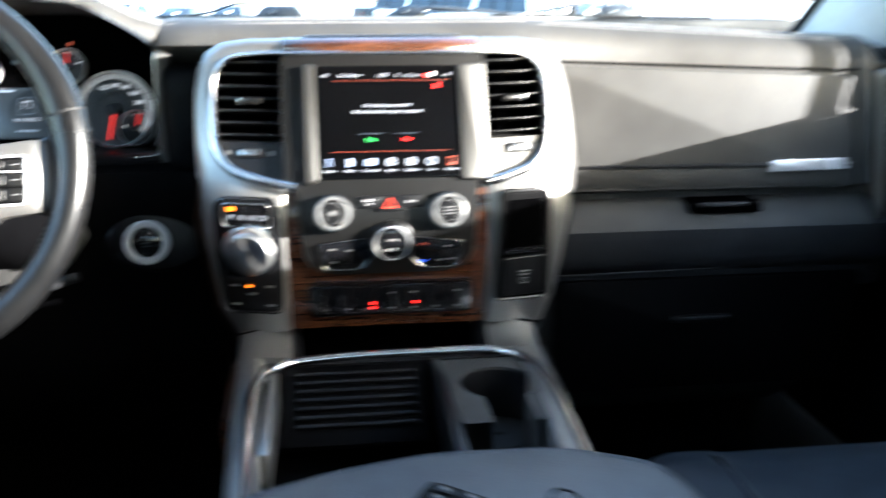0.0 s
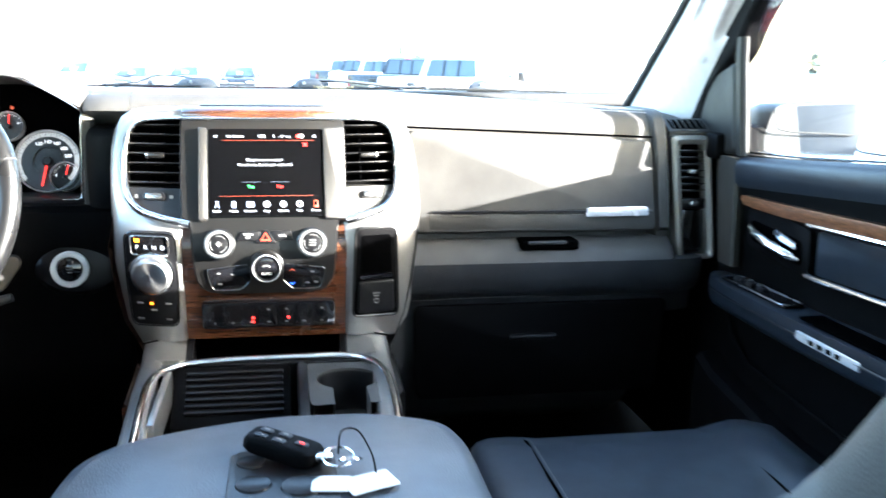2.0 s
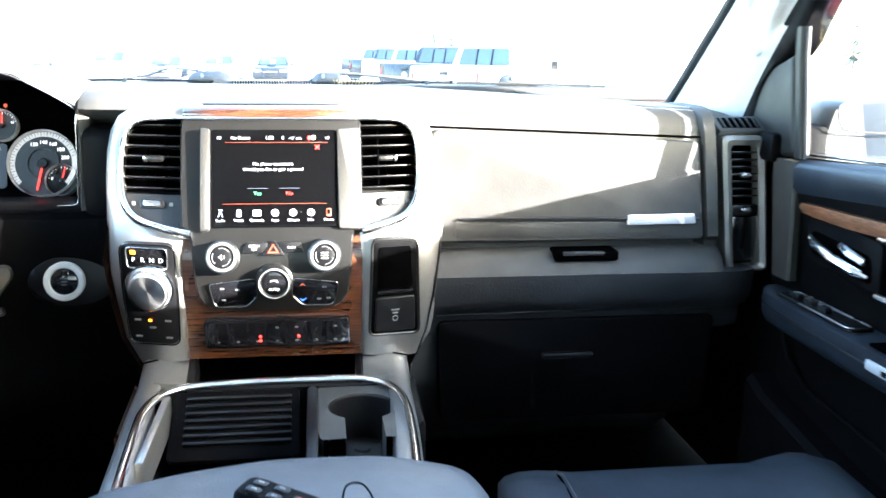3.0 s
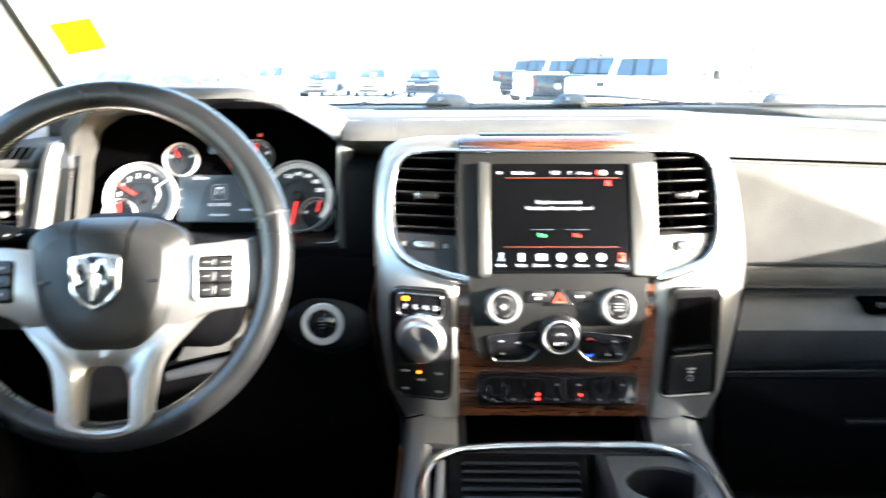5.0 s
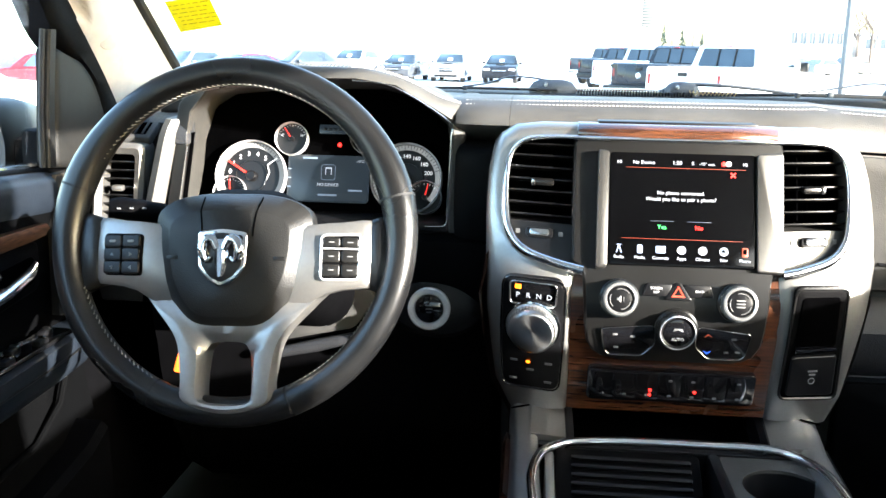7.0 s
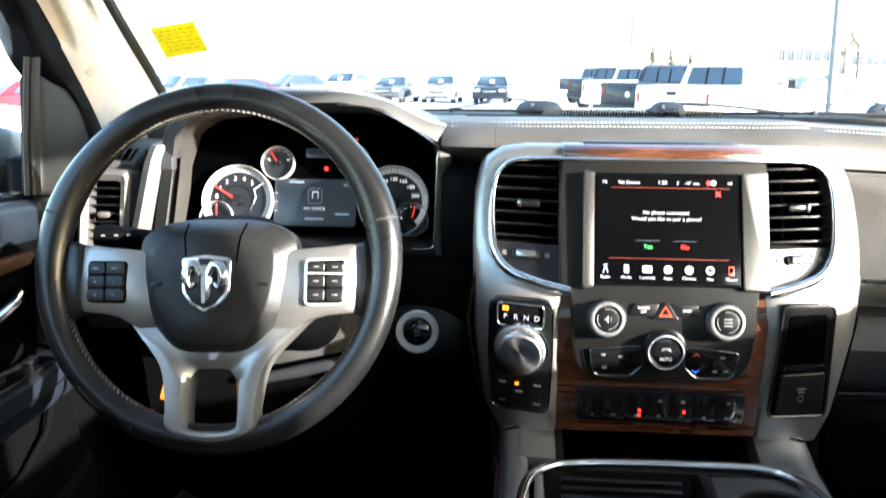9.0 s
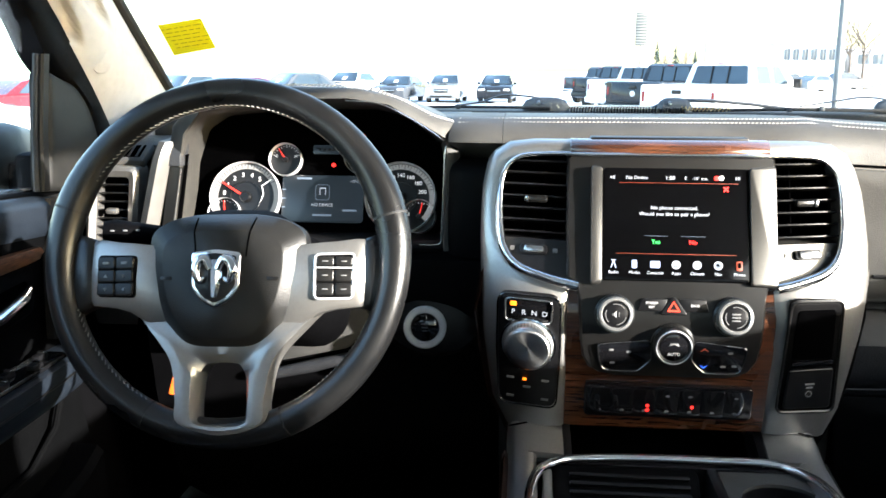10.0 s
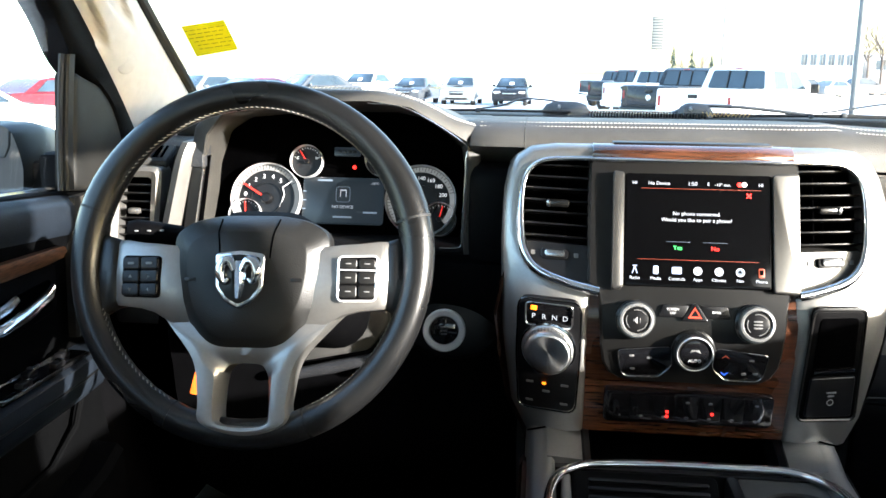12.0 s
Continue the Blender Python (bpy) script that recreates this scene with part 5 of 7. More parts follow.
part("cup_floor", turned([(0.047, 0.0), (0.044, 0.003), (0.012, 0.004), (0.010, 0.007), (0.0, 0.007)], Matrix.Translation((0.119, -0.184, 0.985)), 32), RUBBER, console, "black rubber cup floor")
part("cup_wall", loft([[(0.119 + r * math.cos(a), -0.184 + r * math.sin(a), z) for a in (radians(-58 + 296 * k / 32) for k in range(33))] for r, z in ((0.0474, 1.051), (0.0470, 1.0), (0.044, 0.98))], closed=False), TRIM, console, "black cup holder wall", angle=80)

# armrest lid
arm = thing("armrest_lid", (0.0, -0.70, 1.0), "grey-black leather armrest lid with a moulded coin recess", "armrest")
o = rounded([(-0.226, -0.98), (-0.222, -0.60), (-0.212, -0.530), (-0.174, -0.478), (-0.085, -0.440), (0.010, -0.416), (0.138, -0.420), (0.225, -0.462), (0.242, -0.535), (0.236, -0.98)], 0.03, 5)
rings = []
for f, z in ((0.94, 1.035), (0.985, 1.045), (1.0, 1.062), (0.995, 1.080), (0.965, 1.093), (0.90, 1.099), (0.6, 1.102), (0.25, 1.103)):
    rings.append([(0.003 + (x - 0.003) * f, -0.70 + (y + 0.70) * f, z) for x, y in o])
part("cushion", loft(rings), ARM_LEATHER, arm, angle=60)
part("lid_base", box((0.0, -0.70, 1.02), (0.40, 0.46, 0.05), 0.01), TRIM, arm)
rec = part("coin_recess", slab(rrect(0.115, 0.155, 0.016), facing((0.020, -0.630, 1.1045), (0, 0, 1), (0, 1, 0)), 0.006, 0.002), TRIM, arm, "moulded black recess")
for x, y, r in ((-0.014, -0.585, 0.016), (-0.010, -0.640, 0.019), (0.040, -0.650, 0.023)):
    part("coin_hollow", turned([(r, 0.0), (r * 0.95, 0.002), (r * 0.85, 0.0008), (0, 0.0006)], Matrix.Translation((x, y, 1.1045)), 24), TRIM, rec)

# ---- steering wheel ----
WC = Vector((-0.500, -0.300, 1.3545))
WN = Vector((0, -1, 0.311)).normalized()
wm = facing(WC, WN)
wheel = thing("steering_wheel", WC - Vector((0, 0, 0.19)), "black leather steering wheel with silver spokes and stitched rim", "steering wheel")
R = 0.179
THICK = 0.0158
hm = wm @ Matrix.Rotation(radians(1.5), 4, "Z") @ Matrix.Translation((0.004, -0.0215, 0))


def rim():
    rings = []
    n = 72
    for k in range(n + 1):
        a = 2 * math.pi * k / n
        deg = math.degrees(a) % 360
        # thumb rests thicken the rim
        fat = 1.0 + 0.16 * sum(math.exp(-(((deg - c + 180) % 360 - 180) / 16) ** 2) for c in (18, 162))
        c = wm @ Vector((R * math.cos(a), R * math.sin(a), 0))
        er = (wm.to_3x3() @ Vector((math.cos(a), math.sin(a), 0)))
        rings.append([c + er * (THICK * fat * math.cos(b)) + WN * (THICK * math.sin(b)) for b in (2 * math.pi * j / 18 for j in range(18))])
    return loft(rings, caps=False)


part("rim", rim(), LEATHER, wheel, "smooth black leather rim", angle=80)
for lo, hi in ((28, 152), (200, 245), (296, 340)):
    line = []
    k = 0
    n = int((hi - lo) * 0.50)
    th = bmesh.new()
    for j in range(n):
        a = radians(lo + (hi - lo) * j / n)
        base = wm @ Vector(((R - THICK * 0.97) * math.cos(a), (R - THICK * 0.97) * math.sin(a), 0.0038))
        d = wm.to_3x3() @ Vector((-math.sin(a), math.cos(a), 0)) * 0.0022
        e = wm.to_3x3() @ Vector((0, 0, 1)) * 0.0035
        tube([base - d - e * 0.6, base + e * 0.2, base + d + e], 0.0007, 5, bm=th)
    part("stitching", th, SEAT_THREAD, wheel, "pale stitching inside the rim")
for a in (16, 164, 246, 294):
    c = wm @ Vector((R * math.cos(radians(a)), R * math.sin(radians(a)), 0))
    er = wm.to_3x3() @ Vector((math.cos(radians(a)), math.sin(radians(a)), 0))
    et = er.cross(WN)
    part("rim_seam", loft([[c + et * s + er * (THICK + 0.0005) * math.cos(b) * (1.13 if a < 200 else 1) + WN * (THICK + 0.0005) * math.sin(b) for b in (2 * math.pi * j / 18 for j in range(18))] for s in (-0.0012, 0.0012)]), RUBBER, wheel)

def spline2(points):
    return [tuple(p.xy) for p in spline([(*q, 0.0) for q in points], 6)]


HUB = [(-0.084, 0.050), (-0.064, 0.063), (-0.033, 0.069), (0.033, 0.069), (0.064, 0.063), (0.084, 0.050), (0.084, 0.012), (0.077, -0.022), (0.063, -0.053), (0.046, -0.072), (0.030, -0.0775), (-0.030, -0.0775), (-0.046, -0.072), (-0.063, -0.053), (-0.077, -0.022), (-0.084, 0.012)]


def hub_body():
    o = rounded(HUB, 0.012, 3)
    rings = []
    for f, h in ((0.90, -0.03), (1.0, -0.012), (1.0, 0.002), (0.985, 0.0065), (0.76, 0.0225), (0.735, 0.0236), (0.40, 0.0265), (0.15, 0.0275)):
        rings.append([hm @ Vector((x * f, (y + 0.01) * f - 0.01, h + 0.004 * (1 - abs(x) / 0.08) * (f < 0.95))) for x, y in o])
    return loft(rings)


hub_bm = hub_body()
hub_tree = BVHTree.FromBMesh(hub_bm)


def on_hub(x, y, lift=0.0):
    hit = hub_tree.ray_cast(hm @ Vector((x, y, 0.2)), -(hm.to_3x3() @ Vector((0, 0, 1))))[0]
    return hit + hm.to_3x3() @ Vector((0, 0, lift))


hub = part("airbag_cover", hub_bm, HUB_LEATHER, wheel, "domed black airbag cover", angle=32)
for s in (-1, 1):
    part("seam", tube([on_hub(s * x, y) for x, y in spline2([(0.031, 0.064), (0.0295, 0.050), (0.0275, 0.036), (0.0262, 0.022)])], 0.0009, 6), SHADE_SEAM, hub)
part("horn_mark", box((0, 0, 0), (0.012, 0.004, 0.0008), 0.0003, hm @ Matrix.Translation((-0.058, 0.0, 0.0245))), SATIN, hub)
part("horn_mark", box((0, 0, 0), (0.012, 0.004, 0.0008), 0.0003, hm @ Matrix.Translation((0.054, 0.0, 0.0250))), SATIN, hub)
part("airbag_mark", box((0, 0, 0), (0.018, 0.008, 0.0008), 0.0003, hm @ Matrix.Translation((0, -0.058, 0.0245))), SATIN, hub)
SH = rounded([(-0.026, 0.024), (-0.012, 0.026), (0.0, 0.0275), (0.012, 0.026), (0.026, 0.024), (0.025, -0.012), (0.014, -0.026), (0, -0.033), (-0.014, -0.026), (-0.025, -0.012)], 0.004, 3)
em = hm @ Matrix.Translation((-0.003, 0.002, 0.034))
badge = part("emblem", slab(SH, em, 0.010, 0.0025, 3), CHROME, hub, "chrome shield emblem")
part("emblem_field", slab([(x * 0.84, y * 0.84) for x, y in SH], em @ Matrix.Translation((0, 0, 0.0008)), 0.003, 0.0006), SATIN, badge)
for s in (-1, 1):
    part("curl", tube(spline([em @ Vector((s * x, y, 0.003)) for x, y in ((0.004, 0.006), (0.009, 0.016), (0.016, 0.014), (0.019, 0.004), (0.015, -0.006), (0.010, -0.002))], 4), [0.004 + 0.0018 * math.sin(math.pi * min(1.0, k / 16)) - 0.0022 * max(0.0, (k - 12) / 8) for k in range(21)], 10), CHROME, badge)
part("centre_form", loft([[em @ Vector((x * w, y, h)) for x, h in ((-1, 0.001), (-0.4, 0.005), (0.4, 0.005), (1, 0.001))] for y, w in ((0.016, 0.005), (0.004, 0.0075), (-0.010, 0.006), (-0.022, 0.0035))]), CHROME, badge)


def side_spoke(s):
    # from the hub out to the rim
    rows = []
    for x, top, bot, h in ((0.060, 0.034, -0.050, 0.010), (0.082, 0.036, -0.044, 0.0145), (0.10, 0.038, -0.034, 0.0140), (0.115, 0.039, -0.030, 0.0130), (0.135, 0.042, -0.028, 0.009), (0.145, 0.042, -0.027, 0.006), (0.1485, 0.041, -0.026, 0.002)):
        rows.append([hm @ Vector((s * x, y, hh)) for y, hh in ((top, h - 0.018), (top, h - 0.004), (top - 0.005, h), ((top + bot) / 2, h + 0.002), (bot + 0.005, h), (bot, h - 0.004), (bot, h - 0.018))])
    sp = part("spoke", loft(rows), SILVER, wheel, "satin silver side spoke")
    root = []
    for x, top, bot, h in ((0.139, 0.040, -0.027, 0.000), (0.146, 0.043, -0.030, 0.0075), (0.158, 0.047, -0.036, 0.006), (0.172, 0.050, -0.042, 0.001)):
        root.append([hm @ Vector((s * x, y, hh)) for y, hh in ((top, h - 0.018), (top, h - 0.004), (top - 0.007, h), ((top + bot) / 2, h + 0.001), (bot + 0.007, h), (bot, h - 0.004), (bot, h - 0.018))])
    part("thumb_rest", loft(root), LEATHER, wheel, "black leather thumb rest", angle=60)
    c = hm @ Matrix.Translation((s * 0.1155, 0.003, 0.0150)) @ Matrix.Rotation(radians(s * 9), 4, "Y")
    o = rounded([(-0.0205, -0.0235), (0.018, -0.0225), (0.0195, 0.0235), (-0.0205, 0.022)] if s > 0 else [(-0.0215, -0.0215), (0.0225, -0.0225), (0.0225, 0.0215), (-0.0225, 0.0225)], 0.005)
    pod = part("button_pod", slab(o, c, 0.012, 0.002), DASH_LOW, sp, "black button pod")
    if s > 0:
        part("bright_frame", tube([c @ Vector((x, y, 0.0004)) for x, y in o], 0.0013, 8, closed=True), GLEAM_METAL, pod, "chrome frame")
        part("divider", box((0, 0, 0), (0.039, 0.0018, 0.002), 0.0006, c @ Matrix.Translation((-0.001, 0.0085, 0.0010))), GLEAM_METAL, pod, "chrome divider")
    for r_ in range(3):
        for cl in range(2):
            w, h = (0.0178 if s > 0 else 0.0205), (0.0100 if (s > 0 and r_ == 0) else 0.0128)
            y = (0.0150, 0.0006, -0.0134)[r_] if s > 0 else (0.0137, 0.0, -0.0137)[r_]
            at = c @ Matrix.Translation(((-0.0100 + 0.0190 * cl) if s > 0 else (-0.0108 + 0.0214 * cl), y, 0.0020))
            k = part("key", slab(rrect(w, h, 0.0028), at, 0.004, 0.0014, 3), SATIN if s > 0 else TRIM, pod, "black button")
            if s < 0 and r_ == 0:
                plate("symbol", 0.0075, 0.0026, at, INK_GREY, k)
            elif s < 0:
                tri = [(-0.0022, -0.0014), (0.0022, -0.0014), (0, 0.0020)]
                turn = {(1, 0): 0, (2, 0): 180, (1, 1): -90, (2, 1): 90}[(r_, cl)]
                part("symbol", slab(tri, at @ Matrix.Rotation(radians(turn), 4, "Z") @ Matrix.Translation((0, 0, 0.0005)), 0.0006, 0.0002), INK_GREY, k)
            else:
                plate("symbol", 0.0060, 0.0012, at, INK_GREY, k)


side_spoke(-1)
side_spoke(1)


def lower_spoke():
    # an outline with a long hole through it; its arms run up beside the airbag cover
    o = [(-0.110, -0.012), (-0.089, -0.042), (-0.057, -0.080), (-0.048, -0.120), (-0.044, -0.146), (0.0, -0.158), (0.044, -0.146), (0.048, -0.120), (0.057, -0.080), (0.089, -0.042), (0.110, -0.012), (0.0, -0.032)]
    i = [(-0.015, -0.086), (-0.021, -0.091), (-0.0250, -0.102), (-0.0265, -0.135), (-0.022, -0.146), (0.0, -0.148), (0.022, -0.146), (0.0265, -0.135), (0.0250, -0.102), (0.021, -0.091), (0.015, -0.086), (0.0, -0.085)]

    def hgt(y):
        return float(np.interp(y, [-0.162, -0.13, -0.07, -0.040, -0.012], [0.0205, 0.0205, 0.0160, 0.0095, -0.004]))

    rings = []
    for a, b, dh in ((1.0, 0.0, -0.026), (1.0, 0.0, -0.006), (0.90, 0.10, 0.0), (0.5, 0.5, 0.0015), (0.16, 0.84, 0.0), (0.0, 1.0, -0.008), (-0.0, 1.0, -0.034)):
        rings.append([hm @ Vector((p[0] * a + q[0] * b, p[1] * a + q[1] * b, hgt(p[1] * a + q[1] * b) + dh)) for p, q in zip(ringed(o, 5), ringed(i, 5))])
    return loft(rings, caps=False)


part("lower_spoke", lower_spoke(), SILVER, wheel, "satin silver lower spoke with a long opening", angle=45)
col = thing("steering_column", WC + Vector((0, 0.20, -0.2)), "black plastic steering column shroud with wiper stalk", "steering column")
part("shroud", loft([[wm @ Vector((x * f, y * f + dy, -h)) for x, y in rrect(0.13, 0.12, 0.04)] for h, f, dy in ((0.035, 0.85, 0), (0.05, 1.0, 0), (0.14, 1.05, -0.01), (0.30, 1.15, -0.02))]), DASH_LOW, col, "black column shroud")
st = part("stalk", tube([(-0.52, -0.14, 1.338), (-0.59, -0.160, 1.349), (-0.622, -0.170, 1.354), (-0.626, -0.171, 1.354), (-0.676, -0.185, 1.361), (-0.686, -0.188, 1.362)], [0.007, 0.008, 0.009, 0.0125, 0.0145, 0.011], 14), DASH_LOW, col, "black indicator stalk")
for k in range(3):
    plate("symbol", 0.005, 0.0020, facing((-0.670 + 0.014 * k, -0.1993 + 0.0035 * k, 1.3640), (0.1, -1, 0.35)), INK_GREY, st)
part("orange_tag", slab(rrect(0.010, 0.034, 0.002), facing((-0.624, -0.15, 1.164), (0.2, -1, 0.3)) @ Matrix.Rotation(radians(-14), 4, "Z"), 0.002, 0.0005), ORANGE_PL, col, "bright orange tag")
part("tag_string", tube([(-0.622, -0.152, 1.180), (-0.620, -0.14, 1.20), (-0.60, -0.10, 1.24)], 0.001, 5), DASH_LOW, col)
part("tilt_lever", tube([(-0.62, -0.05, 1.25), (-0.66, -0.07, 1.24), (-0.70, -0.075, 1.238)], 0.006, 8), DASH_LOW, col)


# ---- doors ----
def door(name, s, X, dy, label, edge):
    """A front door: lower panel with wood strip, handle, armrest; window frame and sail panel. s: side."""
    d = thing(name, (s * X, -0.40 + dy, 0.72), label, "door", kind="structure")

    def V(y, z, u=0.0):
        return Vector((s * (X - u), y + dy, z))

    def loft_y(rows, closed=True, caps=True):
        return loft([[V(y, z, u) for u, z in row] for y, row in rows], closed=closed, caps=caps)

    # main panel, from the sill down
    def sec(dz):
        return [(-0.06, 1.375 + dz), (-0.012, 1.380 + dz), (0.004, 1.374 + dz), (0.014, 1.355 + dz), (0.012, 1.320 + dz), (0.0, 1.285 + dz), (-0.004, 1.20), (-0.004, 1.05), (0.010, 0.98), (0.010, 0.66), (-0.06, 0.66)]

    part("panel", loft_y([(0.052, sec(-0.006)), (0.04, sec(-0.004)), (-0.2, sec(0.008)), (-0.45, sec(0.026)), (-0.80, sec(0.036)), (-1.09, sec(0.036))]), DOOR_BLACK, d, "black door panel, lower shade put into its colour", angle=50)
    part("sill_pad", loft_y([(y, [(-0.01, 1.380 + dz), (0.010, 1.380 + dz), (0.022, 1.366 + dz), (0.020, 1.335 + dz), (0.006, 1.318 + dz)]) for y, dz in ((-0.034, -0.003), (-0.2, 0.008), (-0.45, 0.026), (-1.08, 0.036))]), DOOR_LEATHER, d, "padded blue-black leather top", angle=60)
    part("weather_strip", tube([V(y, z, -0.012) for y, z in ((-0.03, 1.386), (-0.2, 1.394), (-0.45, 1.411), (-1.08, 1.421))], 0.007, 8, flat=0.6), CHROME, d, "bright strip along the window")
    # wood strip, tapering to its front end
    part("front_trim", loft([[V(0.045 - 0.03 * f, z, 0.004), V(0.045 - 0.03 * f, z, 0.015), V(0.040 - 0.03 * f, z, 0.019), V(-0.030 - 0.008 * f, z, 0.019), V(-0.034 - 0.008 * f, z, 0.015), V(-0.034 - 0.008 * f, z, 0.004)] for z, f in ((1.374, 0.0), (1.30, 0.3), (1.23, 0.7), (1.175, 1.0))]), DOOR_SUNLIT, d, "door panel's front edge, sunlight put into its taupe")
    W = [(-0.062, 1.300, 1.309), (-0.066, 1.296, 1.312), (-0.10, 1.294, 1.313), (-0.2, 1.293, 1.315), (-0.45, 1.303, 1.324), (-0.90, 1.315, 1.340)]
    part("wood_strip", loft([[V(y, lo, 0.004), V(y, lo, 0.018), V(y, (lo + hi) / 2, 0.022), V(y, hi, 0.020), V(y, hi, 0.004)] for y, lo, hi in W]), DOOR_WOOD, d, "glossy brown wood strip")
    part("chrome_line", tube([V(y, z, 0.016) for y, z in ((-0.272, 1.293), (-0.45, 1.299), (-0.90, 1.312))], 0.0045, 8), CHROME, d, "chrome line under the wood")
    # insert below
    part("insert", slab(rounded([(-0.285, 1.215), (-0.90, 1.235), (-0.90, 1.303), (-0.285, 1.286)], 0.01), Matrix(((0, 0, -s, s * (X - 0.006)), (1, 0, 0, dy), (0, 1, 0, 0), (0, 0, 0, 1))), 0.006, 0.004), DOOR_LEATHER, d, "blue-black leather insert")
    part("chrome_line", tube([V(y, z, 0.014) for y, z in ((-0.275, 1.212), (-0.45, 1.215), (-0.90, 1.232))], 0.0045, 8), CHROME, d, "chrome line over the armrest")
    # handle
    hm = Matrix(((0, 0, -s, s * (X - 0.010)), (1, 0, 0, dy), (0, 1, 0, 0), (0, 0, 0, 1)))
    hb = part("handle_bezel", slab(rounded([(-0.075, 1.225), (-0.272, 1.205), (-0.272, 1.285), (-0.20, 1.292), (-0.072, 1.290)], 0.014), hm, 0.012, 0.003), DASH_LOW, d, "black handle recess")
    # Flat black plate paints the shade of a hollow that isn't cut.
    part("recess", slab(rounded([(-0.090, 1.236), (-0.255, 1.222), (-0.250, 1.262), (-0.088, 1.272)], 0.012), hm @ Matrix.Translation((0, 0, 0.0015)), 0.003, 0.001), SHADE_SEAM, hb)
    part("handle", tube([V(y, z, u) for y, z, u in ((-0.095, 1.262, 0.014), (-0.13, 1.256, 0.026), (-0.19, 1.246, 0.030), (-0.235, 1.238, 0.024), (-0.248, 1.232, 0.012))], [0.006, 0.010, 0.011, 0.010, 0.006], 10, flat=0.7), CHROME, hb, "chrome pull handle")
    part("lock_lever", tube([V(y, z, u) for y, z, u in ((-0.18, 1.264, 0.014), (-0.215, 1.262, 0.024), (-0.24, 1.252, 0.014))], 0.006, 8), BRUSHED, hb, "small lock lever")
    # armrest with switches
    rows = []
    for y, u, z in ((0.035, 0.008, 1.150), (0.025, 0.026, 1.152), (-0.02, 0.046, 1.154), (-0.10, 0.056, 1.156), (-0.30, 0.060, 1.156), (-0.60, 0.064, 1.162), (-0.92, 0.064, 1.172)):
        rows.append((y, [(-0.004, z), (u * 0.7, z), (u * 0.94, z - 0.004), (u, z - 0.016), (u * 0.98, z - 0.040), (u * 0.85, z - 0.052), (-0.004, z - 0.075)]))
    ar = part("armrest", loft_y(rows), DOOR_LEATHER, d, "padded black armrest", angle=50)
    part("armrest_seam", tube([V(y, z, u) for y, z, u in ((0.022, 1.132, 0.0275), (-0.02, 1.132, 0.0465), (-0.10, 1.134, 0.0565), (-0.30, 1.134, 0.0605), (-0.6, 1.140, 0.0645))], 0.0016, 6), SATIN, ar)
    sp = part("switch_plate", box(V(-0.165, 1.159, 0.026), (0.040, 0.21, 0.006), 0.003), PIANO, ar, "glossy switch plate")
    part("plate_rim", tube([V(-0.165 + y, 1.162, 0.026 + x) for x, y in rrect(0.038, 0.206, 0.012)], 0.0014, 6, closed=True), BRUSHED, sp)
    for k in range(3 if s > 0 else 4):
        y = -0.09 - 0.040 * k
        part("window_switch", box(V(y, 1.164, 0.026 if s > 0 else 0.019 + 0.016 * (k % 2)), (0.014, 0.024, 0.010), 0.004), TRIM, sp, "black window switch")
        part("switch_edge", box(V(y + 0.006, 1.1695, 0.026 if s > 0 else 0.019 + 0.016 * (k % 2)), (0.011, 0.006, 0.003), 0.001), BRUSHED, sp)
    # Pull cup is only a plate, its inner shade painted black.
    pull = part("pull_cup", box(V(-0.47, 1.160, 0.034), (0.040, 0.28, 0.005), 0.002), SHADE_SEAM, ar, "flat black plate for the pull cup's shade")
    bd = part("armrest_badge", box(V(-0.42, 1.136, 0.0605), (0.008, 0.16, 0.015), 0.003), GLEAM_METAL, ar, "bright badge strip")
    for k in range(4):
        part("badge_block", box(V(-0.385 - 0.022 * k, 1.136, 0.0650), (0.002, 0.012, 0.007), 0.0005), DASH_LOW, bd)
    # lower pocket
    part("pocket", loft_y([(y, [(-0.004, z + 0.002), (0.045, z), (0.055, z - 0.01), (0.060, 0.80), (-0.004, 0.80)]) for y, z in ((0.0, 1.00), (-0.05, 0.98), (-0.3, 0.945), (-0.9, 0.94))]), DASH_LOW, d, "black map pocket")
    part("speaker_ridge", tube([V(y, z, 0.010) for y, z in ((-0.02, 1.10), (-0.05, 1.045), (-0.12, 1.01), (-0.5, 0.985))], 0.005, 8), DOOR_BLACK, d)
    # sail panel and window frame
    side = Matrix(((0, 0, -s, s * (X - 0.014)), (1, 0, 0, dy), (0, 1, 0, 0), (0, 0, 0, 1)))

    sail = [(0.060, 1.372), (edge[0][0] + 0.016, 1.381), (edge[2][0] + 0.018, 1.548), (0.045, 1.535), (0.105, 1.522), (0.150, 1.490), (0.172, 1.445), (0.178, 1.39)]
    part("sail_panel", slab(rounded(sail, 0.012), side, 0.03, 0.010, 3), SAIL_GREY, d, "dark grey mirror corner panel")
    part("window_channel", loft([[V(y - 0.010, z, 0.004), V(y - 0.010, z, 0.0150), V(y - 0.007, z, 0.0175), V(y + 0.007, z, 0.0175), V(y + 0.010, z, 0.0150), V(y + 0.010, z, 0.004)] for y, z in edge]), SAIL_GREY, d, "grey window channel")
    part("channel_rubber", tube([V(y - 0.012, z, 0.008) for y, z in edge], 0.004, 8), RUBBER, d, "black rubber edge")
    outer = [(0.245, 1.37), (0.178, 1.475), (0.100, 1.570), (0.018, 1.650), (-0.18, 1.835), (-0.28, 1.89), (-1.10, 1.91)]
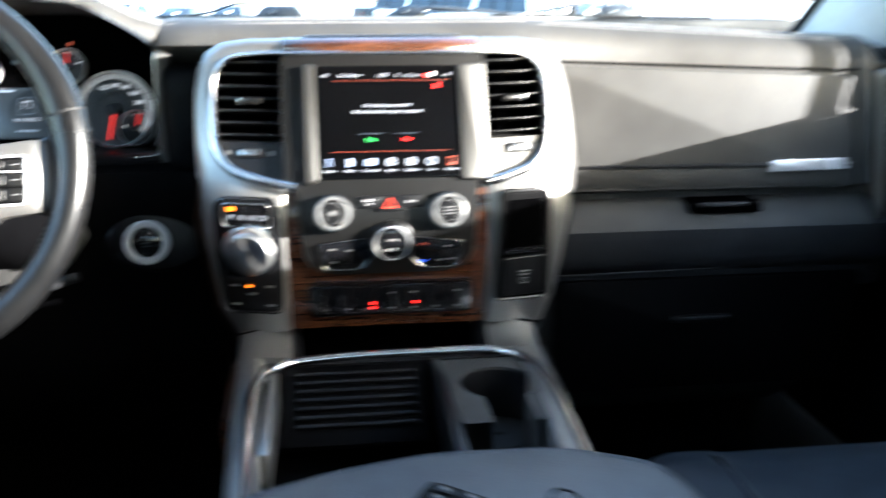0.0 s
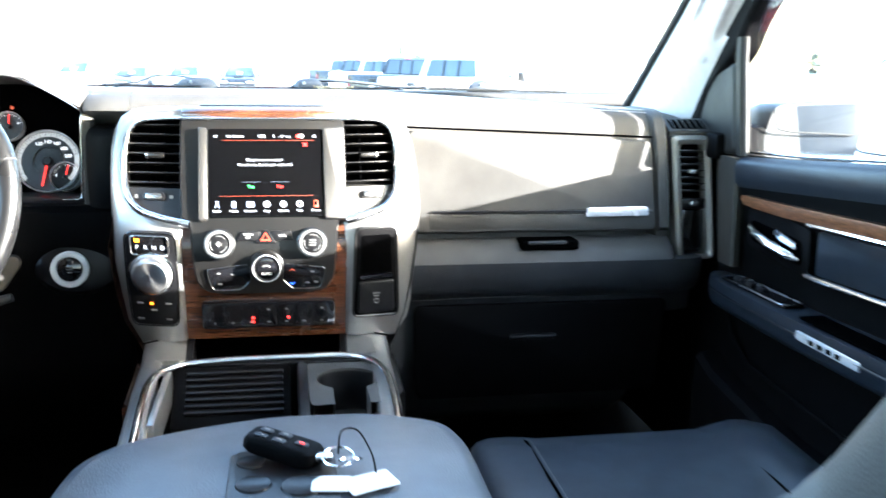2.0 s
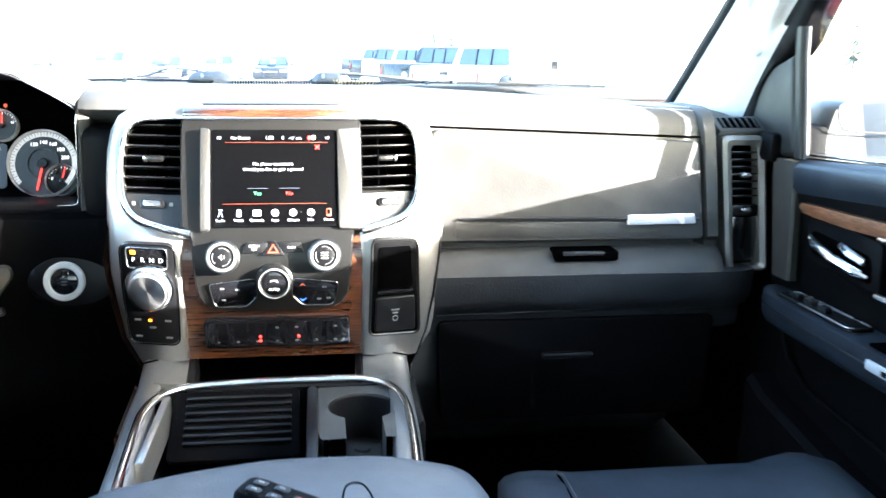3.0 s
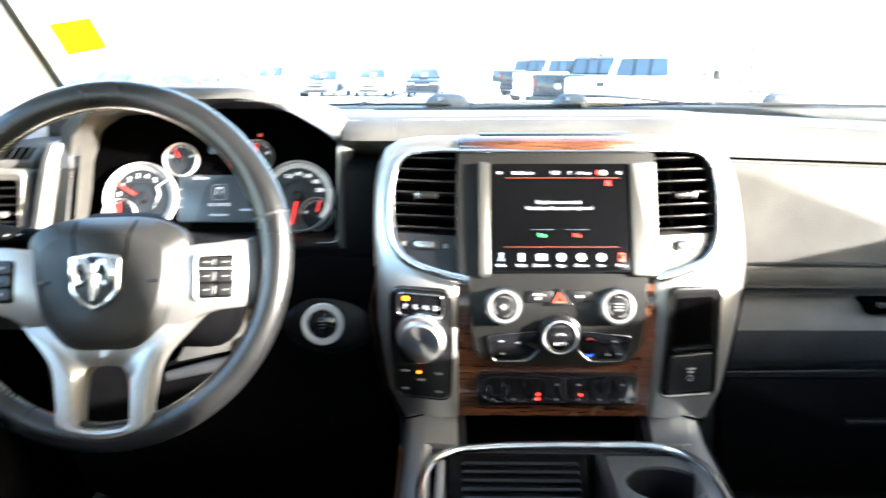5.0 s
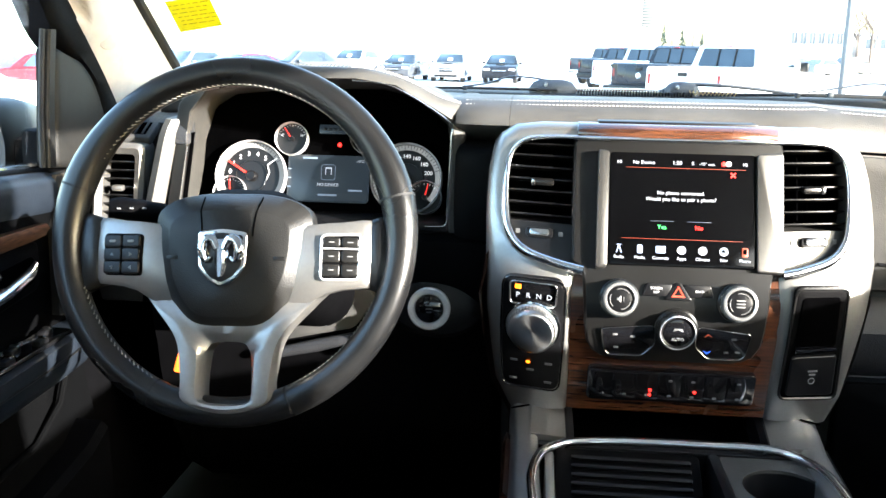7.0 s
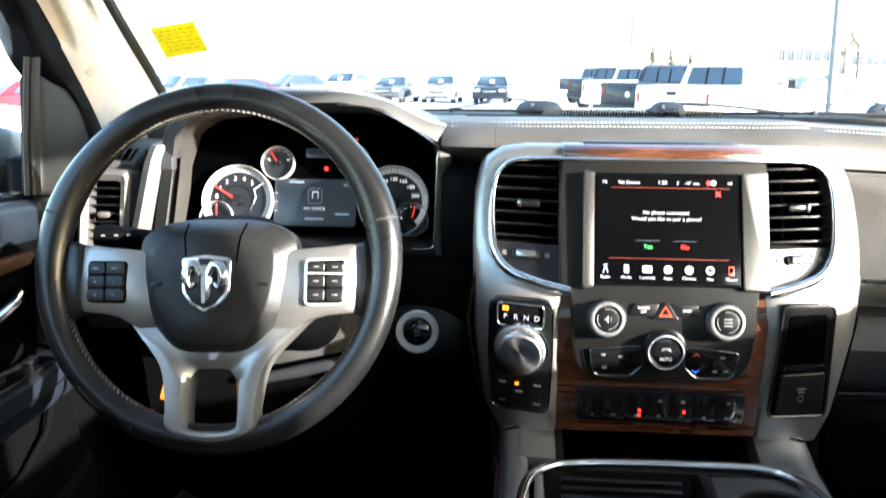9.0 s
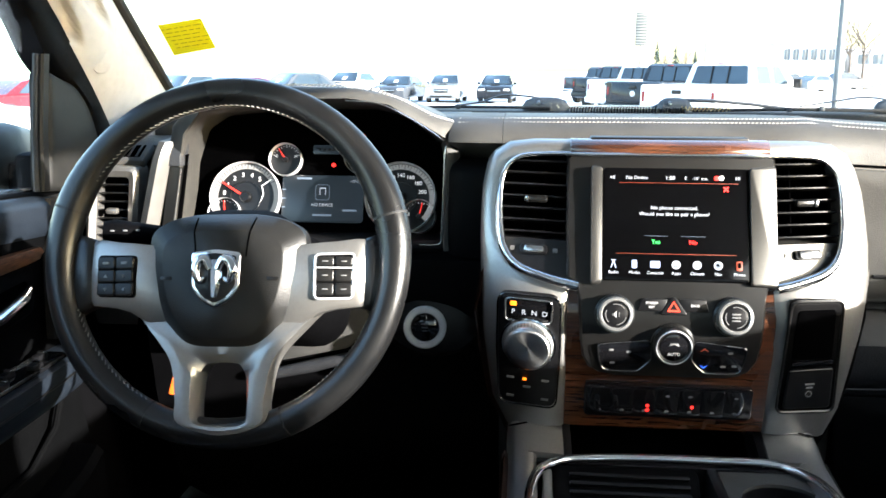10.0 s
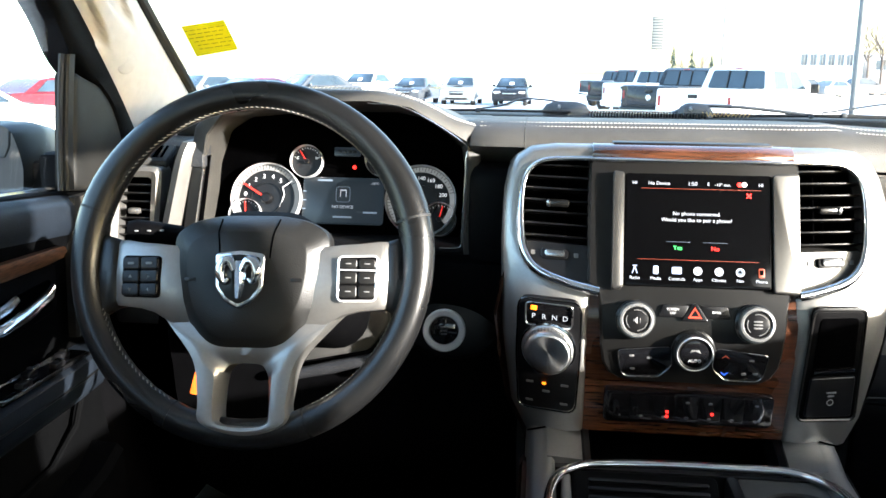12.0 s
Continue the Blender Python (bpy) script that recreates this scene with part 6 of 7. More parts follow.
    inner_ = [(0.15, 1.37), (0.105, 1.49), (0.012, 1.560), (-0.056, 1.640), (-0.260, 1.800), (-0.34, 1.835), (-1.10, 1.85)]
    oo, ii = spline([(0, *p) for p in outer], 6), spline([(0, *p) for p in inner_], 6)
    part("window_frame", loft([[V(b.y, b.z, -0.03), V(b.y, b.z, 0.010), V(*(b.lerp(a, 0.15).yz), 0.018), V(*(b.lerp(a, 0.8).yz), 0.016), V(a.y, a.z, 0.006), V(a.y, a.z, -0.03)] for a, b in zip(oo, ii)]), DASH_LOW, d, "black window frame", angle=50)
    pane = part("pane", loft([[V(y, z, 0.09 * (z - 1.38) - d) for z, d in ((z0, 0.022), (z0, 0.026), (z1, 0.026), (z1, 0.022))] for y, z0, z1 in ((-0.03, 1.37, 1.60), (-0.16, 1.38, 1.74), (-0.32, 1.39, 1.84), (-0.60, 1.40, 1.86), (-1.08, 1.41, 1.86))]), GLASS, d, "clear side window")
    pane.visible_shadow = False
    return d


door("door_2", 1, 0.856, 0.032, "black passenger door with wood strip and chrome handle, closed", ((-0.032, 1.379), (-0.020, 1.46), (-0.006, 1.546), (-0.004, 1.590)))
door("door_1", -1, 0.865, 0.015, "black driver door with wood strip and switches, closed", ((-0.032, 1.385), (-0.026, 1.46), (-0.014, 1.53), (-0.006, 1.570)))
# cab sides behind the doors
for s, X, n in ((-1, 0.875, "left"), (1, 0.866, "right")):
    # Unseen pillars, set to cut off sun behind the front doors.
    solo("pillar_centre_" + n, box((s * X, -1.145, 1.36), (0.06, 0.23, 1.16), 0.02), BEIGE, "unseen pale cab pillar, placed to cut off the sun", "pillar", kind="structure")
    solo("wall_" + n, box((s * X, -1.75, 1.04), (0.06, 1.10, 0.72), 0.02), TRIM, "black rear side panel", "wall", kind="structure")
    solo("pillar_back_" + n, box((s * X, -2.20, 1.62), (0.06, 0.24, 0.52), 0.02), BEIGE, "pale cab corner pillar", "pillar", kind="structure")
    solo("wall_front_" + n, box((s * (X + 0.03), 0.32, 1.06), (0.05, 0.56, 0.74), 0.01), DASH_LOW, "black kick panel beside the dash", "wall", kind="structure")
for s, X, n in ((-1, 0.875, "3"), (1, 0.866, "4")):
    # Unseen panes, tinted to hold back sun and fill light.
    solo("window_" + n, box((s * (X - 0.01), -1.61, 1.62), (0.006, 0.96, 0.50)), TINTED, "unseen rear side window, tinted to hold back light", "window", kind="structure")
solo("window_5", box((0, -2.31, 1.59), (1.50, 0.006, 0.48)), TINTED, "unseen rear window of the cab, tinted to hold back light", "window", kind="structure")
solo("wall_rear_top", box((0, -2.31, 1.84), (1.76, 0.05, 0.10), 0.01), HEADLINER, "pale trim over the rear window", "wall", kind="structure")


# ---- seats ----
# height along the backrest, share of its full width, thickness
BACK = [(0.0, 0.95, 0.10), (0.05, 1.05, 0.13), (0.18, 1.17, 0.14), (0.265, 1.15, 0.139), (0.287, 1.10, 0.138), (0.305, 0.99, 0.137), (0.325, 0.89, 0.136), (0.36, 0.825, 0.134), (0.42, 0.77, 0.130), (0.48, 0.755, 0.12), (0.56, 0.72, 0.10), (0.60, 0.60, 0.06), (0.61, 0.40, 0.02)]


def seat(name, x0, x1, yb, recline, label, dy=0.0):
    """x0 is the inner edge, beside the console."""
    st = thing(name, ((x0 + x1) / 2, -0.5 + dy, 0.70), label, "seat", "front seats")
    s = 1 if x1 > x0 else -1
    w = abs(x1 - x0)

    def X(u):
        return x0 + s * u * w

    rows = []
    for y, z, k in ((-0.120, 0.86, 0.90), (-0.128, 0.905, 0.93), (-0.16, 0.930, 0.96), (-0.22, 0.938, 1.0), (-0.40, 0.930, 1.0), (-0.60, 0.915, 1.0), (-0.84, 0.905, 1.0)):
        row = []
        for u, dz in ((0.0, -0.10), (0.0, -0.012), (0.02, 0.002), (0.06, 0.008), (0.12, 0.007), (0.18, 0.002), (0.22, -0.003), (0.50, -0.006), (0.78, -0.003), (0.83, 0.008), (0.90, 0.020), (0.96, 0.018), (1.0, -0.002), (1.0, -0.10)):
            row.append((X(0.5 + (u - 0.5) * k), y + dy - 0.06 * abs(u - 0.5) ** 2, z + dz * min(1, (-0.10 - y) * 12)))
        rows.append(row)
    part("cushion", loft(rows, closed=False), CUSHION_LEATHER, st, "black leather seat cushion", angle=60)
    part("seat_base", box((X(0.5), -0.50 + dy, 0.77), (w * 0.92, 0.66, 0.18), 0.02), DASH_LOW, st)
    for u in (0.185, 0.815):
        part("seam", tube([(X(u), y + dy, z) for y, z in ((-0.150, 0.922), (-0.20, 0.9375), (-0.40, 0.934), (-0.80, 0.909))], 0.0025, 6), SHADE_SEAM, st)
        part("stitching", stitches([(X(u + 0.012), y + dy, z) for y, z in ((-0.150, 0.925), (-0.20, 0.940), (-0.40, 0.9365), (-0.80, 0.911))], 0.008, 0.005, 0.0006), THREAD, st)
    part("cross_seam", tube([(X(u), dy - 0.47 - 0.02 * math.sin(math.pi * (u - 0.18) / 0.64), z) for u, z in ((0.18, 0.929), (0.3, 0.9215), (0.5, 0.917), (0.7, 0.9215), (0.82, 0.929))], 0.003, 6), SHADE_SEAM, st)
    # backrest
    rows = []
    up = Vector((0, -math.sin(recline), math.cos(recline)))
    fw = Vector((0, math.cos(recline), math.sin(recline)))
    base = Vector((0, yb, 0.93))
    for h, k, th in BACK:
        row = []
        for u, f in ((0.0, -0.02), (0.005, 0.045), (0.045, 0.075), (0.10, 0.070), (0.17, 0.036), (0.25, 0.018), (0.5, 0.014), (0.75, 0.018), (0.83, 0.036), (0.90, 0.070), (0.955, 0.075), (0.995, 0.045), (1.0, -0.02), (0.9, -0.06), (0.5, -0.07), (0.1, -0.06)):
            p = base + up * h + fw * (f * th / 0.13)
            p.x = X(0.5 + (u - 0.5) * k)
            row.append(p)
        rows.append(row)
    part("backrest", loft(rows), SEAT_LEATHER, st, "dark grey leather backrest with side bolsters", angle=60)
    line = []
    for h, k, th in BACK[1:-2]:
        p = base + up * h + fw * (0.0755 * th / 0.13)
        p.x = X(0.5 + (0.070 - 0.5) * k)
        line.append(p)
    line = spline(line, 8)
    for dx in (-0.006, 0.006):
        part("stitching", stitches([p + Vector((dx, 0, 0)) for p in line], 0.0085, 0.0055, 0.0006), SEAT_THREAD, st, "pale double stitching on the bolster")
    part("seam", tube([p + fw * 0.0008 for p in line], 0.0016, 6), SHADE_SEAM, st)
    return st


seat("passenger_seat", 0.308, 0.835, -0.945, radians(26), "dark grey leather passenger seat with pale stitching")
seat("driver_seat", -0.290, -0.830, -1.10, radians(26), "black leather driver seat beside the console", -0.22)

# ---- key on the armrest ----
key = thing("car_key", (0.05, -0.53, 1.1055), "black key fob with steel ring and paper tags on the armrest", "key")
km = Matrix.Translation((0.043, -0.525, 1.118)) @ Matrix.Rotation(radians(-28), 4, "Z") @ Matrix.Rotation(radians(9), 4, "Y")
fo = rounded([(-0.045, -0.018), (0.036, -0.021), (0.044, -0.012), (0.044, 0.012), (0.036, 0.021), (-0.045, 0.018)], 0.010)
part("fob", loft([[km @ Vector((x * f, y * f, z)) for x, y in fo] for f, z in ((0.88, -0.010), (1.0, -0.005), (1.0, 0.003), (0.93, 0.008), (0.80, 0.010))]), DASH_LOW, key, "black plastic fob")
for k, (x, y) in enumerate(((-0.026, 0.006), (-0.026, -0.008), (-0.004, 0.008), (-0.004, -0.008), (0.020, 0.0))):
    part("fob_button", slab(rrect(0.015, 0.010, 0.003), km @ Matrix.Translation((x, y, 0.0115)), 0.003, 0.001), TRIM, key, "rubber button")
    plate("symbol", 0.006, 0.003, km @ Matrix.Translation((x, y, 0.0115)), NEEDLE if k == 4 else INK_GREY, key)
part("fob_loop", box((0.085, -0.548, 1.115), (0.020, 0.014, 0.008), 0.003), CHROME, key, "chrome loop")
for r, x, y, a in ((0.017, 0.100, -0.553, 12), (0.013, 0.112, -0.560, -20)):
    rm = Matrix.Translation((x, y, 1.116)) @ Matrix.Rotation(radians(a), 4, "X")
    part("key_ring", tube([rm @ Vector((r * math.cos(t), r * math.sin(t), 0)) for t in (2 * math.pi * k / 28 for k in range(28))], 0.0014, 6, closed=True), CHROME, key, "steel split ring")
part("string", tube(spline([(0.10, -0.55, 1.118), (0.105, -0.53, 1.135), (0.122, -0.535, 1.138), (0.135, -0.56, 1.122), (0.138, -0.585, 1.110)], 6), 0.0011, 6), DASH_LOW, key, "black string")
for w, h, x, y, a in ((0.055, 0.034, 0.130, -0.602, 22), (0.040, 0.030, 0.090, -0.600, -8)):
    part("tag", slab(rounded([(-w / 2, -h / 2), (w / 2, -h / 2), (w / 2, h / 2), (-w / 2 + 0.008, h / 2), (-w / 2, h / 2 - 0.010)], 0.003), Matrix.Translation((x, y, 1.1085)) @ Matrix.Rotation(radians(a), 4, "Z") @ Matrix.Rotation(radians(4), 4, "X"), 0.001, 0.0003), PAPER, key, "white paper tag")

key.location += Vector((-0.021, -0.055, 0.0))

# ---- yellow sticker on the windscreen ----
STK = [(-0.8073, 0.2949, 1.6212), (-0.7277, 0.2809, 1.6318), (-0.7261, 0.3413, 1.5862), (-0.8068, 0.3582, 1.5734)]
st_c = sum((Vector(p) for p in STK), Vector()) / 4
sx = (Vector(STK[1]) - Vector(STK[0])).normalized()
sy = (Vector(STK[0]) - Vector(STK[3]))
sy = (sy - sx * sy.dot(sx)).normalized()
stm = Matrix.Translation(st_c) @ Matrix((sx, sy, sx.cross(sy))).transposed().to_4x4()
sticker = thing("windscreen_sticker", st_c, "yellow paper sticker with handwriting on the windscreen", "sticker")
part("sheet", slab([tuple((stm.inverted() @ Vector(p)).xy) for p in STK][::-1], stm, 0.0006, 0.0002), YELLOW, sticker)
random.seed(4)
for k in range(6):
    x0 = -0.036 + random.uniform(0, 0.006)
    while x0 < 0.030:
        w = random.uniform(0.006, 0.016)
        part("writing_bar", box((0, 0, 0), (w, 0.0011, 0.0003), m=stm @ Matrix.Translation((x0 + w / 2, 0.026 - 0.0095 * k, 0.0006))), mat("brown_ink", (0.30, 0.22, 0.01), 0.7, vary=0.1) if k == 0 and x0 < -0.028 else bpy.data.materials.get("brown_ink"), sticker)
        x0 += w + 0.004


# ---- bonnet, cowl and wipers of this truck ----
bonnet = solo("bonnet", loft([[(-0.95 + 1.9 * u, y, z + 0.035 * math.sin(math.pi * u)) for u in (k / 12 for k in range(13))] + [(-0.95 + 1.9 * u, y, z - 0.04) for u in (1.0, 0.0)] for y, z in ((0.74, 1.442), (1.0, 1.436), (1.5, 1.395), (1.95, 1.31), (2.15, 1.20))]), RED_PAINT, "dark red painted bonnet beyond the windscreen", "bonnet")
cowl = solo("cowl", box((0, 0.66, 1.457), (1.74, 0.16, 0.03), 0.008), RUBBER, "black plastic cowl under the windscreen", "cowl", kind="structure")
grl = bmesh.new()
for k in range(40):
    box((-0.11 + 0.0055 * k, 0.60, 1.474), (0.003, 0.03, 0.012), 0.001, bm=grl)
gr_ob = new("cowl_grille", finish("cowl_grille", grl, TRIM))
gr_ob.parent = cowl
gr_ob.location = -cowl.location


# Black plastic greyed: sun and haze put into its colour.
WIPER_GREY = mat("sunlit_black_plastic", (0.055, 0.060, 0.066), 0.55, vary=0.2, bump=0.2)


def wiper(name, x, half, arm, thick, blade, label):
    """x, half: the pivot cover's middle and half width; arm and blade: their ways across the cowl as (x, z)."""
    y = 0.62
    w = thing(name, (x, y, 1.47), label, "wiper", "windscreen wipers")
    hexa = ((-1, -0.012), (-0.7, -0.022), (0.7, -0.022), (1, -0.012), (0.8, 0.02), (-0.8, 0.02))
    cover = part("pivot_cover", loft([[(x + a * half * f, y + b * f, z) for a, b in hexa] for z, f in ((1.468, 1.0), (1.484, 0.97), (1.493, 0.82), (1.498, 0.55), (1.499, 0.3))]), WIPER_GREY, w, "black pivot cover")
    part("pivot_bolt", turned([(0.004, 0.0), (0.004, 0.002), (0.0, 0.0025)], facing((x - 0.3 * half, y - 0.0205, 1.489), (0, -1, 0.2)), 14), BRUSHED, cover)
    part("arm", tube(spline([(u, y - 0.004, z) for u, z in arm], 5), thick, 8, flat=0.6), WIPER_GREY, w, "black wiper arm")
    part("blade", tube([(u, y - 0.024, z) for u, z in blade], 0.0030, 6), RUBBER, w, "black rubber blade")
    part("blade_joint", box((blade[1][0], y - 0.026, blade[1][1]), (0.010, 0.008, 0.010), 0.002), WIPER_GREY, w)
    return w


wiper("wiper", -0.159, 0.046, ((-0.17, 1.497), (-0.20, 1.501), (-0.245, 1.502), (-0.285, 1.489), (-0.33, 1.482)), 0.0032, ((-0.15, 1.479), (-0.33, 1.480), (-0.72, 1.474)), "black windscreen wiper at rest on the cowl")
wiper("wiper", 0.088, 0.034, ((0.045, 1.478), (0.072, 1.490), (0.095, 1.494), (0.16, 1.4935), (0.23, 1.488), (0.30, 1.480)), 0.0062, ((0.12, 1.475), (0.30, 1.479), (0.56, 1.476)), "black windscreen wiper with a broad flat arm")
wiper("wiper", 0.505, 0.046, ((0.49, 1.497), (0.465, 1.501), (0.435, 1.502), (0.38, 1.493), (0.325, 1.484)), 0.0034, ((0.20, 1.478), (0.36, 1.481), (0.70, 1.474)), "black windscreen wiper with a bent arm")
wv = tube([(0.10 + 0.09 * k / 60, 0.592 + 0.004 * math.sin(k * 1.3), 1.479 + 0.004 * math.cos(k * 1.3)) for k in range(61)], 0.0012, 5)
solo("wiper_spring", wv, mat("brass_spring", (0.45, 0.32, 0.14), 0.35, metal=0.9), "thin brass-coloured wiper spring", "spring")


# ---- door mirrors outside ----
MIRROR_GREY = mat("mirror_grey_plastic", (0.020, 0.021, 0.023), 0.5, vary=0.1, bump=0.2)
# Matt blue-grey carries the sky's reflection in the colour.
MIRROR_SKY = mat("mirror_sky_tint", (0.028, 0.034, 0.043), 0.4, vary=0.08, spec=0.1)

def side_mirror(name, s, x, label):
    mr = thing(name, (s * x, 0.10, 1.38), label, "mirror", "door mirrors")

    def V(a, y, z):
        return (s * (x + a), y, z)

    o = rounded([(0.03, 1.34), (0.21, 1.345), (0.225, 1.42), (0.220, 1.478), (0.04, 1.470), (0.022, 1.41)], 0.02, 5)
    part("housing", loft([[V(0.125 + (a - 0.125) * f, y, 1.41 + (z - 1.41) * f) for a, z in o] for y, f in ((0.04, 0.97), (0.06, 1.0), (0.12, 0.98), (0.19, 0.80), (0.22, 0.5))]), MIRROR_GREY, mr, "dark grey housing", angle=50)
    part("glass", slab([(s * (a - 0.125) * 0.93, (z - 1.41) * 0.93) for a, z in (o if s > 0 else o[::-1])], facing(V(0.125, 0.037, 1.41), (-s * 0.10, -1, -0.02)), 0.004, 0.001), MIRROR_SKY, mr, "mirror glass with the reflected sky painted in")
    part("glass_edge", tube([V(a, y, z) for a, z, y in ((0.035, 1.462, 0.026), (0.037, 1.44, 0.026), (0.045, 1.425, 0.026), (0.07, 1.420, 0.026), (0.20, 1.414, 0.026))], 0.002, 6), RUBBER, mr)
    part("arm", box(V(-0.01, 0.09, 1.39), (0.10, 0.06, 0.05), 0.01), DASH_LOW, mr, "black mirror arm")
    return mr


side_mirror("side_mirror", 1, 0.885, "dark side mirror outside the passenger window")
side_mirror("side_mirror", -1, 0.925, "dark side mirror outside the driver window")


# ---- outside: snow-covered lot ----
GROUND = -0.15


def ground():
    bm = bmesh.new()
    rs = [0.0, 4, 8, 15, 25, 40, 60, 90, 140, 250, 600, 2500]
    n = 48
    rings = []
    for r in rs[1:]:
        rings.append([bm.verts.new((r * math.cos(2 * math.pi * k / n), r * math.sin(2 * math.pi * k / n), (GROUND if r < 70 else GROUND * 0.4 if r < 100 else 0.0) + (0.03 * noise.noise((r * 0.3, k * 0.7, 0)) if 6 < r < 130 else 0.0))) for k in range(n)])
    c = bm.verts.new((0, 0, GROUND))
    for k in range(n):
        bm.faces.new((c, rings[0][k], rings[0][(k + 1) % n]))
    for a, b in zip(rings, rings[1:]):
        for k in range(n):
            bm.faces.new((a[k], b[k], b[(k + 1) % n], a[(k + 1) % n]))
    return bm


solo("ground", ground(), SNOW, "bright packed snow over a car lot", "ground", kind="structure")


def paint(name, c, rough=0.25):
    return mat(name, c, rough, vary=0.06, scale=3, coat=0.25, spec=0.3)


P_WHITE, P_GREY, P_BLACK = paint("white_car_paint", (0.75, 0.76, 0.78)), paint("grey_car_paint", (0.050, 0.055, 0.065)), paint("black_car_paint", (0.012, 0.013, 0.016))
P_SILVER, P_BLUE, P_RED = paint("silver_car_paint", (0.20, 0.21, 0.22)), paint("blue_grey_car_paint", (0.03, 0.04, 0.06)), paint("red_car_paint", (0.085, 0.010, 0.016))
P_PLUM = paint("plum_car_paint", (0.055, 0.022, 0.045))
TYRE = mat("tyre_rubber", (0.02, 0.02, 0.02), 0.8, vary=0.2)
TAIL = mat("red_lamp_glass", (0.20, 0.012, 0.012), 0.15, vary=0.1)
LAMP = mat("clear_lamp_glass", (0.70, 0.72, 0.75), 0.1, vary=0.1)


def wheel_of(parent, m, x, y, r=0.38, w=0.25):
    a = m @ Matrix.Translation((x, y, r)) @ Matrix.Rotation(radians(90), 4, "Y")
    t = part("wheel", turned([(r * 0.6, -w / 2), (r * 0.93, -w / 2), (r, -w * 0.35), (r, w * 0.35), (r * 0.93, w / 2), (r * 0.6, w / 2)], a, 24), TYRE, parent, "black tyre")
    part("rim", turned([(r * 0.62, -w * 0.42), (r * 0.62, w * 0.42), (r * 0.5, w * 0.44), (r * 0.2, w * 0.36), (0.0, w * 0.38)], a, 20), BRUSHED, t, "alloy rim")


def shell(m, rows, flare=None):
    """Lofts sections across the car: rows of (x, [(y, z), ...])."""
    return loft([[m @ Vector((x, y, z)) for y, z in row] for x, row in rows])


def pickup(name, at, heading, material, label, hgt=1.0, group="parked pickups"):
    """A crew-cab pickup; its front towards +y before the heading (degrees, clockwise)."""
    m = Matrix.Translation(at) @ Matrix.Rotation(radians(-heading), 4, "Z")
    t = thing(name, at, label, "pickup truck", group)
    low = [(-2.85, 0.62), (-2.88, 0.80), (-2.86, 1.36), (-2.80, 1.40), (-1.05, 1.40), (-1.0, 1.33), (1.15, 1.30), (1.35, 1.28), (2.55, 1.20), (2.75, 1.10), (2.80, 0.70), (2.70, 0.50), (2.3, 0.45), (-2.6, 0.50)]
    part("body", shell(m, [(-1.0, [(y * 0.985, 0.5 + (z - 0.5) * 0.96) for y, z in low]), (-0.97, low), (-0.5, low), (0.5, low), (0.97, low), (1.0, [(y * 0.985, 0.5 + (z - 0.5) * 0.96) for y, z in low])]), material, t, "painted body")
    cab = [(-1.05, 1.34), (-1.00, 1.40), (-0.86, 1.86), (-0.70, 1.94), (0.30, 1.95), (0.55, 1.90), (1.28, 1.32)]
    part("cab", loft([[m @ Vector((x * (1.0 - 0.16 * max(0, (z - 1.34) / 0.6)), y, z)) for y, z in cab] for x in (-0.94, -0.90, 0.90, 0.94)]), material, t, "painted cab")
    rw = [(-0.74, 1.42), (0.74, 1.42), (0.66, 1.84), (-0.66, 1.84)]

    def back(x, z):
        return m @ Vector((x, -1.012 + (z - 1.40) * 0.30, z))

    w = part("rear_window", loft([[back(x, z) + (m.to_3x3() @ Vector((0, d, 0))) for x, z in rounded(rw, 0.05)] for d in (0.03, -0.012)]), CAR_GLASS, t, "dark rear window")
    for x in (-0.22, 0.22):
        part("window_bar", box(m @ Vector((x, -0.965, 1.63)), (0.03, 0.05, 0.44), 0.005, m.to_3x3().to_4x4() @ Matrix.Rotation(radians(-17), 4, "X")), TRIM, w)
    part("brake_lamp", box(m @ Vector((0, -0.90, 1.885)), (0.20, 0.05, 0.03), 0.01, m.to_3x3().to_4x4()), TAIL, t, "high brake lamp")
    fw = [(-0.72, 1.36), (0.72, 1.36), (0.62, 1.86), (-0.62, 1.86)]
    part("windscreen", loft([[m @ Vector((x, 1.27 - (z - 1.32) * 1.27 + d, z)) for x, z in rounded(fw, 0.05)] for d in (-0.02, 0.02)]), CAR_GLASS, t, "windscreen")
    for s in (-1, 1):
        for a, b in ((0.78, -0.02), (-0.12, -0.84)):
            q = [(a, 1.40), (b, 1.40), (b + 0.05, 1.84), (min(a - 0.05, 0.42), 1.84)]
            part("side_window", loft([[m @ Vector((s * (0.905 - 0.145 * (z - 1.34) / 0.6 + d), y, z)) for y, z in rounded(q, 0.05)] for d in (-0.01, 0.036)]), CAR_GLASS, t, "dark side window")
        part("tail_lamp", box(m @ Vector((s * 0.90, -2.84, 1.12)), (0.09, 0.08, 0.26), 0.03, m.to_3x3().to_4x4()), TAIL, t, "red tail lamp")
        part("mirror", box(m @ Vector((s * 1.10, 0.86, 1.42)), (0.22, 0.10, 0.24), 0.04, m.to_3x3().to_4x4()), TRIM, t, "black mirror")
        for y in (-1.75, 1.85):
            wheel_of(t, m, s * 0.86, y, 0.41, 0.27)
        part("head_lamp", box(m @ Vector((s * 0.78, 2.74, 1.0)), (0.34, 0.10, 0.20), 0.03, m.to_3x3().to_4x4()), LAMP, t, "headlamp")
    part("bumper", box(m @ Vector((0, -2.95, 0.66)), (1.90, 0.16, 0.22), 0.05, m.to_3x3().to_4x4()), CHROME if material != P_BLACK else TRIM, t, "rear bumper")
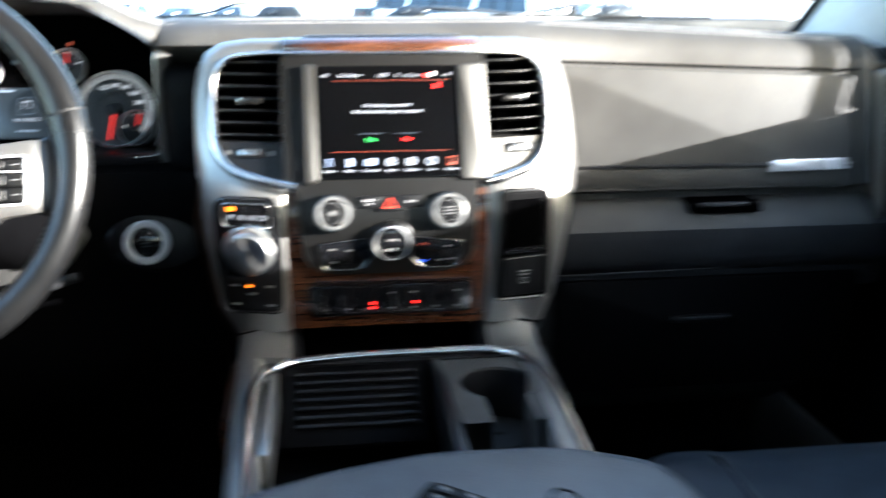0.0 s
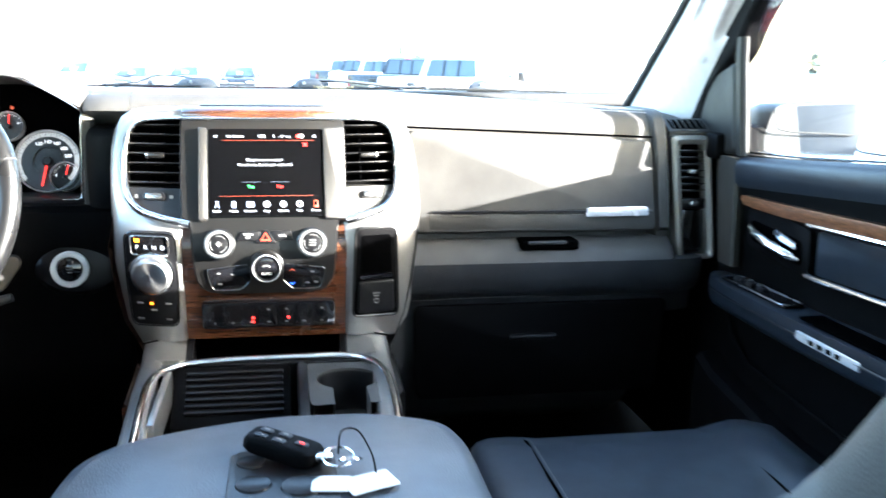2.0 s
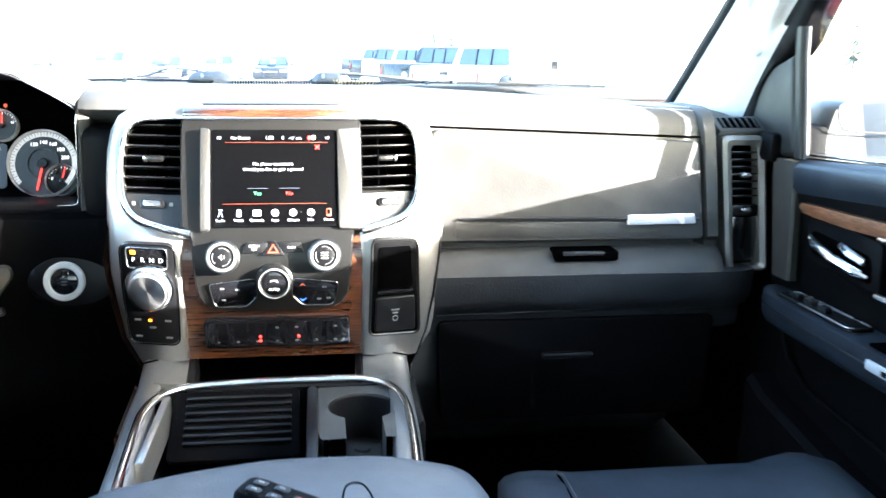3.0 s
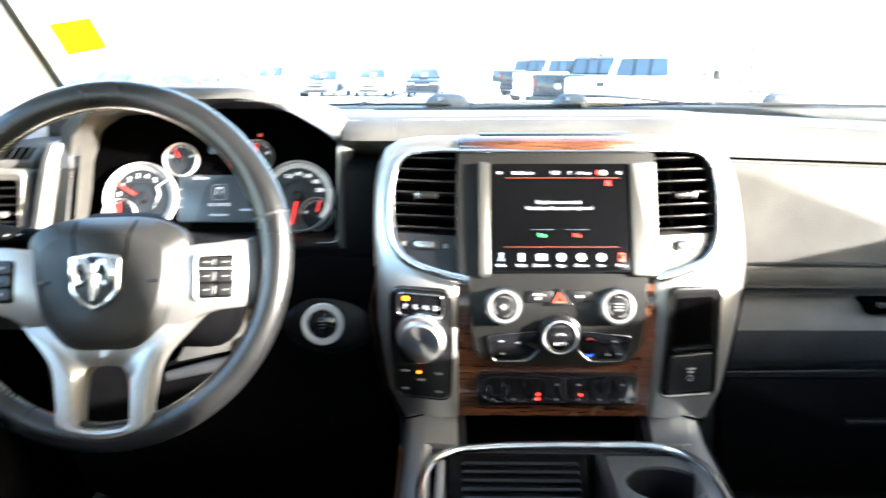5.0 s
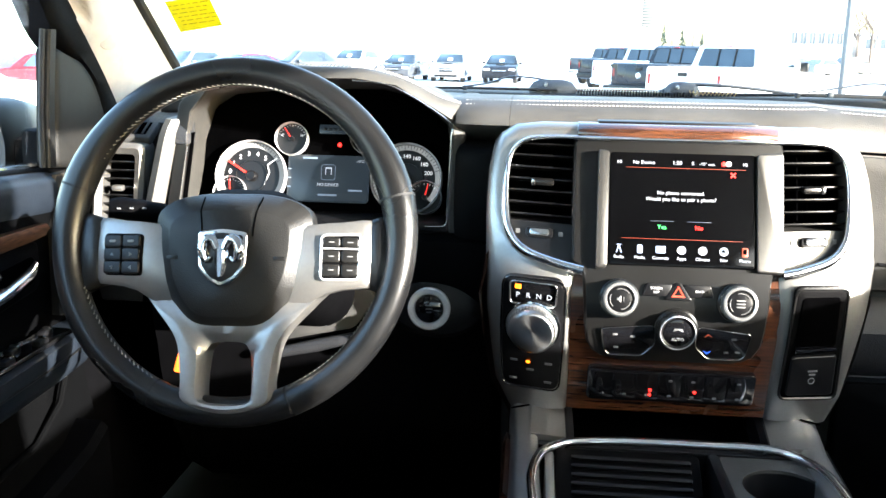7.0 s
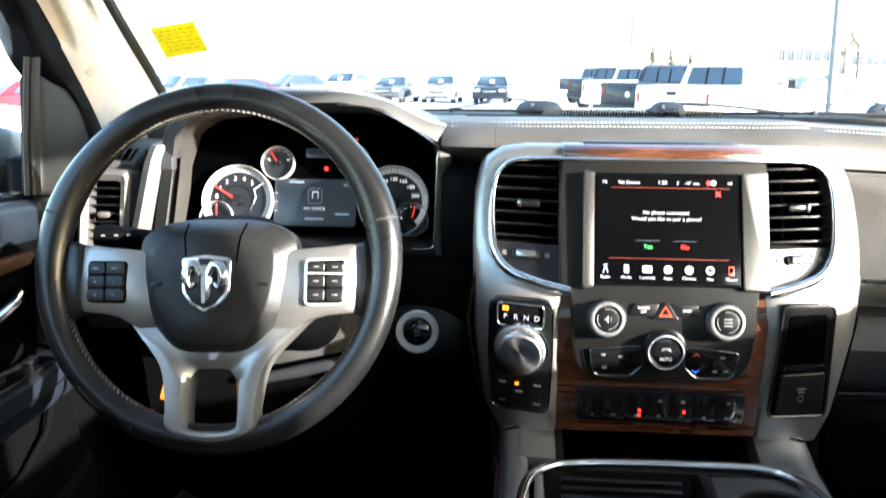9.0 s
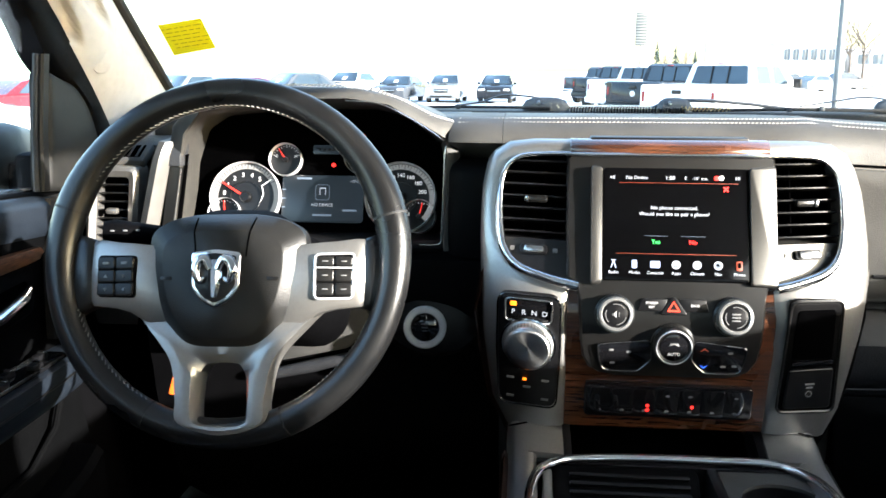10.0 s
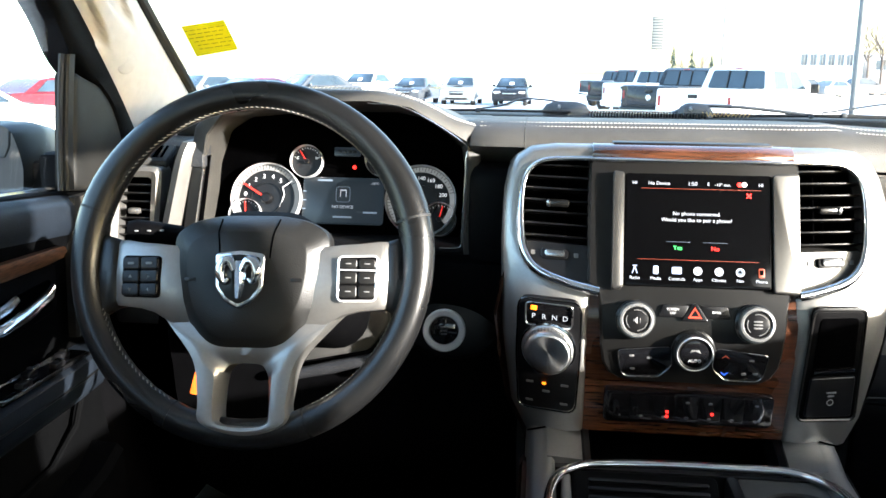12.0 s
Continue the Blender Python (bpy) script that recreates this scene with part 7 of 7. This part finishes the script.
    part("tailgate", slab(rrect(1.56, 0.56, 0.04), m @ Matrix.Translation((0, -2.885, 1.09)) @ Matrix.Rotation(radians(90), 4, "X"), 0.03, 0.012), material, t, "tailgate")
    part("tailgate_handle", box(m @ Vector((0, -2.90, 1.24)), (0.24, 0.03, 0.09), 0.01, m.to_3x3().to_4x4()), TRIM, t, "black handle")
    part("tailgate_badge", slab(circle(0.09, 16), m @ Matrix.Translation((0, -2.905, 1.05)) @ Matrix.Rotation(radians(90), 4, "X"), 0.02, 0.005), BRUSHED, t)
    part("grille", box(m @ Vector((0, 2.78, 0.95)), (1.15, 0.08, 0.36), 0.03, m.to_3x3().to_4x4()), TRIM, t, "black grille")
    return t


def sedan(name, at, heading, material, label, tall=1.0, group="parked cars"):
    m = Matrix.Translation(at) @ Matrix.Rotation(radians(-heading), 4, "Z")
    m3 = m.to_3x3().to_4x4()
    t = thing(name, at, label, "car", group)
    k = tall
    low = [(-2.40, 0.45), (-2.42, 0.75), (-2.30, 0.98 * k), (-1.5, 1.02 * k), (0.85, 0.98 * k), (1.6, 0.92 * k), (2.15, 0.82 * k), (2.35, 0.66), (2.36, 0.40), (2.25, 0.24), (-2.2, 0.28)]
    part("body", shell(m, [(-0.93, [(y * 0.97, 0.3 + (z - 0.3) * 0.92) for y, z in low]), (-0.88, low), (-0.4, [(y * 1.01, z + 0.01) for y, z in low]), (0.4, [(y * 1.01, z + 0.01) for y, z in low]), (0.88, low), (0.93, [(y * 0.97, 0.3 + (z - 0.3) * 0.92) for y, z in low])]), material, t, "painted body")
    cab = [(-1.9, 0.98 * k), (-1.2, 1.38 * k), (-0.8, 1.45 * k), (0.0, 1.46 * k), (0.25, 1.42 * k), (1.0, 0.96 * k)]
    part("roof", loft([[m @ Vector((x * (1 - 0.24 * max(0, (z - 0.98 * k) / (0.48 * k))), y, z)) for y, z in cab] for x in (-0.86, -0.82, 0.82, 0.86)]), material, t, "painted roof")

    def ws_(x, z, d):
        return m @ Vector((x, 1.0 - (z - 0.96 * k) * (0.75 / (0.46 * k)) + d, z))

    part("windscreen", loft([[ws_(x, z, d) for x, z in rounded([(-0.74, 1.00 * k), (0.74, 1.00 * k), (0.60, 1.41 * k), (-0.60, 1.41 * k)], 0.04)] for d in (-0.03, 0.03)]), CAR_GLASS, t, "windscreen")
    part("price_sheet", loft([[ws_(x, z, d) for x, z in ((-0.12, 1.08 * k), (0.12, 1.08 * k), (0.12, 1.22 * k), (-0.12, 1.22 * k))] for d in (0.032, 0.036)]), PAPER, t, "white sheet behind the glass")
    part("grille", box(m @ Vector((0, 2.34, 0.62)), (0.78, 0.08, 0.22), 0.03, m3), TRIM, t, "black grille")
    part("grille_bar", box(m @ Vector((0, 2.385, 0.66)), (0.70, 0.02, 0.03), 0.005, m3), CHROME, t)
    part("air_intake", box(m @ Vector((0, 2.33, 0.36)), (1.20, 0.08, 0.14), 0.03, m3), TRIM, t, "dark air intake")
    part("bonnet_scoop", box(m @ Vector((0, 1.5, 0.945 * k)), (0.50, 0.30, 0.05), 0.015, m3), TRIM, t)
    for s in (-1, 1):
        part("head_lamp", box(m @ Vector((s * 0.66, 2.28, 0.70)), (0.34, 0.14, 0.14), 0.04, m3), LAMP, t, "headlamp")
        part("mirror", box(m @ Vector((s * 1.0, 0.62, 1.02 * k)), (0.18, 0.10, 0.13), 0.03, m3), material, t, "mirror")
        part("side_window", loft([[m @ Vector((s * (0.845 - 0.20 * (z - 0.98 * k) / (0.48 * k) + d), y, z)) for y, z in rounded([(-1.45, 1.03 * k), (0.70, 1.02 * k), (0.16, 1.38 * k), (-0.95, 1.38 * k)], 0.04)] for d in (-0.01, 0.035)]), CAR_GLASS, t, "side window")
        for y in (-1.45, 1.45):
            wheel_of(t, m, s * 0.80, y, 0.34, 0.22)
    return t


# White panes hold the bright outdoor glare in their colour.
GLARE_WHITE = mat("glare_white_glass", (0.74, 0.77, 0.80), 0.5, vary=0.05, scale=20, bump=0.2)


def van(name, at, label):
    m = Matrix.Translation(at)
    t = thing(name, at, label, "van", "vehicles alongside")
    side = [(-2.5, 0.40), (-2.55, 0.7), (-2.5, 1.55), (-2.35, 1.81), (-2.0, 1.86), (0.6, 1.86), (0.9, 1.80), (1.60, 1.24), (2.4, 1.08), (2.55, 0.90), (2.5, 0.35)]
    part("body", loft([[m @ Vector((x * (1 - 0.08 * max(0, (z - 1.0) / 0.86)), y, z)) for y, z in side] for x in (-0.97, -0.92, 0.92, 0.97)]), P_WHITE, t, "white body")
    for s in (-1, 1):
        for a, b in ((-2.25, -1.30), (-1.22, 0.0), (0.04, 0.60), (0.64, 0.93)):
            q = rounded([(a, 1.36), (b, 1.36), (b - 0.06 * (b > 0.9), 1.73), (a, 1.73)], 0.08 if b - a > 0.5 else 0.05)
            ring = [m @ Vector((s * (0.975 - 0.0776 * (z - 1.0) / 0.86), y, z)) for y, z in q]
            w = part("side_window", loft([[p + Vector((s * d, 0, 0)) for p in ring] for d in (-0.02, 0.004)]), GLARE_WHITE, t, "side window with outdoor glare painted white")
            part("window_rubber", tube([p + Vector((s * 0.005, 0, 0)) for p in ring], 0.005, 6, closed=True), RUBBER, w)
        for y in (-1.6, 1.6):
            wheel_of(t, m, s * 0.86, y, 0.36, 0.24)
    return t


# the row of cars that faces the truck
for x, y, turn, mt, k, lab in ((-7.62, 50, 8, P_GREY, 0.98, "dark grey coupe parked on snow"), (-4.98, 50.2, 3, P_SILVER, 1.03, "silver sedan with a chrome grille parked on snow"), (-2.14, 50, 3, P_BLACK, 1.02, "black sedan with a bonnet scoop parked on snow"),
                               (-10.02, 48, 14, P_WHITE, 1.14, "white sedan parked on snow"), (-10.6, 38, 38, P_GREY, 1.10, "grey sedan parked on snow"), (-11.93, 34, 30, P_PLUM, 0.98, "dark plum car parked on snow"), (-14.02, 34, 20, P_SILVER, 1.05, "silver car parked on snow")):
    sedan("parked_car", (x, y, GROUND), 180 + turn, mt, lab, k)
for x, y, turn, mt, k, lab in ((20.3, 80, 60, P_GREY, 1.0, "grey car parked before the showroom"), (22.1, 82, 64, P_BLACK, 1.05, "black car parked before the showroom"), (23.9, 80, 55, P_SILVER, 1.0, "silver car parked before the showroom"), (29.5, 90, 70, P_GREY, 1.15, "dark grey car parked near the warehouse")):
    sedan("parked_car", (x, y, GROUND), turn, mt, lab, k, "cars before the showroom")
# the slanting row of pickups
for x, y, h, mt, lab in ((4.92, 22.42, 40, P_WHITE, "white crew-cab pickup with dark rear window"), (4.6, 28.72, 40, P_BLACK, "black crew-cab pickup with dark bumper"), (4.42, 35.72, 40, P_WHITE, "white pickup parked on snow"), (4.19, 43.22, 40, P_BLACK, "black pickup parked far along the row"), (4.06, 51.22, 40, P_GREY, "dark grey pickup parked on snow")):
    pickup("parked_pickup", (x, y, GROUND), h, mt, lab)
van("parked_van", (3.30, 0.95, GROUND), "white van with glare-white side windows parked alongside")
sedan("parked_suv", (-12.4, 16.6, GROUND), 24, P_WHITE, "white estate car parked on snow", 0.97, "cars beyond the driver window")
sedan("parked_suv", (-15.6, 26.5, GROUND), 24, P_RED, "red estate car parked on snow", 0.97, "cars beyond the driver window")
sedan("parked_suv", (-15.9, 13.5, GROUND), 24, P_SILVER, "silver estate car parked on snow", 0.97, "cars beyond the driver window")

# posts, sign, trees and buildings in the distance
POLE = mat("grey_pole", (0.10, 0.11, 0.12), 0.5, metal=0.4, vary=0.15, scale=2)


def lamp_post(name, x, y, h, r, label):
    p = thing(name, (x, y, 0), label, "lamp post", "lamp posts")
    part("shaft", turned([(r * 1.15, 0.0), (r * 1.1, h * 0.3), (r * 0.8, h)], Matrix.Translation((x, y, 0)), 16), POLE, p)
    part("foot", turned([(r * 2.4, 0.0), (r * 2.4, 0.5), (r * 1.2, 0.55)], Matrix.Translation((x, y, 0)), 16), mat("concrete", (0.42, 0.41, 0.39), 0.8, vary=0.2, scale=6), p, "concrete foot")
    part("lamp_head", box((x, y - 0.4, h), (0.35, 0.9, 0.16), 0.04), POLE, p)
    p.location.z += GROUND
    return p


lamp_post("lamp_post", 8.08, 25.0, 9.0, 0.085, "grey steel lamp post on the lot")
lamp_post("lamp_post", 17.1, 95.0, 16.0, 0.09, "thin grey lamp post far off")
sg = thing("roadside_sign", (13.41, 120, 0), "tall grey-striped roadside sign on a post", "sign")
part("post", turned([(0.10, 0), (0.09, 5.0)], Matrix.Translation((13.41, 120, 0)), 12), POLE, sg)
part("board", box((13.41, 120, 6.85), (1.5, 0.3, 4.1), 0.04), mat("sign_grey", (0.035, 0.04, 0.045), 0.6, vary=0.1, scale=1), sg, "dark grey board")
for k in range(11):
    part("sign_stripe", box((13.43, 119.82, 5.05 + 0.36 * k), (1.45, 0.06, 0.19), 0.01), mat("sign_pale", (0.14, 0.15, 0.15), 0.6, vary=0.05) if k == 0 else bpy.data.materials["sign_pale"], sg)
NEEDLES = mat("spruce_needles", (0.045, 0.065, 0.05), 0.8, vary=0.5, scale=3)
BARK = mat("bark", (0.075, 0.060, 0.052), 0.9, vary=0.4, scale=8)


def spruce(name, x, y, h, label):
    t = thing(name, (x, y, 0), label, "tree", "spruces")
    rnd = random.Random(int(x * 13 + y))
    part("trunk", turned([(h * 0.022, 0), (h * 0.012, h * 0.6), (0.01, h)], Matrix.Translation((x, y, 0)), 8), BARK, t)
    bm = bmesh.new()
    for k in range(170):
        f = rnd.random() ** 0.8
        z = h * (0.10 + 0.88 * f)
        L = h * 0.20 * (1 - f) * rnd.uniform(0.5, 1.25) + 0.08
        a = rnd.uniform(0, 2 * math.pi)
        d = Vector((math.cos(a), math.sin(a), -0.35))
        sd = Vector((-math.sin(a), math.cos(a), 0)) * L * 0.22
        p = Vector((x, y, z))
        q = p + d * L
        vs = [bm.verts.new(v) for v in (p + Vector((0, 0, 0.12)), p + d * L * 0.6 + sd, q, p + d * L * 0.6 - sd, p + d * L * 0.5 - Vector((0, 0, 0.18)))]
        for i, j in ((1, 2), (2, 3)):
            bm.faces.new((vs[0], vs[i], vs[j]))
            bm.faces.new((vs[4], vs[j], vs[i]))
    part("crown", bm, NEEDLES, t, "dark green ragged crown")
    return t


def bare_tree(name, x, y, h, label):
    t = thing(name, (x, y, 0), label, "tree", "bare trees")
    rnd = random.Random(int(x * 7 + y))
    part("trunk", turned([(h * 0.025, 0), (h * 0.015, h * 0.4), (0.02, h * 0.75)], Matrix.Translation((x, y, 0)), 8), BARK, t)
    bm = bmesh.new()

    def limb(p, d, L, r, n):
        q = p + d * L
        tube([p, (p + q) / 2 + Vector((rnd.uniform(-1, 1), rnd.uniform(-1, 1), 0)) * L * 0.06, q], [r, r * 0.75, r * 0.5], 4, bm=bm)
        if n:
            for _ in range(3):
                e = (d + Vector((rnd.uniform(-1, 1), rnd.uniform(-1, 1), rnd.uniform(-0.2, 0.9))) * 0.7).normalized()
                limb(p.lerp(q, rnd.uniform(0.4, 1.0)), e, L * rnd.uniform(0.5, 0.75), r * 0.5, n - 1)

    for k in range(7):
        a = rnd.uniform(0, 6.28)
        limb(Vector((x, y, h * rnd.uniform(0.25, 0.65))), Vector((math.cos(a) * 0.6, math.sin(a) * 0.6, 0.8)).normalized(), h * 0.28, h * 0.010, 3)
    part("limbs", bm, BARK, t, "bare branching limbs")
    return t


for x, y, h in ((16.81, 130, 5.8), (19.35, 130, 5.3), (22.36, 132, 4.6), (41.4, 150, 5.5), (72, 115, 9)):
    spruce("spruce", x, y, h, "dark spruce beyond the lot")
for x, y, h in ((32.9, 100, 7.2), (34.94, 102, 7.6), (19.51, 140, 4.6), (22.4, 140, 5.0), (64, 108, 9)):
    bare_tree("bare_tree", x, y, h, "leafless grey-brown tree beyond the lot")


FAR_GLASS = mat("hazy_glass", (0.06, 0.08, 0.10), 0.3, vary=0.3, scale=0.5)


def shed(name, x0, x1, y, h, bays, wallm, label):
    b = thing(name, ((x0 + x1) / 2, y, 0), label, "building", "far buildings")
    part("wall", box(((x0 + x1) / 2, y + 4, h / 2), (x1 - x0, 8, h), 0.05), wallm, b)
    part("roof", box(((x0 + x1) / 2, y + 3.8, h + 0.15), (x1 - x0 + 0.6, 9, 0.3), 0.05), mat(name + "_roof", (0.5, 0.52, 0.55), 0.6, vary=0.1, scale=1), b, "flat pale roof")
    w = (x1 - x0) / bays
    for k in range(bays):
        c = x0 + w * (k + 0.5)
        wd = part("window", box((c, y - 0.03, h * 0.76), (w * 0.66, 0.12, h * 0.28), 0.03), FAR_GLASS, b, "dark glazed bay")
        part("frame", box((c, y - 0.10, h * 0.76), (0.12, 0.06, h * 0.28), 0.01), POLE, wd)
        part("column", box((x0 + w * k, y - 0.15, h / 2), (w * 0.12, 0.3, h), 0.03), mat(name + "_column", (0.62, 0.63, 0.65), 0.6, vary=0.1) if k == 0 else bpy.data.materials[name + "_column"], b)
    return b


shed("showroom", 29.0, 36.2, 112, 4.7, 7, mat("pale_render", (0.78, 0.79, 0.80), 0.7, vary=0.1, scale=1), "pale low showroom with dark glazed bays far off")
shed("warehouse", 37.4, 47.37, 112, 4.0, 6, mat("grey_cladding", (0.5, 0.5, 0.5), 0.7, vary=0.1, scale=1), "pale grey warehouse far off")
shed("lot_office", -54.0, -37.0, 57, 5.0, 5, mat("green_white_cladding", (0.35, 0.55, 0.45), 0.7, vary=0.3, scale=0.3), "pale green-white office building across the lot")
